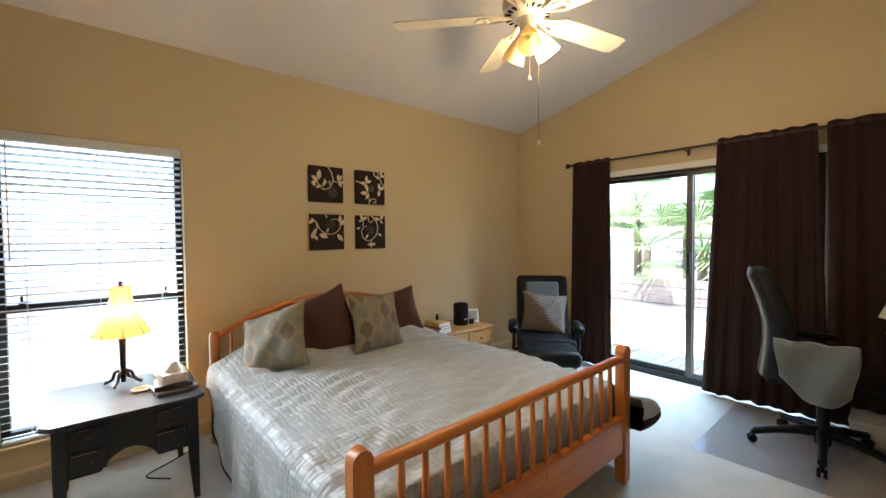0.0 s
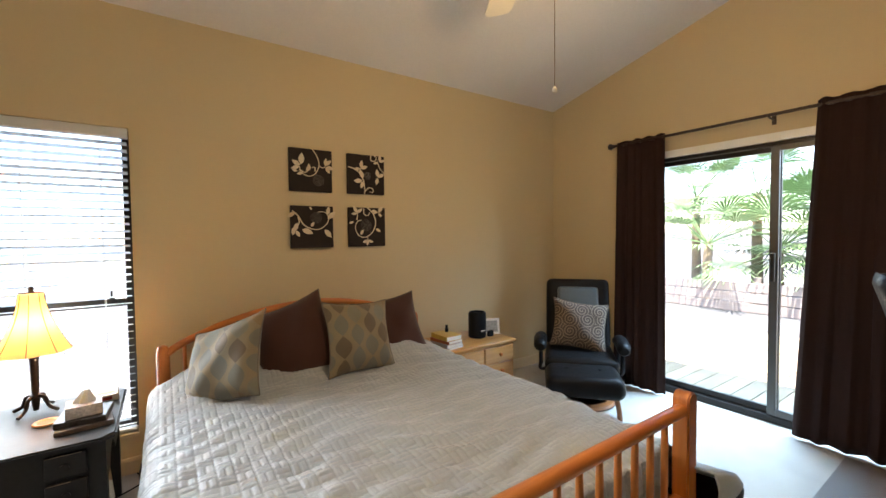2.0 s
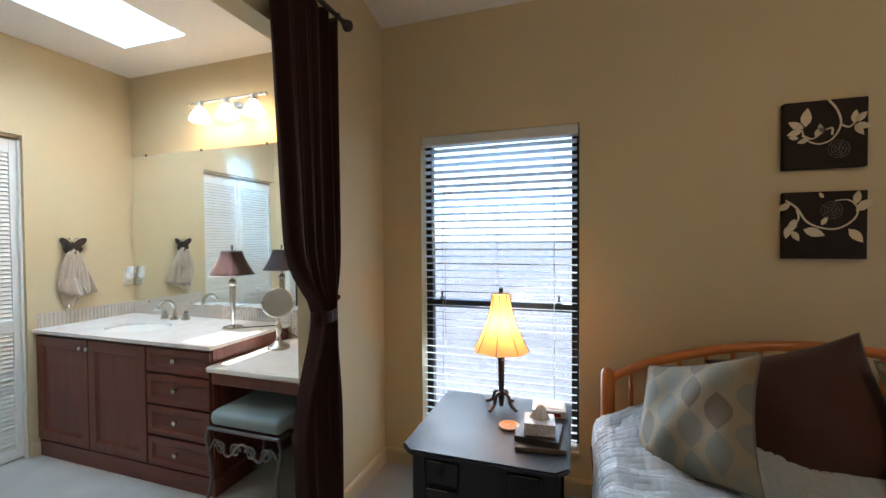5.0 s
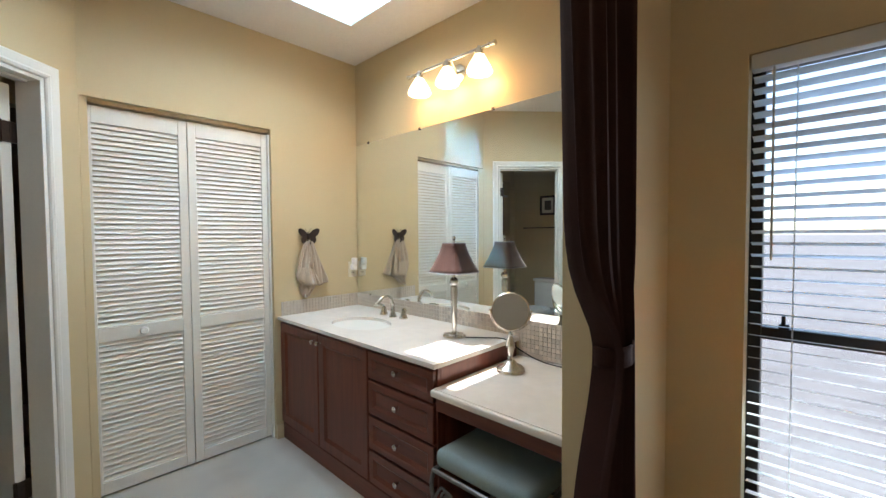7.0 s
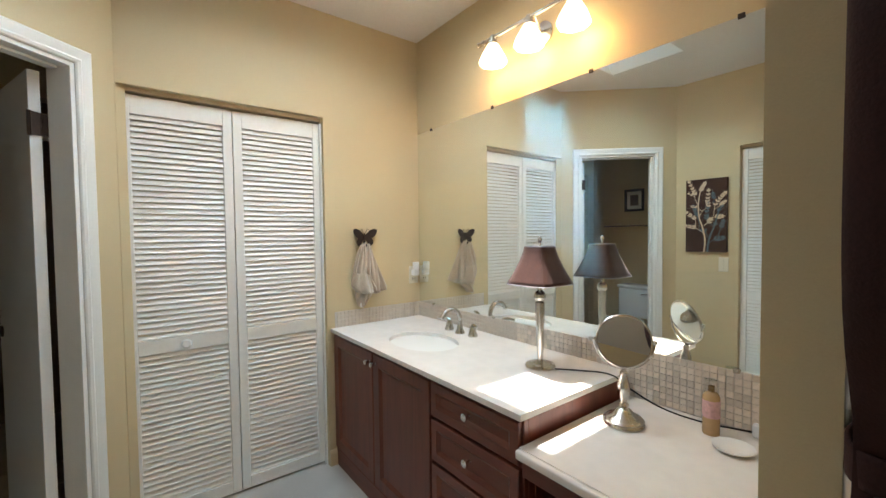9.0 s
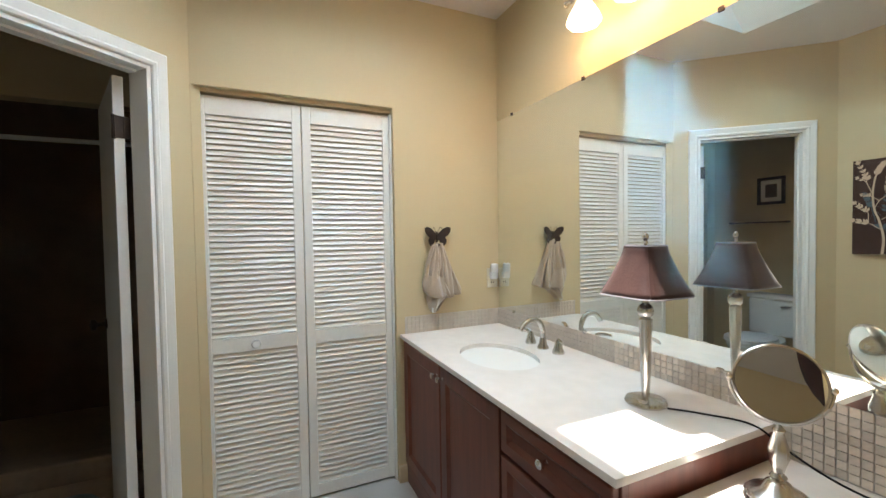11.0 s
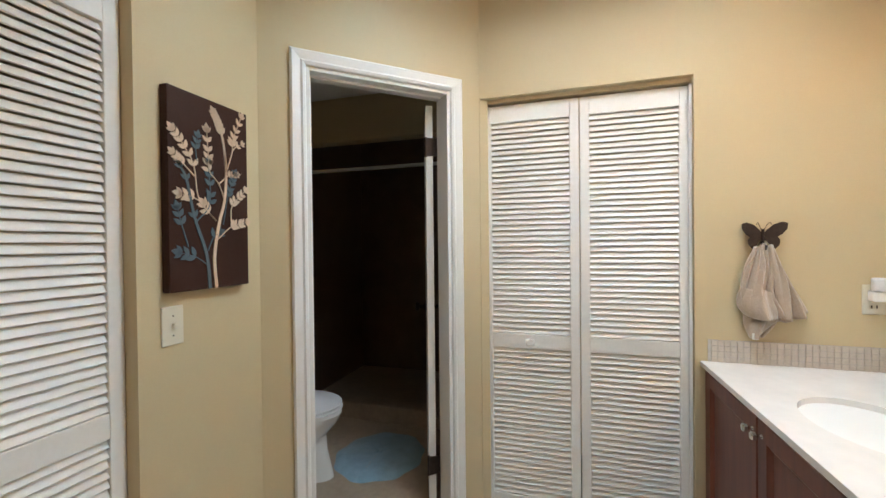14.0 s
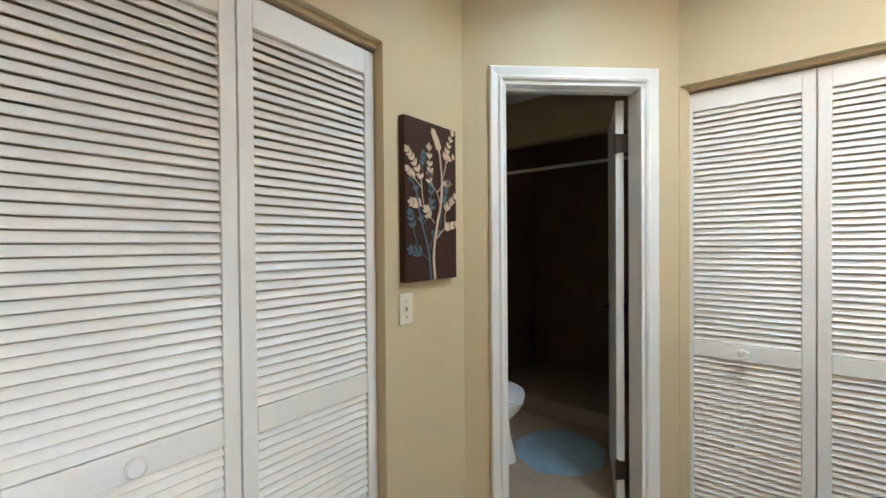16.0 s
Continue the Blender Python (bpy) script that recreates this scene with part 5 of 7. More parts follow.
# ---- office chair, towel and mat ----
def make_office_chair():
    t = thing("office_chair", (4.29, 1.385, 0.004), "black high-back office chair on a five-star castor base", "office chair", turn=-166)

    def add(name, bm, m, parent=None, label=""):
        ob = part(name, bm, m, None, label, True)
        return local(parent or t, ob)

    # the chair looks along its own +y
    for k in range(5):
        a = 2 * math.pi * k / 5 + 1.11
        ca, sa = math.cos(a), math.sin(a)
        bm = bmesh.new()
        tube(bm, curve([(0.03 * ca, 0.03 * sa, 0.135), (0.16 * ca, 0.16 * sa, 0.12), (0.345 * ca, 0.345 * sa, 0.075)], 6), [0.03] * 4 + [0.026] * 4 + [0.022] * 5, 10)
        leg = add("base_leg", bm, BLACKPLASTIC)
        bm = bmesh.new()
        for off in (-0.014, 0.014):
            lathe(bm, [(0.0, -0.009), (0.024, -0.009), (0.027, 0.0), (0.024, 0.009), (0.0, 0.009)], Matrix.Translation((0.355 * ca - off * sa, 0.355 * sa + off * ca, 0.027)) @ Matrix.Rotation(a, 4, "Z") @ pose(0, 0, 0, 90, 0, 0), 14)
        tube(bm, [(0.35 * ca, 0.35 * sa, 0.03), (0.35 * ca, 0.35 * sa, 0.08)], 0.012, 8)
        ob = part("castor", bm, BLACKPLASTIC, None, smooth=True)
        ob.parent, ob.matrix_parent_inverse = leg, Matrix.Identity(4)
    bm = bmesh.new()
    lathe(bm, [(0.0, 0.06), (0.04, 0.06), (0.042, 0.15), (0.034, 0.16), (0.03, 0.30), (0.022, 0.30), (0.022, 0.40), (0.0, 0.40)], None, 18)
    add("gas_column", bm, BLACKPLASTIC)
    bm = bmesh.new()
    box(bm, (-0.10, -0.13, 0.39), (0.10, 0.10, 0.44), 0.012)
    add("mechanism", bm, BLACKPLASTIC)
    bm = bmesh.new()
    box(bm, (-0.25, -0.24, 0.44), (0.25, 0.25, 0.53), 0.04, seg=4)
    add("seat", bm, MESHCLOTH)
    rows = []
    for j in range(25):
        f = j / 24
        z = 0.47 + 0.68 * f
        w = 0.225 + 0.03 * math.sin(math.pi * f) - 0.06 * max(0, f - 0.75) / 0.25 * (f > 0.75)
        yy = -0.225 - 0.075 * f + 0.045 * math.sin(math.pi * f * 1.15)
        row = []
        for q in range(29):
            a = 2 * math.pi * q / 28
            row.append((w * math.copysign(abs(math.cos(a)) ** 0.5, math.cos(a)), yy + (0.078 - 0.012 * f - 0.03 * max(0, f - 0.93) / 0.07) * math.copysign(abs(math.sin(a)) ** 0.6, math.sin(a)) - 0.04 * (math.cos(a) ** 2 - 0.5) * -1, z - 0.03 * math.cos(a) ** 2 * (f > 0.97)))
        rows.append(row)
    bm = sheet(bmesh.new(), rows)
    bmesh.ops.remove_doubles(bm, verts=bm.verts, dist=0.0005)
    bmesh.ops.holes_fill(bm, edges=bm.edges[:])
    add("backrest", bm, LEATHER)
    bm = bmesh.new()
    box(bm, (-0.035, -0.28, 0.40), (0.035, -0.23, 0.70), 0.012, m=pose(0, 0, 0, 0, 0, 0))
    box(bm, (-0.03, -0.27, 0.40), (0.03, -0.1, 0.425), 0.008)
    add("back_bar", bm, BLACKPLASTIC)
    for s in (-1, 1):
        bm = bmesh.new()
        tube(bm, curve([(s * 0.20, 0.05, 0.45), (s * 0.29, 0.05, 0.47), (s * 0.31, 0.03, 0.56), (s * 0.30, 0.02, 0.66)], 6), 0.02, 8)
        arm = add("arm_post", bm, BLACKPLASTIC)
        bm = bmesh.new()
        box(bm, (s * 0.30 - 0.045, -0.24, 0.655), (s * 0.30 + 0.045, 0.10, 0.69), 0.015, seg=3)
        ob = part("arm_pad", bm, BLACKPLASTIC, None, smooth=True)
        ob.parent, ob.matrix_parent_inverse = arm, Matrix.Identity(4)
    w = thing("blanket", (4.29, 1.385, 0.69), "grey fleece blanket draped over the chair arm", "blanket", turn=-172)
    w.location.z = 0.0
    rows = []
    for j in range(31):
        f = j / 30
        row = []
        for q in range(29):
            g = q / 28
            y = -0.22 + 0.33 * g
            if f < 0.35:
                u = f / 0.35
                x, z = -0.20 - 0.16 * u, 0.742 - 0.035 * (1 - u) ** 2
            else:
                u = (f - 0.35) / 0.65
                x = -0.366 - 0.02 * math.sin(u * 3) - 0.018 * math.sin(g * 9 + 2 * u)
                z = 0.738 - 0.05 * g - (0.17 + 0.14 * math.sin(g * math.pi * 0.9)) * u - 0.01 * u * math.cos(g * 5)
            row.append((-x, y + 0.03 * math.sin(f * 5) * (g - 0.5), z + 0.006 * math.sin(g * 14 + f * 6)))
        rows.append(row)
    bm = sheet(bmesh.new(), rows)
    ob = local(w, part("cloth", bm, GREYCLOTH, smooth=True))
    solid(ob, 0.012)
    m = thing("chair_mat", (4.3, 1.35, 0), "clear plastic chair mat lying on the carpet", "floor mat")
    bm = bmesh.new()
    box(bm, (3.76, 0.35, 0.001), (4.82, 1.95, 0.004))
    part("mat_sheet", bm, MATPLASTIC, m)


make_office_chair()


def make_desk_lamp(x, y, z):
    t = thing("desk_lamp", (x, y, z), "small dark desk lamp with a cream cloth shade, switched off", "lamp")
    bm = bmesh.new()
    lathe(bm, [(0.0, 0.0), (0.055, 0.0), (0.055, 0.008), (0.018, 0.02), (0.012, 0.05), (0.018, 0.09), (0.010, 0.12), (0.006, 0.17), (0.0, 0.17)], Matrix.Translation((x, y, z)), 20)
    part("base", bm, IRON, t, smooth=True)
    bm = bmesh.new()
    lathe(bm, [(0.085, 0.10), (0.045, 0.21), (0.043, 0.21), (0.083, 0.10)], Matrix.Translation((x, y, z)), 28)
    part("shade", bm, SHADECLOTH, t, "cream cloth shade", smooth=True)


def make_carton(x, y):
    t = thing("storage_box", (x, y, 0.004), "cream cardboard storage box on the floor under the desk", "box")
    bm = bmesh.new()
    box(bm, (x - 0.13, y - 0.17, 0.004), (x + 0.13, y + 0.17, 0.13), 0.004)
    part("body", bm, CARTON, t)
    bm = bmesh.new()
    box(bm, (x - 0.135, y - 0.175, 0.13), (x + 0.135, y + 0.175, 0.155), 0.004)
    part("lid", bm, CARTON, t)


SHADECLOTH = surface("cream_lampshade_cloth", (0.62, 0.54, 0.42), 0.8, vary=0.06, scale=12, bump=0.2, bump_scale=200)
CARTON = surface("cream_cardboard", (0.52, 0.46, 0.36), 0.85, vary=0.08, scale=8, bump=0.15, bump_scale=120)


def make_desk():
    t = thing("desk", (4.62, 0.6, 0), "dark wooden desk at the wall", "desk")
    bm = bmesh.new()
    box(bm, (4.30, -0.35, 0.71), (4.83, 1.0, 0.74), 0.005)
    part("desktop", bm, BLACKWOOD, t)
    for y in (-0.33, 0.62):
        bm = bmesh.new()
        box(bm, (4.34, y, 0.0), (4.82, y + 0.36, 0.71), 0.006)
        part("pedestal", bm, BLACKWOOD, t)


make_desk()
make_desk_lamp(4.620, 1.089, 0.74)
make_carton(4.744, 1.122)


# ---- ceiling fan ----
def make_fan():
    x, y = 2.655, 2.385
    z = 2.5
    ceil = roof(y)
    t = thing("ceiling_fan", (x, y, z), "cream ceiling fan with five blades and three glass lights, one lit", "ceiling fan")
    bm = bmesh.new()
    lathe(bm, [(0.0, 0.0), (0.055, -0.02), (0.068, 0.04), (0.06, 0.075), (0.0, 0.08)], Matrix.Translation((x, y, ceil - 0.07)), 24)
    part("canopy", bm, FANWHITE, t, smooth=True)
    bm = bmesh.new()
    tube(bm, [(x, y, 2.66), (x, y, ceil - 0.05)], 0.012, 12)
    part("downrod", bm, FANWHITE, t)
    bm = bmesh.new()
    lathe(bm, [(0.0, 2.50), (0.06, 2.50), (0.085, 2.515), (0.125, 2.535), (0.13, 2.58), (0.12, 2.63), (0.07, 2.665), (0.03, 2.68), (0.0, 2.68)], Matrix.Translation((x, y, 0)), 36)
    motor = part("motor_housing", bm, FANWHITE, t, smooth=True)
    for k in range(20):
        a = 2 * math.pi * k / 20
        bm = bmesh.new()
        box(bm, (0.085, -0.006, 2.518), (0.118, 0.006, 2.524), 0.001, m=Matrix.Translation((x, y, -0.002)) @ pose(0, 0, 0, 0, 0, math.degrees(a)))
        part("vent_slot", bm, BLACKPLASTIC, motor)
    bm = bmesh.new()
    lathe(bm, [(0.0, 2.36), (0.03, 2.365), (0.045, 2.40), (0.04, 2.46), (0.055, 2.50), (0.0, 2.505)], Matrix.Translation((x, y, 0)), 24)
    part("light_hub", bm, FANWHITE, t, smooth=True)
    for k in range(5):
        turn = -12 + 72 * k
        m = Matrix.Translation((x, y, 2.515)) @ pose(0, 0, 0, 0, 0, turn) @ pose(0, 0, 0, -11, 0, 0)
        bm = bmesh.new()
        pts = [(0.20, -0.055), (0.23, -0.065), (0.67, -0.072), (0.705, -0.06), (0.715, 0.0), (0.705, 0.06), (0.67, 0.072), (0.23, 0.065), (0.20, 0.055)]
        lo, hi = [bm.verts.new((px, py, -0.003)) for px, py in pts], [bm.verts.new((px, py, 0.003)) for px, py in pts]
        bm.faces.new(lo[::-1])
        bm.faces.new(hi)
        for q in range(len(pts)):
            bm.faces.new((lo[q], lo[(q + 1) % len(pts)], hi[(q + 1) % len(pts)], hi[q]))
        bmesh.ops.transform(bm, matrix=m, verts=bm.verts)
        blade = part("blade", bm, FANWHITE, t)
        bm = bmesh.new()
        for s in (-1, 1):
            tube(bm, [m @ Vector(p) for p in curve([(0.09, 0.01 * s, -0.004), (0.15, 0.03 * s, -0.008), (0.20, 0.05 * s, -0.008), (0.25, 0.035 * s, -0.007), (0.27, 0.0, -0.007)], 5)], 0.006, 6)
            tube(bm, [m @ Vector(p) for p in curve([(0.20, 0.05 * s, -0.008), (0.225, 0.02 * s, -0.008), (0.20, 0.0, -0.008)], 5)], 0.005, 6)
        box(bm, (0.08, -0.014, -0.008), (0.20, 0.014, -0.002), 0.002, m=m)
        part("blade_iron", bm, FANWHITE, blade, smooth=True)
    for k, (ang, lit) in enumerate(((-38, True), (82, False), (222, False))):
        a = radians(ang)
        d = Vector((math.cos(a), math.sin(a), 0))
        root = Vector((x, y, 2.425)) + d * 0.045
        tilt = Vector((d.x * 0.55, d.y * 0.55, -0.83)).normalized()
        rot = Vector((0, 0, -1)).rotation_difference(tilt).to_matrix().to_4x4()
        bm = bmesh.new()
        lathe(bm, [(0.024, -0.0), (0.032, -0.02), (0.044, -0.05), (0.056, -0.09), (0.064, -0.128), (0.062, -0.128), (0.053, -0.088), (0.041, -0.05), (0.029, -0.02)], Matrix.Translation(root) @ rot, 24)
        part("glass_shade", bm, FANLIT if lit else FROST, t, "lit frosted glass shade" if lit else "unlit frosted glass shade", smooth=True)
        bm = bmesh.new()
        lathe(bm, [(0.0, 0.022), (0.018, 0.02), (0.023, 0.0), (0.023, -0.008), (0.0, -0.01)], Matrix.Translation(root) @ rot, 16)
        part("socket", bm, FANWHITE, t, smooth=True)
    for dx, dy, zt, zb in ((-0.02, -0.03, 2.37, 2.19), (-0.02, -0.085, 2.46, 1.85)):
        bm = bmesh.new()
        tube(bm, [(x + dx, y + dy, zt), (x + dx, y + dy, zb)], 0.0012, 5)
        chain = part("pull_chain", bm, BRASS, t)
        bm = bmesh.new()
        lathe(bm, [(0.0, 0.012), (0.005, 0.01), (0.009, 0.0), (0.007, -0.008), (0.0, -0.011)], Matrix.Translation((x + dx, y + dy, zb - 0.01)), 10)
        part("pull_knob", bm, FANWHITE, chain, smooth=True)


FANLIT = glow("lit_frosted_glass", (1.0, 0.80, 0.50), 2.2)
FROST = shade_cloth("frosted_cream_glass", (0.86, 0.74, 0.52), 0.45)
make_fan()


# ---- four canvases ----
def canvas(name, x0, z0, w, h, depth, wall_y, facing, material, label, group=""):
    """A stretched canvas on a wall that looks along facing (+1 or -1 in y)."""
    t = thing(name, (x0 + w / 2, wall_y, z0), label, "picture", group)
    bm = bmesh.new()
    box(bm, (x0, wall_y, z0), (x0 + w, wall_y + facing * depth, z0 + h), 0.003)
    part("canvas", bm, material, t)
    return t


def stroke(t, name, pts, width, y, material):
    """A painted ribbon in relief through (x, z) points."""
    line = curve([(px, y, pz) for px, pz in pts], 7)
    bm = bmesh.new()
    k = len(line)
    rows = []
    for i, p in enumerate(line):
        way = (line[min(i + 1, k - 1)] - line[max(i - 1, 0)])
        n = Vector((-way.z, 0, way.x)).normalized() * (width * (1 - 0.45 * i / k) / 2)
        deep = Vector((0, 0.0012, 0))
        rows.append([p + n - deep, p - n - deep, p - n + deep, p + n + deep, p + n - deep])
    sheet(bm, rows)
    bmesh.ops.remove_doubles(bm, verts=bm.verts, dist=0.00005)
    return part(name, bm, material, t)


def leaf(t, name, x, z, size, turn, y, material, wide=0.42):
    bm = bmesh.new()
    pts = [(0, 0), (0.25, wide * 0.5), (0.5, wide * 0.62), (0.75, wide * 0.42), (1, 0), (0.75, -wide * 0.36), (0.5, -wide * 0.55), (0.25, -wide * 0.45)]
    c, s = math.cos(radians(turn)), math.sin(radians(turn))
    prism(bm, [(x + size * (px * c - pz * s), z + size * (px * s + pz * c)) for px, pz in pts], 0.002, Matrix.Translation((0, y, 0)))
    return part(name, bm, material, t)


def ring_mark(t, x, z, r, y, material):
    bm = bmesh.new()
    for k in range(3):
        rr = r * (1 - 0.3 * k)
        tube(bm, [(x + rr * math.cos(a), y, z + rr * math.sin(a)) for a in (2 * math.pi * q / 10 for q in range(11))], 0.0018, 4)
    for q in range(5):
        a = 2 * math.pi * q / 5
        tube(bm, [(x, y, z), (x + r * math.cos(a), y, z + r * math.sin(a))], 0.0015, 4)
    part("lattice_mark", bm, material, t)


FRONT = NORTH - 0.036
W = 0.295
ART = (
    # x0, z0, stems, leaves (x, z, size, turn), mark
    (2.236, 1.662, [[(0.53, 1.0), (0.64, 0.83), (0.68, 0.62), (0.58, 0.42), (0.42, 0.36), (0.26, 0.44), (0.22, 0.58)], [(0.68, 0.62), (0.78, 0.58), (0.86, 0.66)], [(0.58, 0.48), (0.58, 0.58), (0.50, 0.56)], [(0.22, 0.5), (0.34, 0.44), (0.44, 0.5)]],
     [(0.24, 0.6, 0.22, 150), (0.26, 0.62, 0.28, 85), (0.22, 0.58, 0.2, 200), (0.84, 0.62, 0.2, 85), (0.84, 0.64, 0.2, 45), (0.84, 0.6, 0.2, -10), (0.84, 0.6, 0.18, -55), (0.38, 0.46, 0.18, 60), (0.46, 0.5, 0.16, 100), (0.3, 0.44, 0.15, 200), (0.18, 0.46, 0.13, 170)], (0.66, 0.27, 0.13)),
    (2.652, 1.664, [[(0.0, 0.66), (0.18, 0.62), (0.32, 0.5), (0.42, 0.3), (0.44, 0.05), (0.42, 0.0)], [(0.44, 0.06), (0.54, 0.16), (0.66, 0.14), (0.66, 0.05), (0.58, 0.06)], [(0.62, 1.0), (0.62, 0.88), (0.72, 0.86), (0.78, 0.95), (0.72, 1.0)], [(0.8, 0.86), (0.88, 0.68), (1.0, 0.56)], [(0.3, 0.52), (0.34, 0.66)]],
     [(0.34, 0.66, 0.2, 80), (0.34, 0.64, 0.2, 20), (0.32, 0.64, 0.18, 190), (0.4, 0.4, 0.22, 110), (0.38, 0.34, 0.24, 185), (0.4, 0.32, 0.2, 250), (0.82, 0.45, 0.22, 100), (0.82, 0.45, 0.2, 30), (0.8, 0.44, 0.2, 260), (0.86, 0.86, 0.18, 80), (0.86, 0.85, 0.16, 20), (0.82, 0.84, 0.14, 200)], (0.52, 0.47, 0.09)),
    (2.238, 1.266, [[(0.02, 0.88), (0.16, 0.76), (0.28, 0.56), (0.46, 0.46), (0.66, 0.45), (0.84, 0.58), (0.88, 0.74), (0.78, 0.86), (0.62, 0.86)], [(0.16, 0.74), (0.18, 0.6), (0.1, 0.46), (0.04, 0.36)]],
     [(0.08, 0.84, 0.2, 215), (0.14, 0.6, 0.22, 250), (0.06, 0.5, 0.2, 260), (0.1, 0.42, 0.18, 300), (0.24, 0.44, 0.28, -20), (0.78, 0.44, 0.26, -50), (0.86, 0.7, 0.26, 40), (0.86, 0.8, 0.2, 80), (0.46, 0.5, 0.14, 60), (0.48, 0.9, 0.1, 120)], (0.58, 0.72, 0.13)),
    (2.654, 1.266, [[(0.5, 1.0), (0.66, 0.84), (0.72, 0.6), (0.62, 0.36), (0.42, 0.24), (0.24, 0.3), (0.16, 0.48), (0.22, 0.64), (0.34, 0.68)], [(0.2, 0.68), (0.22, 0.82), (0.16, 0.96)], [(0.4, 0.98), (0.4, 0.84), (0.5, 0.8), (0.56, 0.88)], [(0.66, 0.84), (0.8, 0.9)], [(0.48, 0.26), (0.5, 0.16)]],
     [(0.22, 0.86, 0.2, 120), (0.22, 0.86, 0.18, 40), (0.2, 0.84, 0.14, 180), (0.78, 0.88, 0.18, 160), (0.8, 0.88, 0.2, 50), (0.8, 0.86, 0.14, -40), (0.5, 0.16, 0.16, 200), (0.5, 0.16, 0.16, -20), (0.5, 0.16, 0.14, 260), (0.3, 0.3, 0.16, 60), (0.72, 0.46, 0.16, -30), (0.12, 0.64, 0.14, 200)], (0.46, 0.55, 0.14)),
)
for x0, z0, stems, leaves, mark in ART:
    t = canvas("wall_canvas", x0, z0, W, W, 0.034, NORTH, -1, CANVAS, "square black-brown canvas with cream scrolling vines", "four canvases above the bed")
    for s in stems:
        stroke(t, "vine", [(x0 + W * px, z0 + W * pz) for px, pz in s], 0.0085, FRONT, CREAM)
    for lx, lz, size, turn in leaves:
        leaf(t, "painted_leaf", x0 + W * lx, z0 + W * lz, W * size, turn, FRONT, CREAM)
    ring_mark(t, x0 + W * mark[0], z0 + W * mark[1], W * mark[2], FRONT, GREYPAINT)

# cables on the floor by the bed
for pts in ([(1.36, 4.2, 0.02), (1.40, 4.12, 0.006), (1.25, 4.0, 0.006), (1.1, 3.9, 0.006), (1.2, 3.78, 0.006)], [(3.96, 4.22, 0.30), (3.99, 4.15, 0.06), (4.02, 4.05, 0.006), (4.1, 3.98, 0.006)]):
    t = thing("power_cable", pts[1], "thin black power cable lying on the carpet", "cable")
    bm = bmesh.new()
    tube(bm, curve(pts, 8), 0.004, 6)
    part("cable", bm, BLACKPLASTIC, t, smooth=True)


# ---- deck, fence and palms outside ----
def planks(name, label, material, boxes, category):
    t = thing(name, boxes[0][0], label, category)
    for a, b in boxes:
        bm = bmesh.new()
        box(bm, a, b, 0.004, seg=1)
        part("plank", bm, material, t)
    return t


planks("deck", "weathered grey timber deck in full sun", DECKWOOD, [((5.12, -1.0 + k * 0.145, -0.14), (8.2, -1.0 + k * 0.145 + 0.138, -0.03)) for k in range(44)], "deck")
planks("board_fence", "weathered brown horizontal board fence", FENCEWOOD, [((10.4, -3.0, -0.15 + k * 0.19), (10.45, 9.0, -0.15 + k * 0.19 + 0.17)) for k in range(3)] + [((10.45, -2.5 + k * 2.2, -0.15), (10.55, -2.4 + k * 2.2, 0.5)) for k in range(6)], "fence")


def palm(x, y, height, seed, spread=1.1):
    rng = random.Random(seed)
    t = thing("palm", (x, y, -0.16), "fan palm with a rough trunk and green fronds", "palm", "palms behind the fence")
    bm = bmesh.new()
    tube(bm, [(x + 0.03 * math.sin(k), y, -0.16 + height * k / 8) for k in range(9)], [0.13 - 0.006 * k for k in range(9)], 10)
    part("trunk", bm, TRUNK, t, smooth=True)
    bm = bmesh.new()
    for k in range(24):
        a, up = rng.uniform(0, 6.28), rng.uniform(-0.5, 1.1)
        d = Vector((math.cos(a) * math.cos(up), math.sin(a) * math.cos(up), math.sin(up)))
        root = Vector((x, y, height - 0.2))
        tip = root + d * spread * rng.uniform(0.55, 0.8)
        tube(bm, [root, tip], 0.012, 4)
        side = d.cross(Vector((0, 0, 1))).normalized()
        up2 = side.cross(d)
        for q in range(15):
            b = -1.25 + 2.5 * q / 14
            w = (d * math.cos(b) + side * math.sin(b)).normalized()
            ln = spread * rng.uniform(0.45, 0.62)
            end = tip + w * ln - Vector((0, 0, 0.16 * ln))
            half = (w.cross(up2)).normalized() * 0.022
            mid = tip + w * ln * 0.55
            v = [bm.verts.new(p) for p in (tip, mid + half, end, mid - half)]
            bm.faces.new(v)
    part("crown", bm, LEAF, t)
    return t


for n, (x, y, h) in enumerate(((11.3, 4.1, 1.2), (12.4, 3.0, 1.9), (11.6, 2.4, 1.0), (12.8, 4.9, 2.4), (12.9, 1.6, 2.3), (11.5, 5.4, 1.3), (13.5, 6.5, 2.5), (12.0, 0.4, 1.8), (13.6, 3.8, 2.9), (12.2, 3.7, 1.5))):
    palm(x, y, h, n, 1.35)


# ---- vanity alcove materials ----
CHERRY = wood("dark_cherry", (0.165, 0.040, 0.019), (0.10, 0.022, 0.011), 0.42, "Z", coat=0.06, knots=False)
CHERRY_X = wood("dark_cherry_flat", (0.165, 0.040, 0.019), (0.10, 0.022, 0.011), 0.42, "X", coat=0.06, knots=False)
MARBLE = surface("cream_marble_top", (0.75, 0.715, 0.67), 0.16, vary=0.06, scale=7, bump=0.02, bump_scale=20)
PORCELAIN = surface("white_porcelain", (0.80, 0.80, 0.77), 0.08, vary=0.02)
NICKEL = surface("brushed_nickel", (0.60, 0.58, 0.54), 0.25, metal=1.0, vary=0.05, scale=20)
CHROME = surface("polished_chrome", (0.75, 0.75, 0.75), 0.08, metal=1.0, vary=0.03)
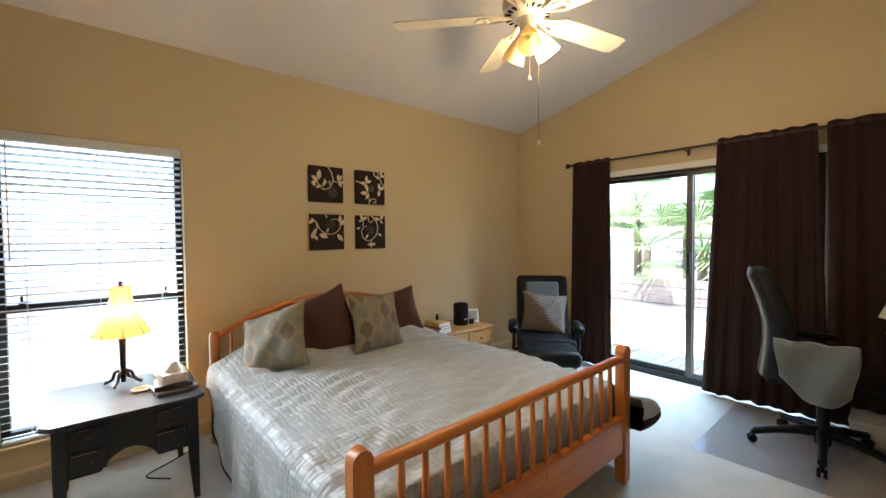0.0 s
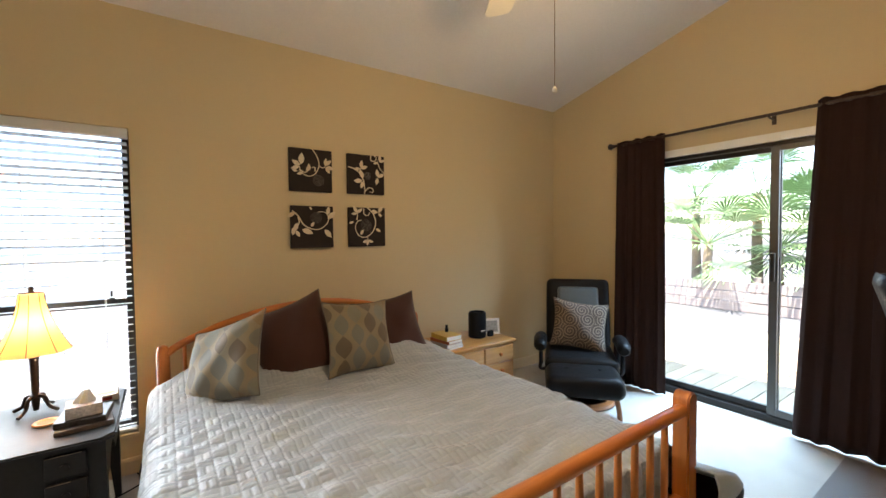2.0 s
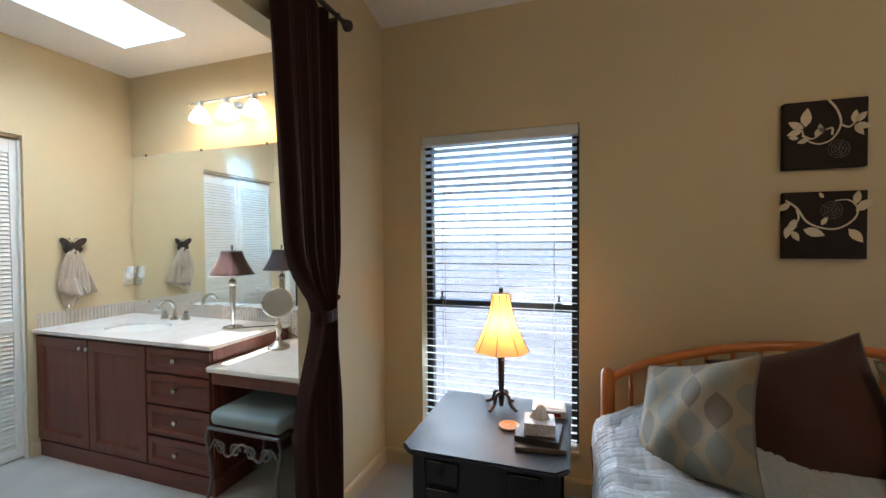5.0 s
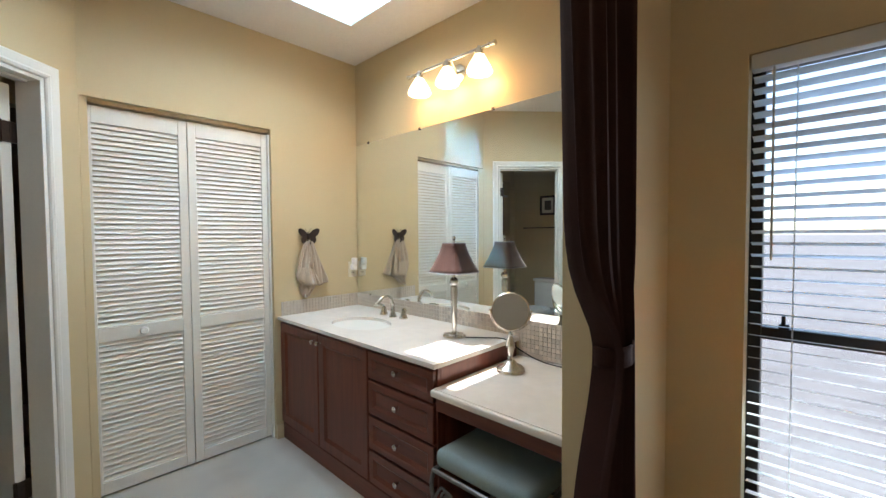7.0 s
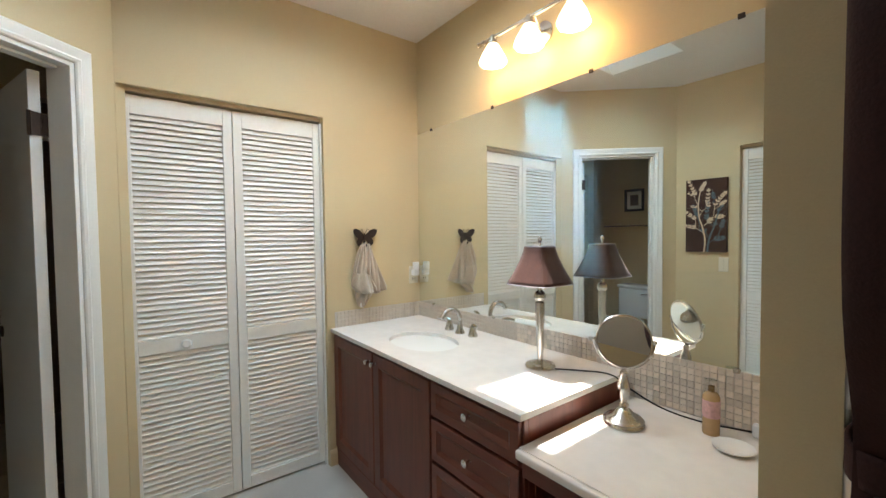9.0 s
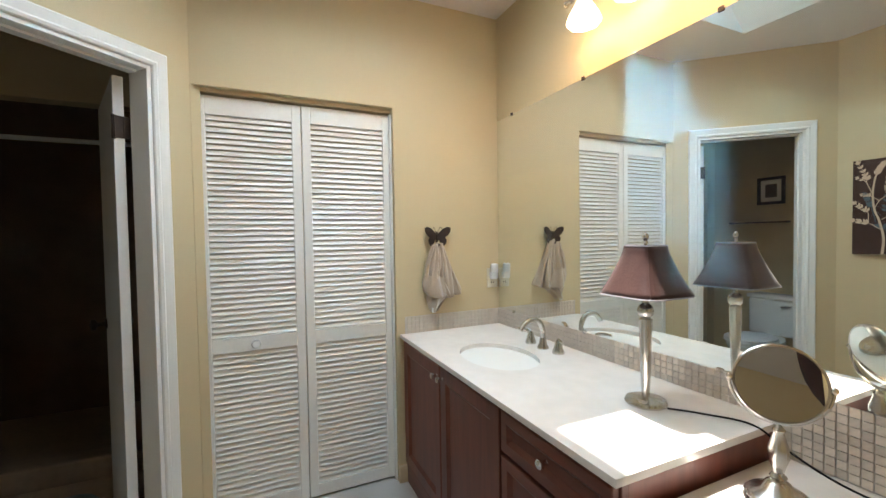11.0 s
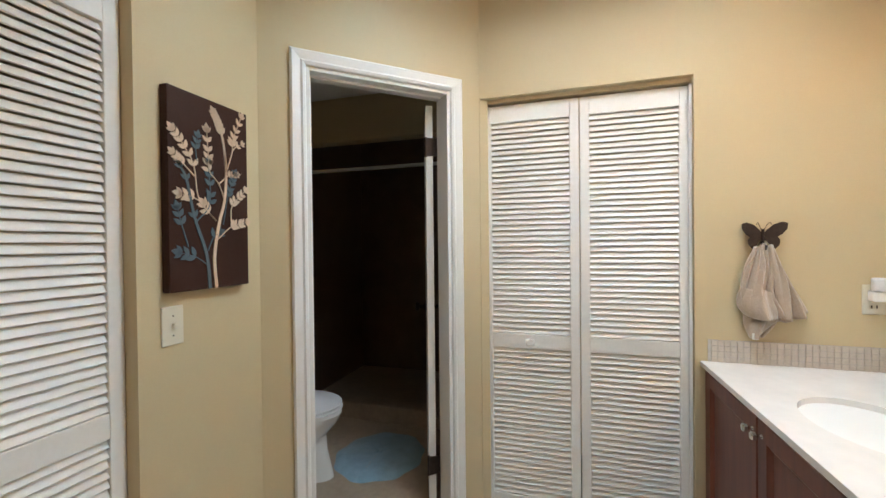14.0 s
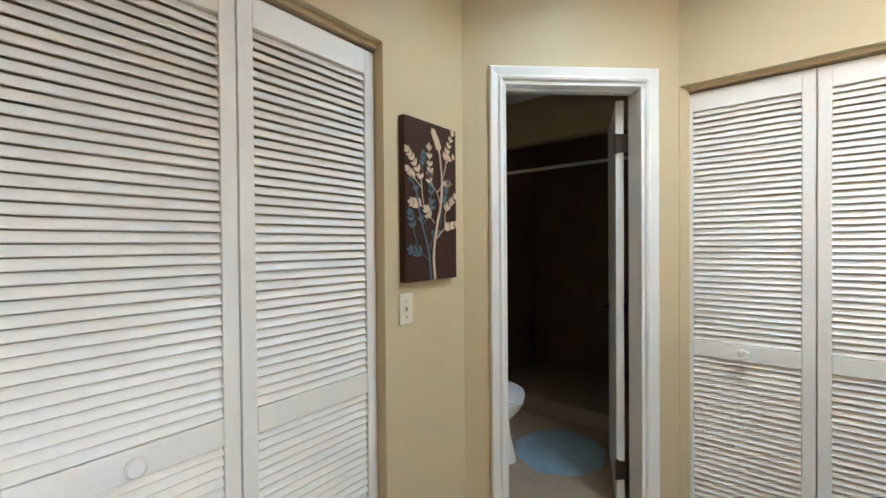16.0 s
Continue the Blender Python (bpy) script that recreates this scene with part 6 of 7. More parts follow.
TILE = surface("travertine_mosaic", (0.63, 0.55, 0.465), 0.45, vary=0.10, scale=25, bump=0.15, bump_scale=120, object_random=0.16)
GROUT = surface("tan_grout", (0.52, 0.48, 0.44), 0.9, vary=0.1, scale=30)
MIRROR = mirror_glass("wall_mirror", 0.06, 1.66)
ROUNDMIRROR = mirror_glass("round_mirror", 0.02)
TERRY = surface("beige_terry_towel", (0.45, 0.355, 0.265), 0.95, vary=0.15, scale=12, bump=0.9, bump_scale=220, sheen=0.4)
DARKMETAL = surface("dark_bronze_metal", (0.05, 0.035, 0.028), 0.5, metal=0.6, vary=0.3, scale=40)
IVORY = surface("ivory_plastic", (0.68, 0.63, 0.50), 0.35, vary=0.03)
WHITEPLASTIC = surface("white_plastic", (0.80, 0.80, 0.80), 0.3, vary=0.03)
TEAL = surface("pale_teal_seat_cloth", (0.26, 0.33, 0.33), 0.8, vary=0.12, scale=9, bump=0.3, bump_scale=250)
SCROLL = surface("antique_silver_iron", (0.16, 0.15, 0.14), 0.4, metal=0.8, vary=0.3, scale=30)
PLUMSILK = surface("plum_silk_shade", (0.048, 0.020, 0.016), 0.4, vary=0.18, scale=30, bump=0.2, bump_scale=160, sheen=0.15)
SILVERTRIM = surface("silver_trim_cord", (0.30, 0.29, 0.30), 0.5, metal=0.4)
RUG = surface("blue_bath_rug", (0.22, 0.36, 0.44), 0.95, vary=0.25, scale=14, bump=1.0, bump_scale=150, sheen=0.3)
SHOWERTILE = surface("brown_shower_tile", (0.22, 0.155, 0.105), 0.4, vary=0.2, scale=6)
ARTBROWN = surface("dark_brown_canvas", (0.045, 0.018, 0.012), 0.6, vary=0.3, scale=5, bump=0.3, bump_scale=300)
ARTCREAM = surface("cream_leaf_paint", (0.62, 0.45, 0.31), 0.6, vary=0.1, scale=30)
ARTBLUE = surface("slate_blue_leaf_paint", (0.07, 0.11, 0.13), 0.6, vary=0.15, scale=30)
VANLIT = glow("lit_bell_glass", (1.0, 0.74, 0.42), 0.85)
TOP, DESK = 0.812, 0.715


# ---- louvred closet doors ----
def louvre_mesh(length):
    bm = bmesh.new()
    box(bm, (-length / 2, -0.0128, -0.0026), (length / 2, 0.0128, 0.0026), 0.0011, seg=1)
    data = bpy.data.meshes.new("louvre")
    bm.to_mesh(data)
    bm.free()
    data.materials.append(LOUVRE)
    return data


def bifold(base, width, height, label, group):
    """A two-leaf louvred door that looks along its own -y; x runs along the opening from 0. The knob is on the leaf named."""
    base_m, knob_leaf = base
    t = thing("louvred_door", (0, 0, 0), label, "closet door", group)
    t.matrix_world = base_m
    leaf_w = width / 2 - 0.004
    stile, th = 0.042, 0.026
    slat = louvre_mesh(leaf_w - 2 * stile + 0.012)
    for k in range(2):
        x0 = 0.003 + k * (width / 2)
        x1 = x0 + leaf_w
        bm = bmesh.new()
        zs = ((0.012, 0.075), (0.805, 0.875), (height - 0.113, height - 0.028))
        for a, b in ((x0, x0 + stile), (x1 - stile, x1)):
            box(bm, (a, 0, 0.012), (b, th, height - 0.028), 0.003)
        for a, b in zs:
            box(bm, (x0 + stile, 0.001, a), (x1 - stile, th - 0.001, b), 0.002)
        panel = local(t, part("door_leaf", bm, LOUVRE))
        for za, zb in ((zs[0][1], zs[1][0]), (zs[1][1], zs[2][0])):
            n = round((zb - za) / 0.0268)
            for i in range(n):
                ob = new("louvre", slat)
                ob.parent, ob.matrix_parent_inverse = panel, Matrix.Identity(4)
                ob.matrix_basis = pose((x0 + x1) / 2, th / 2, za + (i + 0.5) * (zb - za) / n, 60, 0, 0)
        if k == knob_leaf:
            bm = bmesh.new()
            lathe(bm, [(0.009, 0.0), (0.009, 0.012), (0.02, 0.02), (0.022, 0.030), (0.016, 0.038), (0.0, 0.04)], Matrix.Translation(((x0 + x1) / 2, 0.0, 0.842)) @ pose(0, 0, 0, 90, 0, 0), 18)
            ob = part("knob", bm, WHITE, None, smooth=True)
            ob.parent, ob.matrix_parent_inverse = panel, Matrix.Identity(4)
    bm = bmesh.new()
    box(bm, (0, -0.016, height - 0.018), (width, 0.03, height), 0.002)
    local(t, part("top_track", bm, BASE))
    return t


# closet on the west wall looks along +x, closet on the south wall looks along +y
bifold((Matrix.Translation((WEST - 0.05, C1[0], 0)) @ pose(0, 0, 0, 0, 0, 90), 0), C1[1] - C1[0], C1[2], "cream louvred bifold closet door, closed", "louvred closet doors")
bifold((Matrix.Translation((C2[1], ALCOVE - 0.045, 0)) @ pose(0, 0, 0, 0, 0, 180), 0), C2[1] - C2[0], C2[2], "cream louvred bifold closet door, closed", "louvred closet doors")
bm = bmesh.new()
box(bm, (WEST - 0.046, C1[0] + 0.001, 0.0), (WEST - 0.022, C1[0] + 0.012, C1[2] - 0.03), 0.002)
box(bm, (WEST - 0.046, C1[1] - 0.012, 0.0), (WEST - 0.022, C1[1] - 0.001, C1[2] - 0.03), 0.002)
setting("trim", bm, WHITE, "white stop strips in the closet opening", "trim")


# ---- doorway across the corner ----
def make_doorway():
    t = thing("door_frame", DM @ Vector((0.5, 0, 0)), "white moulded door casing", "door frame", kind="structure")
    w = 0.062
    prof = [(0.0, 0.0), (w, 0.0), (w, -0.010), (w - 0.008, -0.018), (w - 0.02, -0.016), (0.022, -0.012), (0.014, -0.018), (0.004, -0.014), (0.0, -0.008)]
    for x, s in ((DOOR[0], -1), (DOOR[1], 1)):
        bm = bmesh.new()
        lo = [bm.verts.new((x + s * a, b, 0.0)) for a, b in prof]
        hi = [bm.verts.new((x + s * a, b, DOOR[2] + a)) for a, b in prof]
        bm.faces.new(lo)
        bm.faces.new(hi)
        for k in range(len(prof)):
            bm.faces.new((lo[k], lo[(k + 1) % len(prof)], hi[(k + 1) % len(prof)], hi[k]))
        bmesh.ops.transform(bm, matrix=DM, verts=bm.verts)
        part("casing", bm, WHITE, t)
    bm = bmesh.new()
    lo = [bm.verts.new((DOOR[0] - a, b, DOOR[2] + a)) for a, b in prof]
    hi = [bm.verts.new((DOOR[1] + a, b, DOOR[2] + a)) for a, b in prof]
    bm.faces.new(lo)
    bm.faces.new(hi)
    for k in range(len(prof)):
        bm.faces.new((lo[k], lo[(k + 1) % len(prof)], hi[(k + 1) % len(prof)], hi[k]))
    bmesh.ops.transform(bm, matrix=DM, verts=bm.verts)
    part("casing", bm, WHITE, t)
    bm = bmesh.new()
    for a, b in (((DOOR[0], -0.002, 0), (DOOR[0] + 0.016, 0.112, DOOR[2])), ((DOOR[1] - 0.016, -0.002, 0), (DOOR[1], 0.112, DOOR[2])), ((DOOR[0] + 0.016, -0.002, DOOR[2] - 0.016), (DOOR[1] - 0.016, 0.112, DOOR[2])),
                 ((DOOR[0] + 0.016, 0.045, 0), (DOOR[0] + 0.026, 0.07, DOOR[2] - 0.016)), ((DOOR[0] + 0.026, 0.045, DOOR[2] - 0.026), (DOOR[1] - 0.026, 0.07, DOOR[2] - 0.016))):
        box(bm, a, b, 0.001, m=DM, seg=1)
    part("jamb", bm, WHITE, t)
    # the leaf swings into the toilet room
    hinge = DM @ Vector((DOOR[1] - 0.072, 0.125, 0))
    d = thing("door_2", hinge, "white interior door standing open into the toilet room", "door", kind="structure", turn=-160)
    bm = bmesh.new()
    box(bm, (0.004, -0.036, 0.012), (0.604, 0.0, 2.005), 0.002)
    leaf_ob = local(d, part("door_leaf", bm, WHITE))
    bm = bmesh.new()
    for s in (-1, 1):
        y = 0.002 if s > 0 else -0.038
        lathe(bm, [(0.026, 0.0), (0.026, 0.006), (0.01, 0.01), (0.01, 0.035), (0.026, 0.045), (0.027, 0.06), (0.0, 0.068)], Matrix.Translation((0.55, y, 0.93)) @ pose(0, 0, 0, -90 * s, 0, 0), 18)
    local(d, part("door_knob", bm, DARKMETAL, smooth=True))
    for z in (0.22, 1.80):
        bm = bmesh.new()
        tube(bm, [(hinge.x, hinge.y, z - 0.048), (hinge.x, hinge.y, z + 0.048)], 0.007, 8)
        box(bm, (DOOR[1] - 0.074, 0.113, z - 0.044), (DOOR[1] - 0.010, 0.118, z + 0.044), m=DM)
        part("hinge", bm, DARKMETAL, t)
        bm = bmesh.new()
        box(bm, (0.0, -0.034, z - 0.044), (0.005, -0.002, z + 0.044))
        ob = part("hinge_leaf", bm, DARKMETAL)
        local(d, ob)


make_doorway()


# ---- vanity cabinet ----
def raised_panel(bm, x0, x1, z0, z1, y, frame_w, th=0.02):
    """A framed door or drawer front that looks along -y, its field sunk with a bevelled edge."""
    f, e = frame_w, frame_w + 0.012
    rings = []
    for inset, yy in ((0.0, y + th), (0.0, y + 0.003), (0.003, y), (f - 0.003, y), (f, y + 0.003), (e, y + 0.012)):
        rings.append([bm.verts.new(p) for p in ((x0 + inset, yy, z0 + inset), (x1 - inset, yy, z0 + inset), (x1 - inset, yy, z1 - inset), (x0 + inset, yy, z1 - inset))])
    for a, b in zip(rings, rings[1:]):
        for k in range(4):
            bm.faces.new((a[k], a[(k + 1) % 4], b[(k + 1) % 4], b[k]))
    bm.faces.new(rings[0])
    bm.faces.new(rings[-1])
    return bm


def knob(parent, x, y, z, material, r=0.014):
    bm = bmesh.new()
    lathe(bm, [(r * 0.6, 0.0), (r * 0.45, 0.006), (r * 0.5, 0.012), (r, 0.017), (r, 0.026), (r * 0.6, 0.031), (0.0, 0.032)], Matrix.Translation((x, y, z)) @ pose(0, 0, 0, 90, 0, 0), 16)
    part("knob", bm, material, parent, "chrome knob", smooth=True)


def make_vanity():
    x0, x1, xm, yf, yb = WEST + 0.004, -0.472, -0.945, 3.668, NORTH - 0.004
    t = thing("vanity_cabinet", ((x0 + x1) / 2, 3.95, 0), "dark cherry vanity cabinet with two doors and four drawers", "cabinet")
    bm = bmesh.new()
    box(bm, (x0, yf + 0.02, 0.10), (x1, yb, TOP - 0.2), 0.002)
    box(bm, (x0, yf, 0.10), (x1, yf + 0.02, TOP - 0.02), 0.002)
    box(bm, (x1 - 0.02, yf + 0.02, TOP - 0.2), (x1, yb, TOP - 0.02), 0.002)
    part("body", bm, CHERRY, t)
    bm = bmesh.new()
    box(bm, (x0, yf - 0.012, 0.0), (x1 + 0.012, yf + 0.02, 0.10), 0.003)
    box(bm, (x1 - 0.02, yf + 0.02, 0.0), (x1 + 0.012, yb, 0.10), 0.003)
    part("plinth", bm, CHERRY_X, t)
    dw = (xm - x0) / 2
    for k in range(2):
        bm = raised_panel(bmesh.new(), x0 + 0.004 + k * dw, x0 + (k + 1) * dw - 0.004, 0.112, TOP - 0.038, yf - 0.02, 0.06)
        d = part("door", bm, CHERRY, t)
        knob(d, x0 + dw + (-0.03 if k == 0 else 0.03), yf - 0.02, TOP - 0.085, CHROME, 0.013)
    for z0, z1 in ((0.64, 0.774), (0.462, 0.626), (0.286, 0.450), (0.112, 0.274)):
        bm = raised_panel(bmesh.new(), xm + 0.006, x1 - 0.008, z0, z1, yf - 0.02, 0.038)
        d = part("drawer", bm, CHERRY_X, t)
        knob(d, (xm + x1) / 2, yf - 0.02, (z0 + z1) / 2 + 0.01, CHROME, 0.014)
    s = thing("desk_apron", (-0.17, 3.7, DESK - 0.1), "dark cherry apron board under the make-up counter", "cabinet")
    bm = bmesh.new()
    box(bm, (x1 + 0.002, 3.655, DESK - 0.105), (0.128, 3.675, DESK - 0.026), 0.003)
    part("apron_front", bm, CHERRY_X, s)
    bm = bmesh.new()
    box(bm, (x1 + 0.014, 3.70, DESK - 0.4), (x1 + 0.018, yb, DESK - 0.03))
    part("side_panel", bm, CHERRY, s)

    # the counter with its oval basin
    c = thing("vanity_countertop", (-1.2, 3.95, TOP - 0.02), "cream marble countertop with an oval undermount basin", "countertop")
    bm = bmesh.new()
    cx, cy, rx, ry = -1.345, 3.895, 0.215, 0.155
    xa, xb, ya, yb2 = WEST + 0.002, -0.455, 3.632, NORTH - 0.002
    seg = 48
    ring, outer = [], []
    for k in range(seg):
        a = 2 * math.pi * k / seg
        ring.append((cx + rx * math.cos(a), cy + ry * math.sin(a)))
        ux, uy = math.cos(a), math.sin(a)
        s1 = min(((xb - cx) / ux if ux > 0 else (xa - cx) / ux) if abs(ux) > 1e-6 else 9, ((yb2 - cy) / uy if uy > 0 else (ya - cy) / uy) if abs(uy) > 1e-6 else 9)
        outer.append((cx + ux * s1, cy + uy * s1))
    corners = [(xb, yb2), (xa, yb2), (xa, ya), (xb, ya)]
    for px, py in corners:
        k = min(range(seg), key=lambda q: (outer[q][0] - px) ** 2 + (outer[q][1] - py) ** 2)
        outer[k] = (px, py)
    for z in (TOP, TOP - 0.02):
        vi = [bm.verts.new((px, py, z)) for px, py in ring]
        vo = [bm.verts.new((px, py, z)) for px, py in outer]
        for k in range(seg):
            bm.faces.new((vi[k], vi[(k + 1) % seg], vo[(k + 1) % seg], vo[k]))
        if z == TOP:
            ti, to = vi, vo
    for k in range(seg):
        j = (k + 1) % seg
        bm.faces.new((ti[k], ti[j], vi[j], vi[k]))
        bm.faces.new((to[k], to[j], vo[j], vo[k]))
    part("slab", bm, MARBLE, c)
    bm = bmesh.new()
    lathe(bm, [(1.02, -0.02), (0.99, -0.045), (0.90, -0.10), (0.70, -0.14), (0.35, -0.157), (0.0, -0.16)], Matrix.Translation((cx, cy, TOP)), 40, (rx, ry))
    basin = part("basin", bm, PORCELAIN, c, "white porcelain basin", smooth=True)
    bm = bmesh.new()
    lathe(bm, [(0.0, 0.0), (0.02, 0.0), (0.022, 0.003), (0.012, 0.005), (0.0, 0.003)], Matrix.Translation((cx, cy, TOP - 0.158)), 16)
    part("drain", bm, CHROME, basin, smooth=True)
    k2 = thing("makeup_countertop", (-0.17, 3.95, DESK - 0.026), "lower cream marble make-up counter", "countertop")
    bm = bmesh.new()
    box(bm, (-0.458, 3.630, DESK - 0.026), (0.128, NORTH - 0.002, DESK))
    part("slab", bm, MARBLE, k2)
    bm = bmesh.new()
    box(bm, (-0.458, 3.608, DESK - 0.028), (0.128, 3.630, DESK + 0.0005), 0.007, seg=3)
    part("front_edge", bm, MARBLE, k2, "rounded marble front edge", smooth=True)

    # faucet
    f = thing("faucet", (cx, 4.13, TOP), "brushed nickel widespread faucet with two lever handles", "faucet")
    bm = bmesh.new()
    lathe(bm, [(0.0, 0.0), (0.027, 0.0), (0.027, 0.006), (0.018, 0.02), (0.014, 0.05)], Matrix.Translation((cx, 4.14, TOP)), 18)
    tube(bm, curve([(cx, 4.14, TOP + 0.045), (cx, 4.135, TOP + 0.10), (cx, 4.10, TOP + 0.135), (cx, 4.05, TOP + 0.13), (cx, 4.015, TOP + 0.095)], 6), 0.0125, 12)
    part("spout", bm, NICKEL, f, smooth=True)
    for s2 in (-1, 1):
        bm = bmesh.new()
        lathe(bm, [(0.0, 0.0), (0.026, 0.0), (0.027, 0.006), (0.018, 0.03), (0.013, 0.055), (0.0, 0.06)], Matrix.Translation((cx + s2 * 0.10, 4.145, TOP)), 18)
        tube(bm, curve([(cx + s2 * 0.10, 4.145, TOP + 0.055), (cx + s2 * 0.125, 4.13, TOP + 0.066), (cx + s2 * 0.165, 4.115, TOP + 0.064)], 5), [0.010] * 4 + [0.008] * 4 + [0.006] * 3, 8)
        part("handle", bm, NICKEL, f, smooth=True)


make_vanity()


# ---- wall mirror ----
t = thing("wall_mirror", (-0.9, NORTH, 0.905), "large frameless wall mirror above the vanity", "mirror")
bm = bmesh.new()
box(bm, (WEST + 0.008, NORTH - 0.007, 0.905), (0.126, NORTH - 0.002, 2.02), 0.001, seg=1)
part("mirror_sheet", bm, MIRROR, t)
for x in (-1.75, -1.2, -0.62, -0.1):
    for z in (0.905, 2.02):
        bm = bmesh.new()
        box(bm, (x - 0.01, NORTH - 0.011, z - 0.008), (x + 0.01, NORTH - 0.0075, z + 0.008), 0.002)
        part("clip", bm, DARKMETAL if z > 1.5 else NICKEL, t)


# ---- vanity light ----
def make_vanity_light():
    t = thing("vanity_light", (-0.87, NORTH, 2.3), "nickel wall light bar with three lit bell glass shades", "wall lamp")
    y, z = 4.165, 2.315
    bm = bmesh.new()
    tube(bm, [(-1.20, y, z), (-0.54, y, z)], 0.0095, 12)
    for x in (-1.20, -1.165, -0.575, -0.54):
        lathe(bm, [(0.0095, -0.006), (0.014, -0.003), (0.014, 0.003), (0.0095, 0.006)], Matrix.Translation((x, y, z)) @ pose(0, 0, 0, 0, 90, 0), 12)
    part("bar", bm, NICKEL, t, smooth=True)
    bm = bmesh.new()
    lathe(bm, [(0.0, 0.0), (0.055, 0.0), (0.055, 0.008), (0.03, 0.018), (0.012, 0.022)], Matrix.Translation((-0.87, NORTH, 2.27)) @ pose(0, 0, 0, 90, 0, 0), 24)
    tube(bm, [(-0.87, NORTH - 0.02, 2.27), (-0.90, y, z)], 0.007, 8)
    tube(bm, [(-0.87, NORTH - 0.02, 2.27), (-0.84, y, z)], 0.007, 8)
    part("wall_plate", bm, NICKEL, t, smooth=True)
    for x in (-1.10, -0.87, -0.64):
        bm = bmesh.new()
        lathe(bm, [(0.012, 0.012), (0.016, 0.0), (0.022, -0.02), (0.026, -0.035), (0.0, -0.036)], Matrix.Translation((x, y, z)), 16)
        part("lamp_holder", bm, NICKEL, t, smooth=True)
        bm = bmesh.new()
        prof = [(0.026, -0.034), (0.040, -0.055), (0.058, -0.085), (0.070, -0.115), (0.066, -0.130), (0.063, -0.129), (0.066, -0.115), (0.054, -0.087), (0.036, -0.057), (0.024, -0.036)]
        lathe(bm, prof, Matrix.Translation((x, y, z)), 8)
        bmesh.ops.bevel(bm, geom=bm.edges[:], offset=0.002, segments=1, affect="EDGES")
        part("glass_shade", bm, VANLIT, t, "lit bell glass shade", smooth=True)


make_vanity_light()


# ---- vanity lamp ----
def make_vanity_lamp():
    x, y, z = -0.705, 4.03, TOP
    t = thing("table_lamp", (x, y, z), "brushed nickel table lamp with a plum silk shade, switched off", "lamp")
    bm = bmesh.new()
    lathe(bm, [(0.0, 0.0), (0.059, 0.0), (0.061, 0.006), (0.057, 0.014), (0.026, 0.020), (0.011, 0.024), (0.0135, 0.06), (0.018, 0.20), (0.0195, 0.262), (0.012, 0.268), (0.0, 0.268)], Matrix.Translation((x, y, z)), 28)
    part("base", bm, NICKEL, t, smooth=True)
    bm = bmesh.new()
    lathe(bm, [(0.012, 0.266), (0.022, 0.276), (0.024, 0.29), (0.018, 0.305), (0.009, 0.312), (0.008, 0.33), (0.015, 0.335), (0.015, 0.365), (0.006, 0.37), (0.004, 0.50), (0.0, 0.50)], Matrix.Translation((x, y, z)), 20)
    part("neck", bm, NICKEL, t, smooth=True)
    rows = []
    seg = 40
    for k in range(11):
        f = k / 10
        hx = 0.048 + 0.058 * f ** 1.35
        row = []
        for q in range(seg + 1):
            a = 2 * math.pi * q / seg + math.pi / 4
            c, s = math.cos(a), math.sin(a)
            n = (abs(c) ** 5 + abs(s) ** 5) ** 0.2
            row.append((x + hx * c / n, y + hx * s / n, z + 0.488 - 0.150 * f))
        rows.append(row)
    bm = sheet(bmesh.new(), rows)
    bmesh.ops.remove_doubles(bm, verts=bm.verts, dist=0.0004)
    shade = part("shade", bm, PLUMSILK, t, "plum silk square bell shade", smooth=True)
    solid(shade, 0.002)
    for row in (rows[0], rows[-1]):
        bm = bmesh.new()
        tube(bm, row, 0.0024, 6, cap=False)
        part("trim", bm, SILVERTRIM, shade)
    for q in (0, 10, 20, 30):
        bm = bmesh.new()
        tube(bm, [r[q] for r in rows], 0.0018, 5)
        part("trim", bm, PLUMSILK, shade)
    bm = bmesh.new()
    lathe(bm, [(0.009, 0.0), (0.005, 0.008), (0.008, 0.014), (0.010, 0.021), (0.006, 0.03), (0.0, 0.036)], Matrix.Translation((x, y, z + 0.495)), 12)
    part("finial", bm, CHROME, t, smooth=True)
    cb = thing("lamp_cord", (-0.55, 4.2, TOP), "black lamp cord trailing along the counter", "cable")
    bm = bmesh.new()
    tube(bm, curve([(x + 0.065, y + 0.01, TOP + 0.006), (-0.57, 4.10, TOP + 0.005), (-0.47, 4.15, TOP + 0.005), (-0.40, 4.17, DESK + 0.06), (-0.30, 4.19, DESK + 0.02), (-0.18, 4.215, DESK + 0.006), (-0.03, 4.235, DESK + 0.02)], 7), 0.0032, 6)
    part("cord", bm, BLACKPLASTIC, cb, smooth=True)
    bm = bmesh.new()
    box(bm, (-0.05, 4.222, DESK + 0.006), (-0.01, 4.25, DESK + 0.045), 0.005)
    part("plug", bm, WHITEPLASTIC, cb)


make_vanity_lamp()


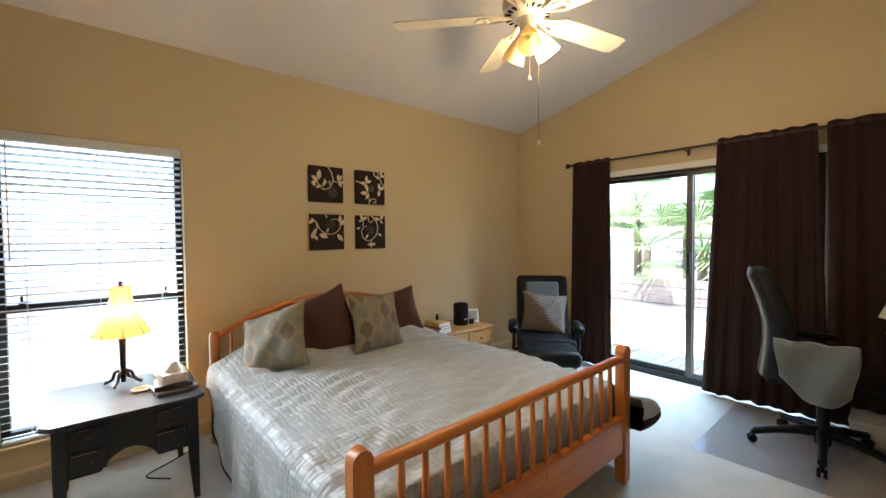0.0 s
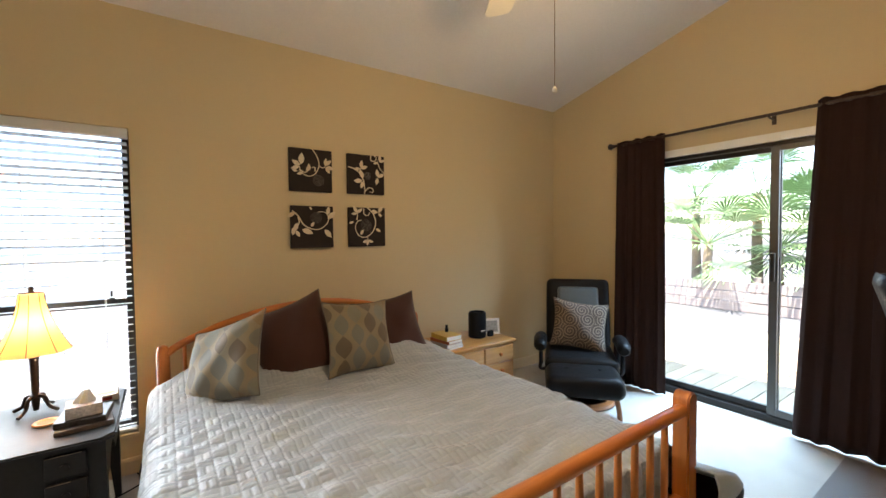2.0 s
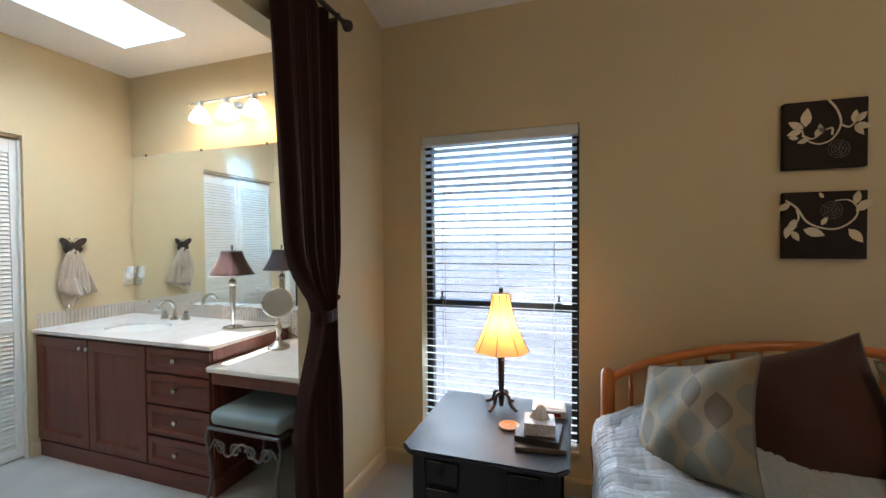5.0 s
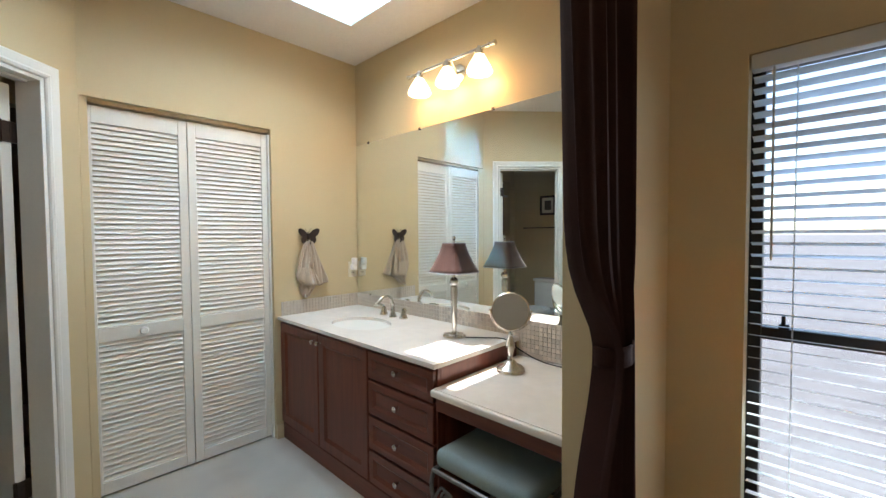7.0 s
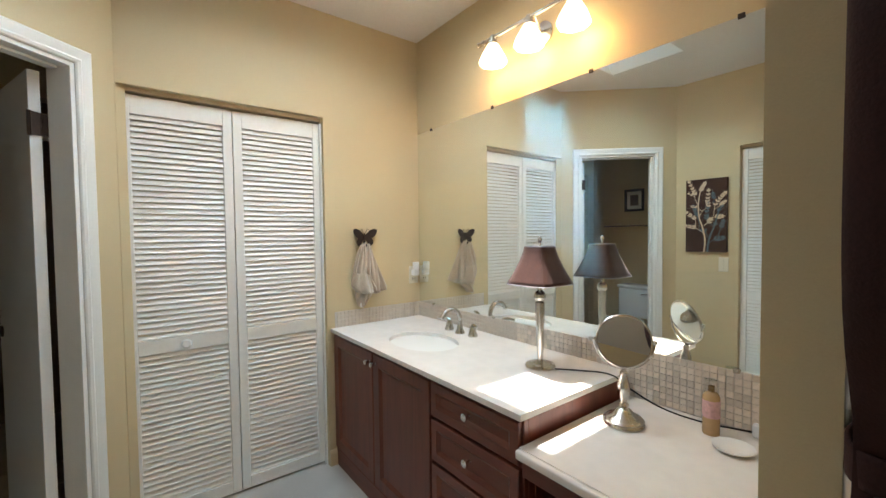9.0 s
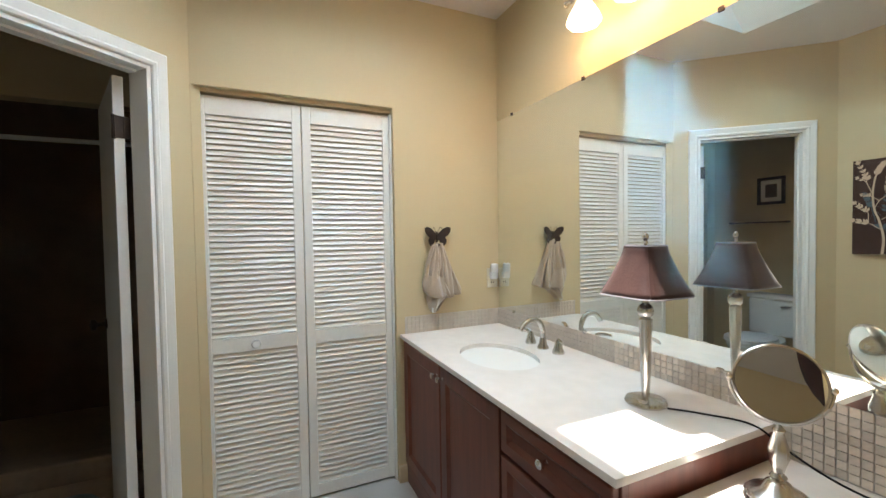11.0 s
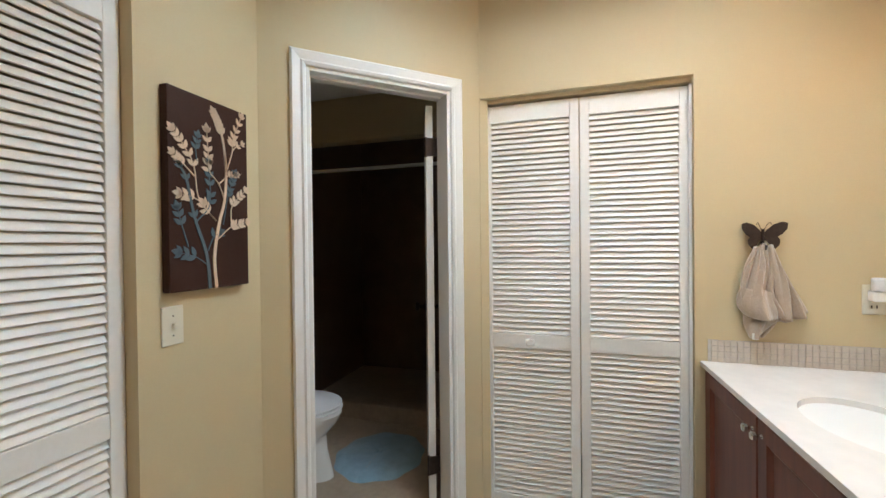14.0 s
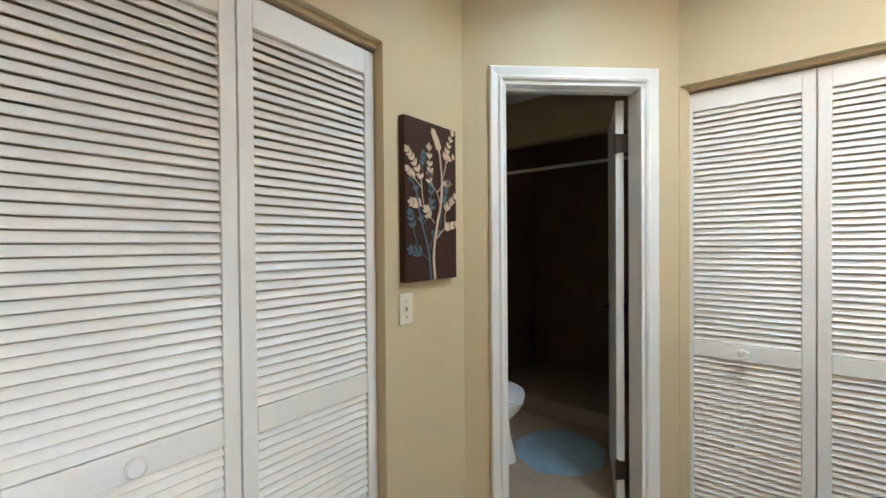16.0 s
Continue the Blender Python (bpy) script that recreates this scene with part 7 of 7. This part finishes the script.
# ---- round make-up mirror ----
def make_round_mirror():
    x, y, z = -0.345, 4.015, DESK
    t = thing("makeup_mirror", (x, y, z), "brushed nickel round swivel mirror on a turned stand", "mirror")
    bm = bmesh.new()
    lathe(bm, [(0.0, 0.0), (0.064, 0.0), (0.066, 0.006), (0.062, 0.014), (0.064, 0.018), (0.056, 0.026), (0.034, 0.034), (0.024, 0.05), (0.012, 0.056), (0.017, 0.064), (0.010, 0.074), (0.013, 0.085), (0.021, 0.11), (0.019, 0.135), (0.010, 0.165), (0.013, 0.172), (0.007, 0.18), (0.0, 0.19)], Matrix.Translation((x, y, z)), 28)
    part("stand", bm, NICKEL, t, smooth=True)
    c = Vector((x, y, z + 0.278))
    rot = Matrix.Translation(c) @ pose(0, 0, 0, 0, 0, 32) @ pose(0, 0, 0, 74, 0, 0)
    bm = bmesh.new()
    tube(bm, [rot @ Vector((0.083 * math.cos(a), 0.083 * math.sin(a), 0)) for a in (2 * math.pi * k / 40 for k in range(41))], 0.0055, 8, cap=False)
    part("rim", bm, NICKEL, t, smooth=True)
    for s in (-1, 1):
        bm = bmesh.new()
        lathe(bm, [(0.0, -0.0045 * s - 0.001), (0.081, -0.0045 * s - 0.001), (0.081, -0.0045 * s + 0.001), (0.0, -0.0045 * s + 0.001)], rot, 40)
        part("mirror_face", bm, ROUNDMIRROR, t, smooth=True)
    bm = bmesh.new()
    side = pose(0, 0, 0, 0, 0, 32)
    half = [c + (side @ Vector((0.092 * math.cos(a), 0, 0.092 * math.sin(a)))) for a in (math.pi + math.pi * k / 20 for k in range(21))]
    tube(bm, half, 0.004, 8)
    for p in (half[0], half[-1]):
        bmesh.ops.create_icosphere(bm, subdivisions=2, radius=0.008, matrix=Matrix.Translation(p))
    part("yoke", bm, NICKEL, t, smooth=True)


make_round_mirror()

t = thing("spray_bottle", (-0.14, 4.165, DESK), "clear body mist bottle with gold liquid and a pink label", "bottle")
bm = bmesh.new()
lathe(bm, [(0.0, 0.0), (0.022, 0.0), (0.024, 0.004), (0.024, 0.118), (0.018, 0.13), (0.010, 0.134), (0.0, 0.134)], Matrix.Translation((-0.14, 4.165, DESK)), 20)
part("flask", bm, surface("gold_liquid_flask", (0.50, 0.33, 0.17), 0.12, vary=0.06), t, smooth=True)
bm = bmesh.new()
lathe(bm, [(0.0246, 0.055), (0.0248, 0.056), (0.0248, 0.108), (0.0246, 0.109)], Matrix.Translation((-0.14, 4.165, DESK)), 20)
part("label", bm, surface("pink_label", (0.62, 0.36, 0.36), 0.5, vary=0.25, scale=70), t, "pink printed label")
bm = bmesh.new()
lathe(bm, [(0.0, 0.13), (0.009, 0.13), (0.009, 0.152), (0.0, 0.155)], Matrix.Translation((-0.14, 4.165, DESK)), 14)
part("pump", bm, BRASS, t, smooth=True)
bm = bmesh.new()
lathe(bm, [(0.020, 0.128), (0.021, 0.128), (0.021, 0.172), (0.0, 0.173), (0.0, 0.171), (0.019, 0.170)], Matrix.Translation((-0.14, 4.165, DESK)), 20)
part("cap", bm, glass("clear_cap"), t, smooth=True)
t = thing("small_dish", (-0.08, 4.10, DESK), "small white oval dish", "dish")
bm = bmesh.new()
lathe(bm, [(0.0, 0.004), (0.03, 0.004), (0.05, 0.012), (0.055, 0.014), (0.052, 0.009), (0.032, 0.0), (0.0, 0.0)], Matrix.Translation((-0.06, 4.10, DESK)), 28)
part("dish_body", bm, PORCELAIN, t, smooth=True)


# ---- stool ----
def make_stool():
    x0, x1, y0, y1 = -0.40, 0.03, 3.57, 3.93
    t = thing("vanity_stool", ((x0 + x1) / 2, (y0 + y1) / 2, 0), "scrolled iron vanity stool with a pale teal cushion", "stool")
    bm = bmesh.new()
    box(bm, (x0, y0, 0.435), (x1, y1, 0.51), 0.03, seg=4)
    for v in bm.verts:
        if v.co.z > 0.48:
            v.co.z += 0.02 * (1 - ((v.co.x - (x0 + x1) / 2) / 0.22) ** 2) * (1 - ((v.co.y - (y0 + y1) / 2) / 0.19) ** 2)
    part("cushion", bm, TEAL, t, smooth=True)
    bm = bmesh.new()
    for a, b in (((x0, y0), (x1, y0)), ((x1, y0), (x1, y1)), ((x1, y1), (x0, y1)), ((x0, y1), (x0, y0))):
        tube(bm, [(a[0], a[1], 0.425), (b[0], b[1], 0.425)], 0.009, 8)
    part("seat_frame", bm, SCROLL, t, smooth=True)
    for x in (x0, x1):
        for y in (y0, y1):
            s = math.copysign(1, x - (x0 + x1) / 2)
            bm = bmesh.new()
            tube(bm, curve([(x, y, 0.425), (x + 0.012 * s, y, 0.36), (x - 0.008 * s, y, 0.26), (x - 0.012 * s, y, 0.15), (x + 0.02 * s, y, 0.05), (x + 0.045 * s, y, 0.012), (x + 0.055 * s, y, 0.03)], 7), 0.009, 8)
            part("leg", bm, SCROLL, t, smooth=True)
    for y in (y0, y1):
        for k in range(4):
            cx = x0 + 0.075 + k * 0.093
            s = 1 if k % 2 else -1
            pts = []
            for q in range(26):
                a = q / 25 * 3.4 * math.pi
                r = 0.034 * (1 - 0.75 * q / 25)
                pts.append((cx + s * r * math.cos(a), y, 0.335 + r * math.sin(a)))
            bm = bmesh.new()
            tube(bm, pts, 0.0055, 6)
            part("scroll", bm, SCROLL, t, smooth=True)
        bm = bmesh.new()
        tube(bm, curve([(x0 - 0.005, y, 0.30), (x0 + 0.05, y, 0.372), (x0 + 0.12, y, 0.298), ((x0 + x1) / 2, y, 0.372), (x1 - 0.12, y, 0.298), (x1 - 0.05, y, 0.372), (x1 + 0.005, y, 0.30)], 8), 0.006, 6)
        part("scroll_rail", bm, SCROLL, t, smooth=True)


make_stool()


# ---- butterfly hook and towel ----
def make_towel():
    y, z, x = 3.852, 1.345, WEST
    t = thing("butterfly_hook", (x, y, z), "dark metal butterfly wall hook", "wall hook")
    wing = [(0.0, 0.0), (0.012, 0.018), (0.035, 0.040), (0.062, 0.050), (0.080, 0.044), (0.078, 0.022), (0.064, 0.002), (0.048, -0.010), (0.056, -0.022), (0.054, -0.042), (0.040, -0.058), (0.026, -0.050), (0.014, -0.028), (0.0, -0.02)]
    for s in (-1, 1):
        bm = bmesh.new()
        prism(bm, [(s * a, b) for a, b in wing], 0.003, Matrix.Translation((x + 0.014, y, z)) @ pose(0, 0, 0, 0, 0, 90) @ pose(0, 0, 0, 0, 0, s * -12))
        part("wing", bm, DARKMETAL, t)
        bm = bmesh.new()
        tube(bm, [(x + 0.014 + 0.012 * q / 9, y + s * (0.004 + 0.022 * (q / 9) ** 0.7), z + 0.02 + 0.028 * math.sin(q / 9 * 2.4)) for q in range(10)], 0.0012, 5)
        part("antenna", bm, DARKMETAL, t)
    bm = bmesh.new()
    tube(bm, [(x + 0.016, y, z + 0.022), (x + 0.018, y, z - 0.045)], [0.006, 0.004], 8)
    tube(bm, curve([(x + 0.003, y, z - 0.03), (x + 0.03, y, z - 0.062), (x + 0.045, y, z - 0.045)], 5), 0.005, 8)
    part("body", bm, DARKMETAL, t, smooth=True)
    w = thing("hand_towel", (x + 0.04, y, 0.84), "beige terry hand towel bunched on the butterfly hook", "towel")
    # three hanging folds and the turned-up hem, each between two edges given as (across, down) from the hook
    def drape(name, left, right, deep, bulge, waves, seed):
        l, rr = curve([(a, 0, b) for a, b in left], 8), curve([(a, 0, b) for a, b in right], 8)
        k = min(len(l), len(rr))
        rows = []
        for j in range(k):
            f = j / (k - 1)
            row = []
            for q in range(25):
                g = q / 24
                a, b = l[j].x + (rr[j].x - l[j].x) * g, l[j].z + (rr[j].z - l[j].z) * g
                out = deep + bulge * math.sin(math.pi * g) * (0.35 + 0.65 * f) + 0.015 * math.sin(waves * g * 8.5 + seed + 2 * f) * (0.3 + f) + 0.006 * math.sin(waves * g * 21 + 3 * seed + 4 * f)
                row.append((x + out, y + a, z - 0.045 - b + 0.004 * math.sin(7 * g + seed)))
            rows.append(row)
        solid(part(name, sheet(bmesh.new(), rows), TERRY, w, smooth=True), 0.007)

    drape("back_fold", [(-0.01, 0.0), (0.03, 0.10), (0.06, 0.20), (0.075, 0.30)], [(0.03, 0.005), (0.075, 0.11), (0.12, 0.2), (0.157, 0.272)], 0.012, 0.018, 1.0, 1.0)
    drape("middle_fold", [(-0.005, -0.006), (0.005, 0.10), (0.015, 0.2), (0.045, 0.30)], [(0.028, 0.0), (0.058, 0.1), (0.078, 0.2), (0.082, 0.30)], 0.024, 0.028, 0.6, 2.0)
    drape("front_fold", [(-0.04, 0.01), (-0.075, 0.10), (-0.085, 0.17), (-0.082, 0.25)], [(0.006, -0.008), (0.026, 0.10), (0.022, 0.19), (0.062, 0.29)], 0.030, 0.026, 1.4, 0.4)
    drape("hem_roll", [(-0.084, 0.165), (-0.096, 0.21), (-0.09, 0.25), (-0.06, 0.285)], [(0.022, 0.19), (0.04, 0.225), (0.062, 0.27), (0.062, 0.300)], 0.040, 0.032, 0.9, 3.0)
    drape("tail_fold", [(-0.07, 0.27), (-0.07, 0.31), (-0.06, 0.345), (-0.045, 0.372)], [(0.06, 0.285), (0.055, 0.30), (0.03, 0.325), (-0.01, 0.365)], 0.026, 0.018, 0.8, 4.0)
    bm = bmesh.new()
    box(bm, (x + 0.047, y - 0.05, z - 0.045 - 0.378), (x + 0.05, y - 0.028, z - 0.045 - 0.352), 0.001)
    part("sewn_label", bm, PAPER, w, "small white sewn label")


make_towel()

# ---- outlet with night light, switch ----
t = thing("outlet", (WEST, 4.215, 1.03), "ivory wall outlet with a plugged-in white night light", "outlet")
bm = bmesh.new()
box(bm, (WEST, 4.178, 1.032), (WEST + 0.006, 4.25, 1.147), 0.003)
part("plate", bm, IVORY, t)
bm = bmesh.new()
box(bm, (WEST + 0.006, 4.192, 1.085), (WEST + 0.04, 4.236, 1.125), 0.006)
n1 = part("night_light", bm, WHITEPLASTIC, t)
bm = bmesh.new()
lathe(bm, [(0.02, 0.0), (0.022, 0.004), (0.022, 0.045), (0.017, 0.05), (0.0, 0.05)], Matrix.Translation((WEST + 0.032, 4.214, 1.125)), 18)
part("light_cap", bm, WHITEPLASTIC, n1, smooth=True)
for z in (1.062,):
    bm = bmesh.new()
    for dy in (-0.008, 0.008):
        box(bm, (WEST + 0.0062, 4.214 + dy - 0.0015, z - 0.006), (WEST + 0.0072, 4.214 + dy + 0.0015, z + 0.006))
    part("socket_slots", bm, BLACKPLASTIC, t)
t = thing("light_switch", (-0.878, ALCOVE, 1.085), "ivory toggle light switch below the picture", "light switch")
bm = bmesh.new()
box(bm, (-0.913, ALCOVE, 1.026), (-0.843, ALCOVE + 0.006, 1.142), 0.003)
part("plate", bm, IVORY, t)
bm = bmesh.new()
box(bm, (-0.883, ALCOVE + 0.006, 1.078), (-0.873, ALCOVE + 0.017, 1.092), 0.002)
part("toggle", bm, IVORY, t)
for z in (1.055, 1.113):
    bm = bmesh.new()
    lathe(bm, [(0.0, 0.0), (0.003, 0.0), (0.003, 0.0012), (0.0, 0.0016)], Matrix.Translation((-0.878, ALCOVE + 0.006, z)) @ pose(0, 0, 0, -90, 0, 0), 8)
    part("screw", bm, NICKEL, t)

# ---- leaf picture ----
AX, AZ, AW, AH = -1.155, 1.184, 0.305, 0.608
t = canvas("leaf_picture", AX, AZ, AW, AH, 0.03, ALCOVE, 1, ARTBROWN, "tall dark brown canvas with cream and blue branches")
AY = ALCOVE + 0.032


def spray(stem, count, size, material, name):
    """A branch with paired leaves towards its tip; (u, v) run from the picture's left and foot as one looks at it."""
    pts = [(AX + AW * (1 - u), AZ + AH * v) for u, v in stem]
    stroke(t, "branch", pts, 0.0125 if stem[0][1] == 0 else 0.004, AY, material)
    line = curve([(px, 0, pz) for px, pz in pts], 10)
    k = len(line)
    for i in range(count):
        f = 0.5 + 0.5 * i / max(1, count - 1)
        p = line[min(k - 1, int(f * (k - 1)))]
        q = line[max(0, min(k - 1, int(f * (k - 1))) - 2)]
        way = math.degrees(math.atan2(p.z - q.z, p.x - q.x))
        if i == count - 1:
            leaf(t, name, p.x, p.z, size, way, AY, material, 0.5)
        for s in (-1, 1):
            leaf(t, name, p.x, p.z, size * (1.0 - 0.25 * i / count), way + s * 40, AY, material, 0.4)


for stem, count, size, m in (
    ([(0.45, 0.0), (0.41, 0.18), (0.275, 0.37), (0.19, 0.555), (0.13, 0.61)], 3, 0.038, ARTBLUE), ([(0.41, 0.13), (0.28, 0.17), (0.13, 0.19)], 3, 0.05, ARTBLUE),
    ([(0.20, 0.22), (0.13, 0.33), (0.09, 0.40)], 3, 0.044, ARTBLUE), ([(0.30, 0.35), (0.46, 0.45), (0.45, 0.65)], 5, 0.044, ARTBLUE),
    ([(0.63, 0.34), (0.70, 0.50), (0.79, 0.62)], 5, 0.040, ARTBLUE), ([(0.43, 0.20), (0.50, 0.27), (0.56, 0.29)], 2, 0.046, ARTBLUE), ([(0.31, 0.66), (0.30, 0.72), (0.32, 0.78)], 3, 0.036, ARTBLUE),
    ([(0.53, 0.0), (0.51, 0.17), (0.58, 0.355), (0.65, 0.467), (0.68, 0.63), (0.65, 0.785), (0.60, 0.87), (0.535, 0.93)], 0, 0.040, ARTCREAM), ([(0.68, 0.62), (0.65, 0.785), (0.60, 0.87), (0.535, 0.93)], 6, 0.040, ARTCREAM),
    ([(0.68, 0.63), (0.77, 0.752), (0.78, 0.82), (0.90, 0.96)], 6, 0.040, ARTCREAM), ([(0.66, 0.47), (0.58, 0.56), (0.46, 0.62), (0.45, 0.70), (0.435, 0.82)], 6, 0.044, ARTCREAM),
    ([(0.54, 0.36), (0.33, 0.466), (0.275, 0.63), (0.16, 0.725), (0.06, 0.78)], 6, 0.042, ARTCREAM), ([(0.28, 0.58), (0.16, 0.63), (0.06, 0.67)], 4, 0.036, ARTCREAM),
    ([(0.40, 0.44), (0.27, 0.47), (0.14, 0.48)], 3, 0.046, ARTCREAM), ([(0.54, 0.36), (0.45, 0.40), (0.40, 0.43)], 2, 0.050, ARTCREAM),
    ([(0.74, 0.36), (0.76, 0.45), (0.94, 0.54)], 5, 0.040, ARTCREAM), ([(0.565, 0.265), (0.74, 0.33), (0.95, 0.36)], 5, 0.040, ARTCREAM),
    ([(0.58, 0.56), (0.71, 0.615), (0.82, 0.63)], 4, 0.030, ARTCREAM), ([(0.77, 0.76), (0.83, 0.79), (0.90, 0.81)], 2, 0.030, ARTCREAM),
):
    spray(stem, count, size * 0.72, m, "painted_leaf")


# ---- toilet room ----
def make_toilet():
    x, y = -1.95, 1.12
    t = thing("toilet", (x, y, 0), "white two-piece toilet with the lid down", "toilet", turn=0)
    bm = bmesh.new()
    rows = []
    for z, c, rx, ry in ((0.0, 0.43, 0.11, 0.27), (0.03, 0.43, 0.105, 0.265), (0.16, 0.43, 0.095, 0.23), (0.24, 0.40, 0.13, 0.25), (0.32, 0.43, 0.175, 0.29), (0.37, 0.44, 0.185, 0.305), (0.385, 0.44, 0.18, 0.30)):
        rows.append([(x + rx * math.cos(a), y + c + ry * math.sin(a), z) for a in (2 * math.pi * q / 32 for q in range(33))])
    sheet(bm, rows)
    bmesh.ops.remove_doubles(bm, verts=bm.verts, dist=0.0004)
    bmesh.ops.holes_fill(bm, edges=bm.edges[:])
    part("bowl", bm, PORCELAIN, t, smooth=True)
    for z0, z1, rx, ry, name in ((0.387, 0.402, 0.185, 0.235, "seat"), (0.404, 0.424, 0.182, 0.232, "lid")):
        bm = bmesh.new()
        lathe(bm, [(0.0, z0), (0.97, z0), (1.0, z0 + 0.004), (1.0, z1 - 0.005), (0.95, z1), (0.0, z1 + 0.004)], Matrix.Translation((x, y + 0.51, 0)), 36, (rx, ry))
        part(name, bm, WHITEPLASTIC, t, smooth=True)
    bm = bmesh.new()
    box(bm, (x - 0.21, y - 0.03, 0.385), (x + 0.21, y + 0.17, 0.72), 0.025, seg=3)
    tank = part("tank", bm, PORCELAIN, t, smooth=True)
    bm = bmesh.new()
    box(bm, (x - 0.22, y - 0.04, 0.72), (x + 0.22, y + 0.18, 0.755), 0.01, seg=3)
    part("tank_lid", bm, PORCELAIN, tank, smooth=True)
    bm = bmesh.new()
    tube(bm, [(x + 0.14, y + 0.17, 0.67), (x + 0.14, y + 0.185, 0.67), (x + 0.07, y + 0.19, 0.66)], 0.007, 8)
    part("flush_lever", bm, CHROME, tank)


make_toilet()
t = thing("bath_rug", (-2.25, 1.97, 0.006), "round pale blue shag bath rug", "rug")
bm = bmesh.new()
rng = random.Random(5)
rows = []
for k in range(9):
    f = k / 8
    rows.append([(-2.25 + (0.30 * f + 0.012 * f * math.sin(7 * a + k)) * math.cos(a), 1.97 + (0.27 * f + 0.01 * f * math.cos(9 * a)) * math.sin(a), 0.006 + 0.022 * (1 - f ** 6) + rng.uniform(0, 0.004)) for a in (2 * math.pi * q / 48 for q in range(49))])
sheet(bm, rows)
bmesh.ops.remove_doubles(bm, verts=bm.verts, dist=0.0004)
part("rug_body", bm, RUG, t, smooth=True)
bm = bmesh.new()
box(bm, (-2.81, 1.07, 0.0), (-2.68, 2.57, 0.13), 0.012)
setting("shower_curb", bm, TILEFLOOR, "tan tiled shower curb", "shower")
bm = bmesh.new()
for a, b in (((-3.946, 0.953, 0), (-3.935, 2.567, 2.43)), ((-3.935, 0.953, 0), (-2.81, 0.962, 2.43)), ((-3.935, 2.557, 0), (-2.81, 2.566, 2.43))):
    box(bm, a, b)
setting("shower_wall", bm, SHOWERTILE, "brown tiled shower walls", "shower")
t = thing("shower_rod", (-2.745, 1.8, 1.905), "white shower curtain rod", "rod")
bm = bmesh.new()
tube(bm, [(-2.745, 1.07, 1.905), (-2.745, 2.57, 1.905)], 0.013, 12)
part("rod", bm, WHITE, t)
t = thing("towel_bar", (-2.25, 0.95, 1.43), "dark metal towel bar", "towel bar")
bm = bmesh.new()
tube(bm, [(-2.5, 1.01, 1.435), (-1.98, 1.01, 1.435)], 0.008, 10)
for x in (-2.49, -1.99):
    tube(bm, [(x, 0.95, 1.435), (x, 1.012, 1.435)], 0.011, 10)
part("bar", bm, DARKMETAL, t)
t = thing("framed_picture", (-2.14, 0.95, 1.6), "small dark framed picture", "picture")
bm = bmesh.new()
for a, b in (((-2.26, 0.951, 1.61), (-2.02, 0.97, 1.64)), ((-2.26, 0.951, 1.85), (-2.02, 0.97, 1.88)), ((-2.26, 0.951, 1.64), (-2.23, 0.97, 1.85)), ((-2.05, 0.951, 1.64), (-2.02, 0.97, 1.85))):
    box(bm, a, b, 0.003)
part("frame", bm, BLACKWOOD, t)
bm = bmesh.new()
box(bm, (-2.23, 0.951, 1.64), (-2.05, 0.957, 1.85))
part("mount", bm, PAPER, t)
bm = bmesh.new()
box(bm, (-2.19, 0.957, 1.68), (-2.09, 0.960, 1.81))
part("print", bm, surface("dark_print", (0.06, 0.05, 0.045), 0.4, vary=0.6, scale=40), t)

# ---- mosaic splashback, last ----
SPLASH = thing("backsplash", (-0.9, NORTH, TOP), "small square travertine mosaic splashback", "backsplash", kind="structure")
bm = bmesh.new()
box(bm, (WEST + 0.002, NORTH - 0.0045, TOP), (-0.458, NORTH - 0.001, 0.905))
box(bm, (-0.458, NORTH - 0.0045, DESK), (0.128, NORTH - 0.001, 0.905))
box(bm, (WEST + 0.001, 3.66, TOP), (WEST + 0.0045, NORTH - 0.0045, 0.905))
part("grout_bed", bm, GROUT, SPLASH)
PITCH = 0.0232
TILEBM = bmesh.new()
h = PITCH / 2 - 0.0012
box(TILEBM, (-h, -0.0035, -h), (h, 0.0035, h), 0.001, seg=1)
TILEDATA = bpy.data.meshes.new("tile")
TILEBM.to_mesh(TILEDATA)
TILEBM.free()
TILEDATA.materials.append(TILE)
places = []
for i in range(int((0.126 - WEST) / PITCH)):
    x = 0.126 - (i + 0.5) * PITCH
    low_z = DESK if x > -0.455 else TOP
    for j in range(int((0.905 - low_z) / PITCH + 0.02)):
        z = 0.905 - (j + 0.5) * PITCH
        if z - h > low_z:
            places.append((x, NORTH - 0.0065, z, 0))
for i in range(int((NORTH - 0.012 - 3.66) / PITCH)):
    for j in range(4):
        z = 0.905 - (j + 0.5) * PITCH
        if z - h > TOP - 0.002:
            places.append((WEST + 0.0065, NORTH - 0.012 - (i + 0.5) * PITCH, z, 90))
for x, y, z, turn in places[:300]:
    ob = new("tile", TILEDATA)
    ob.parent, ob.matrix_parent_inverse = SPLASH, SPLASH.matrix_world.inverted()
    ob.matrix_basis = pose(x, y, z, 0, 0, turn)
bm = bmesh.new()
for x, y, z, turn in places[300:]:
    box(bm, (-h, -0.0035, -h), (h, 0.0035, h), m=pose(x, y, z, 0, 0, turn))
rest = part("tiles", bm, TILE, SPLASH)
rest["kind"] = "stuff"
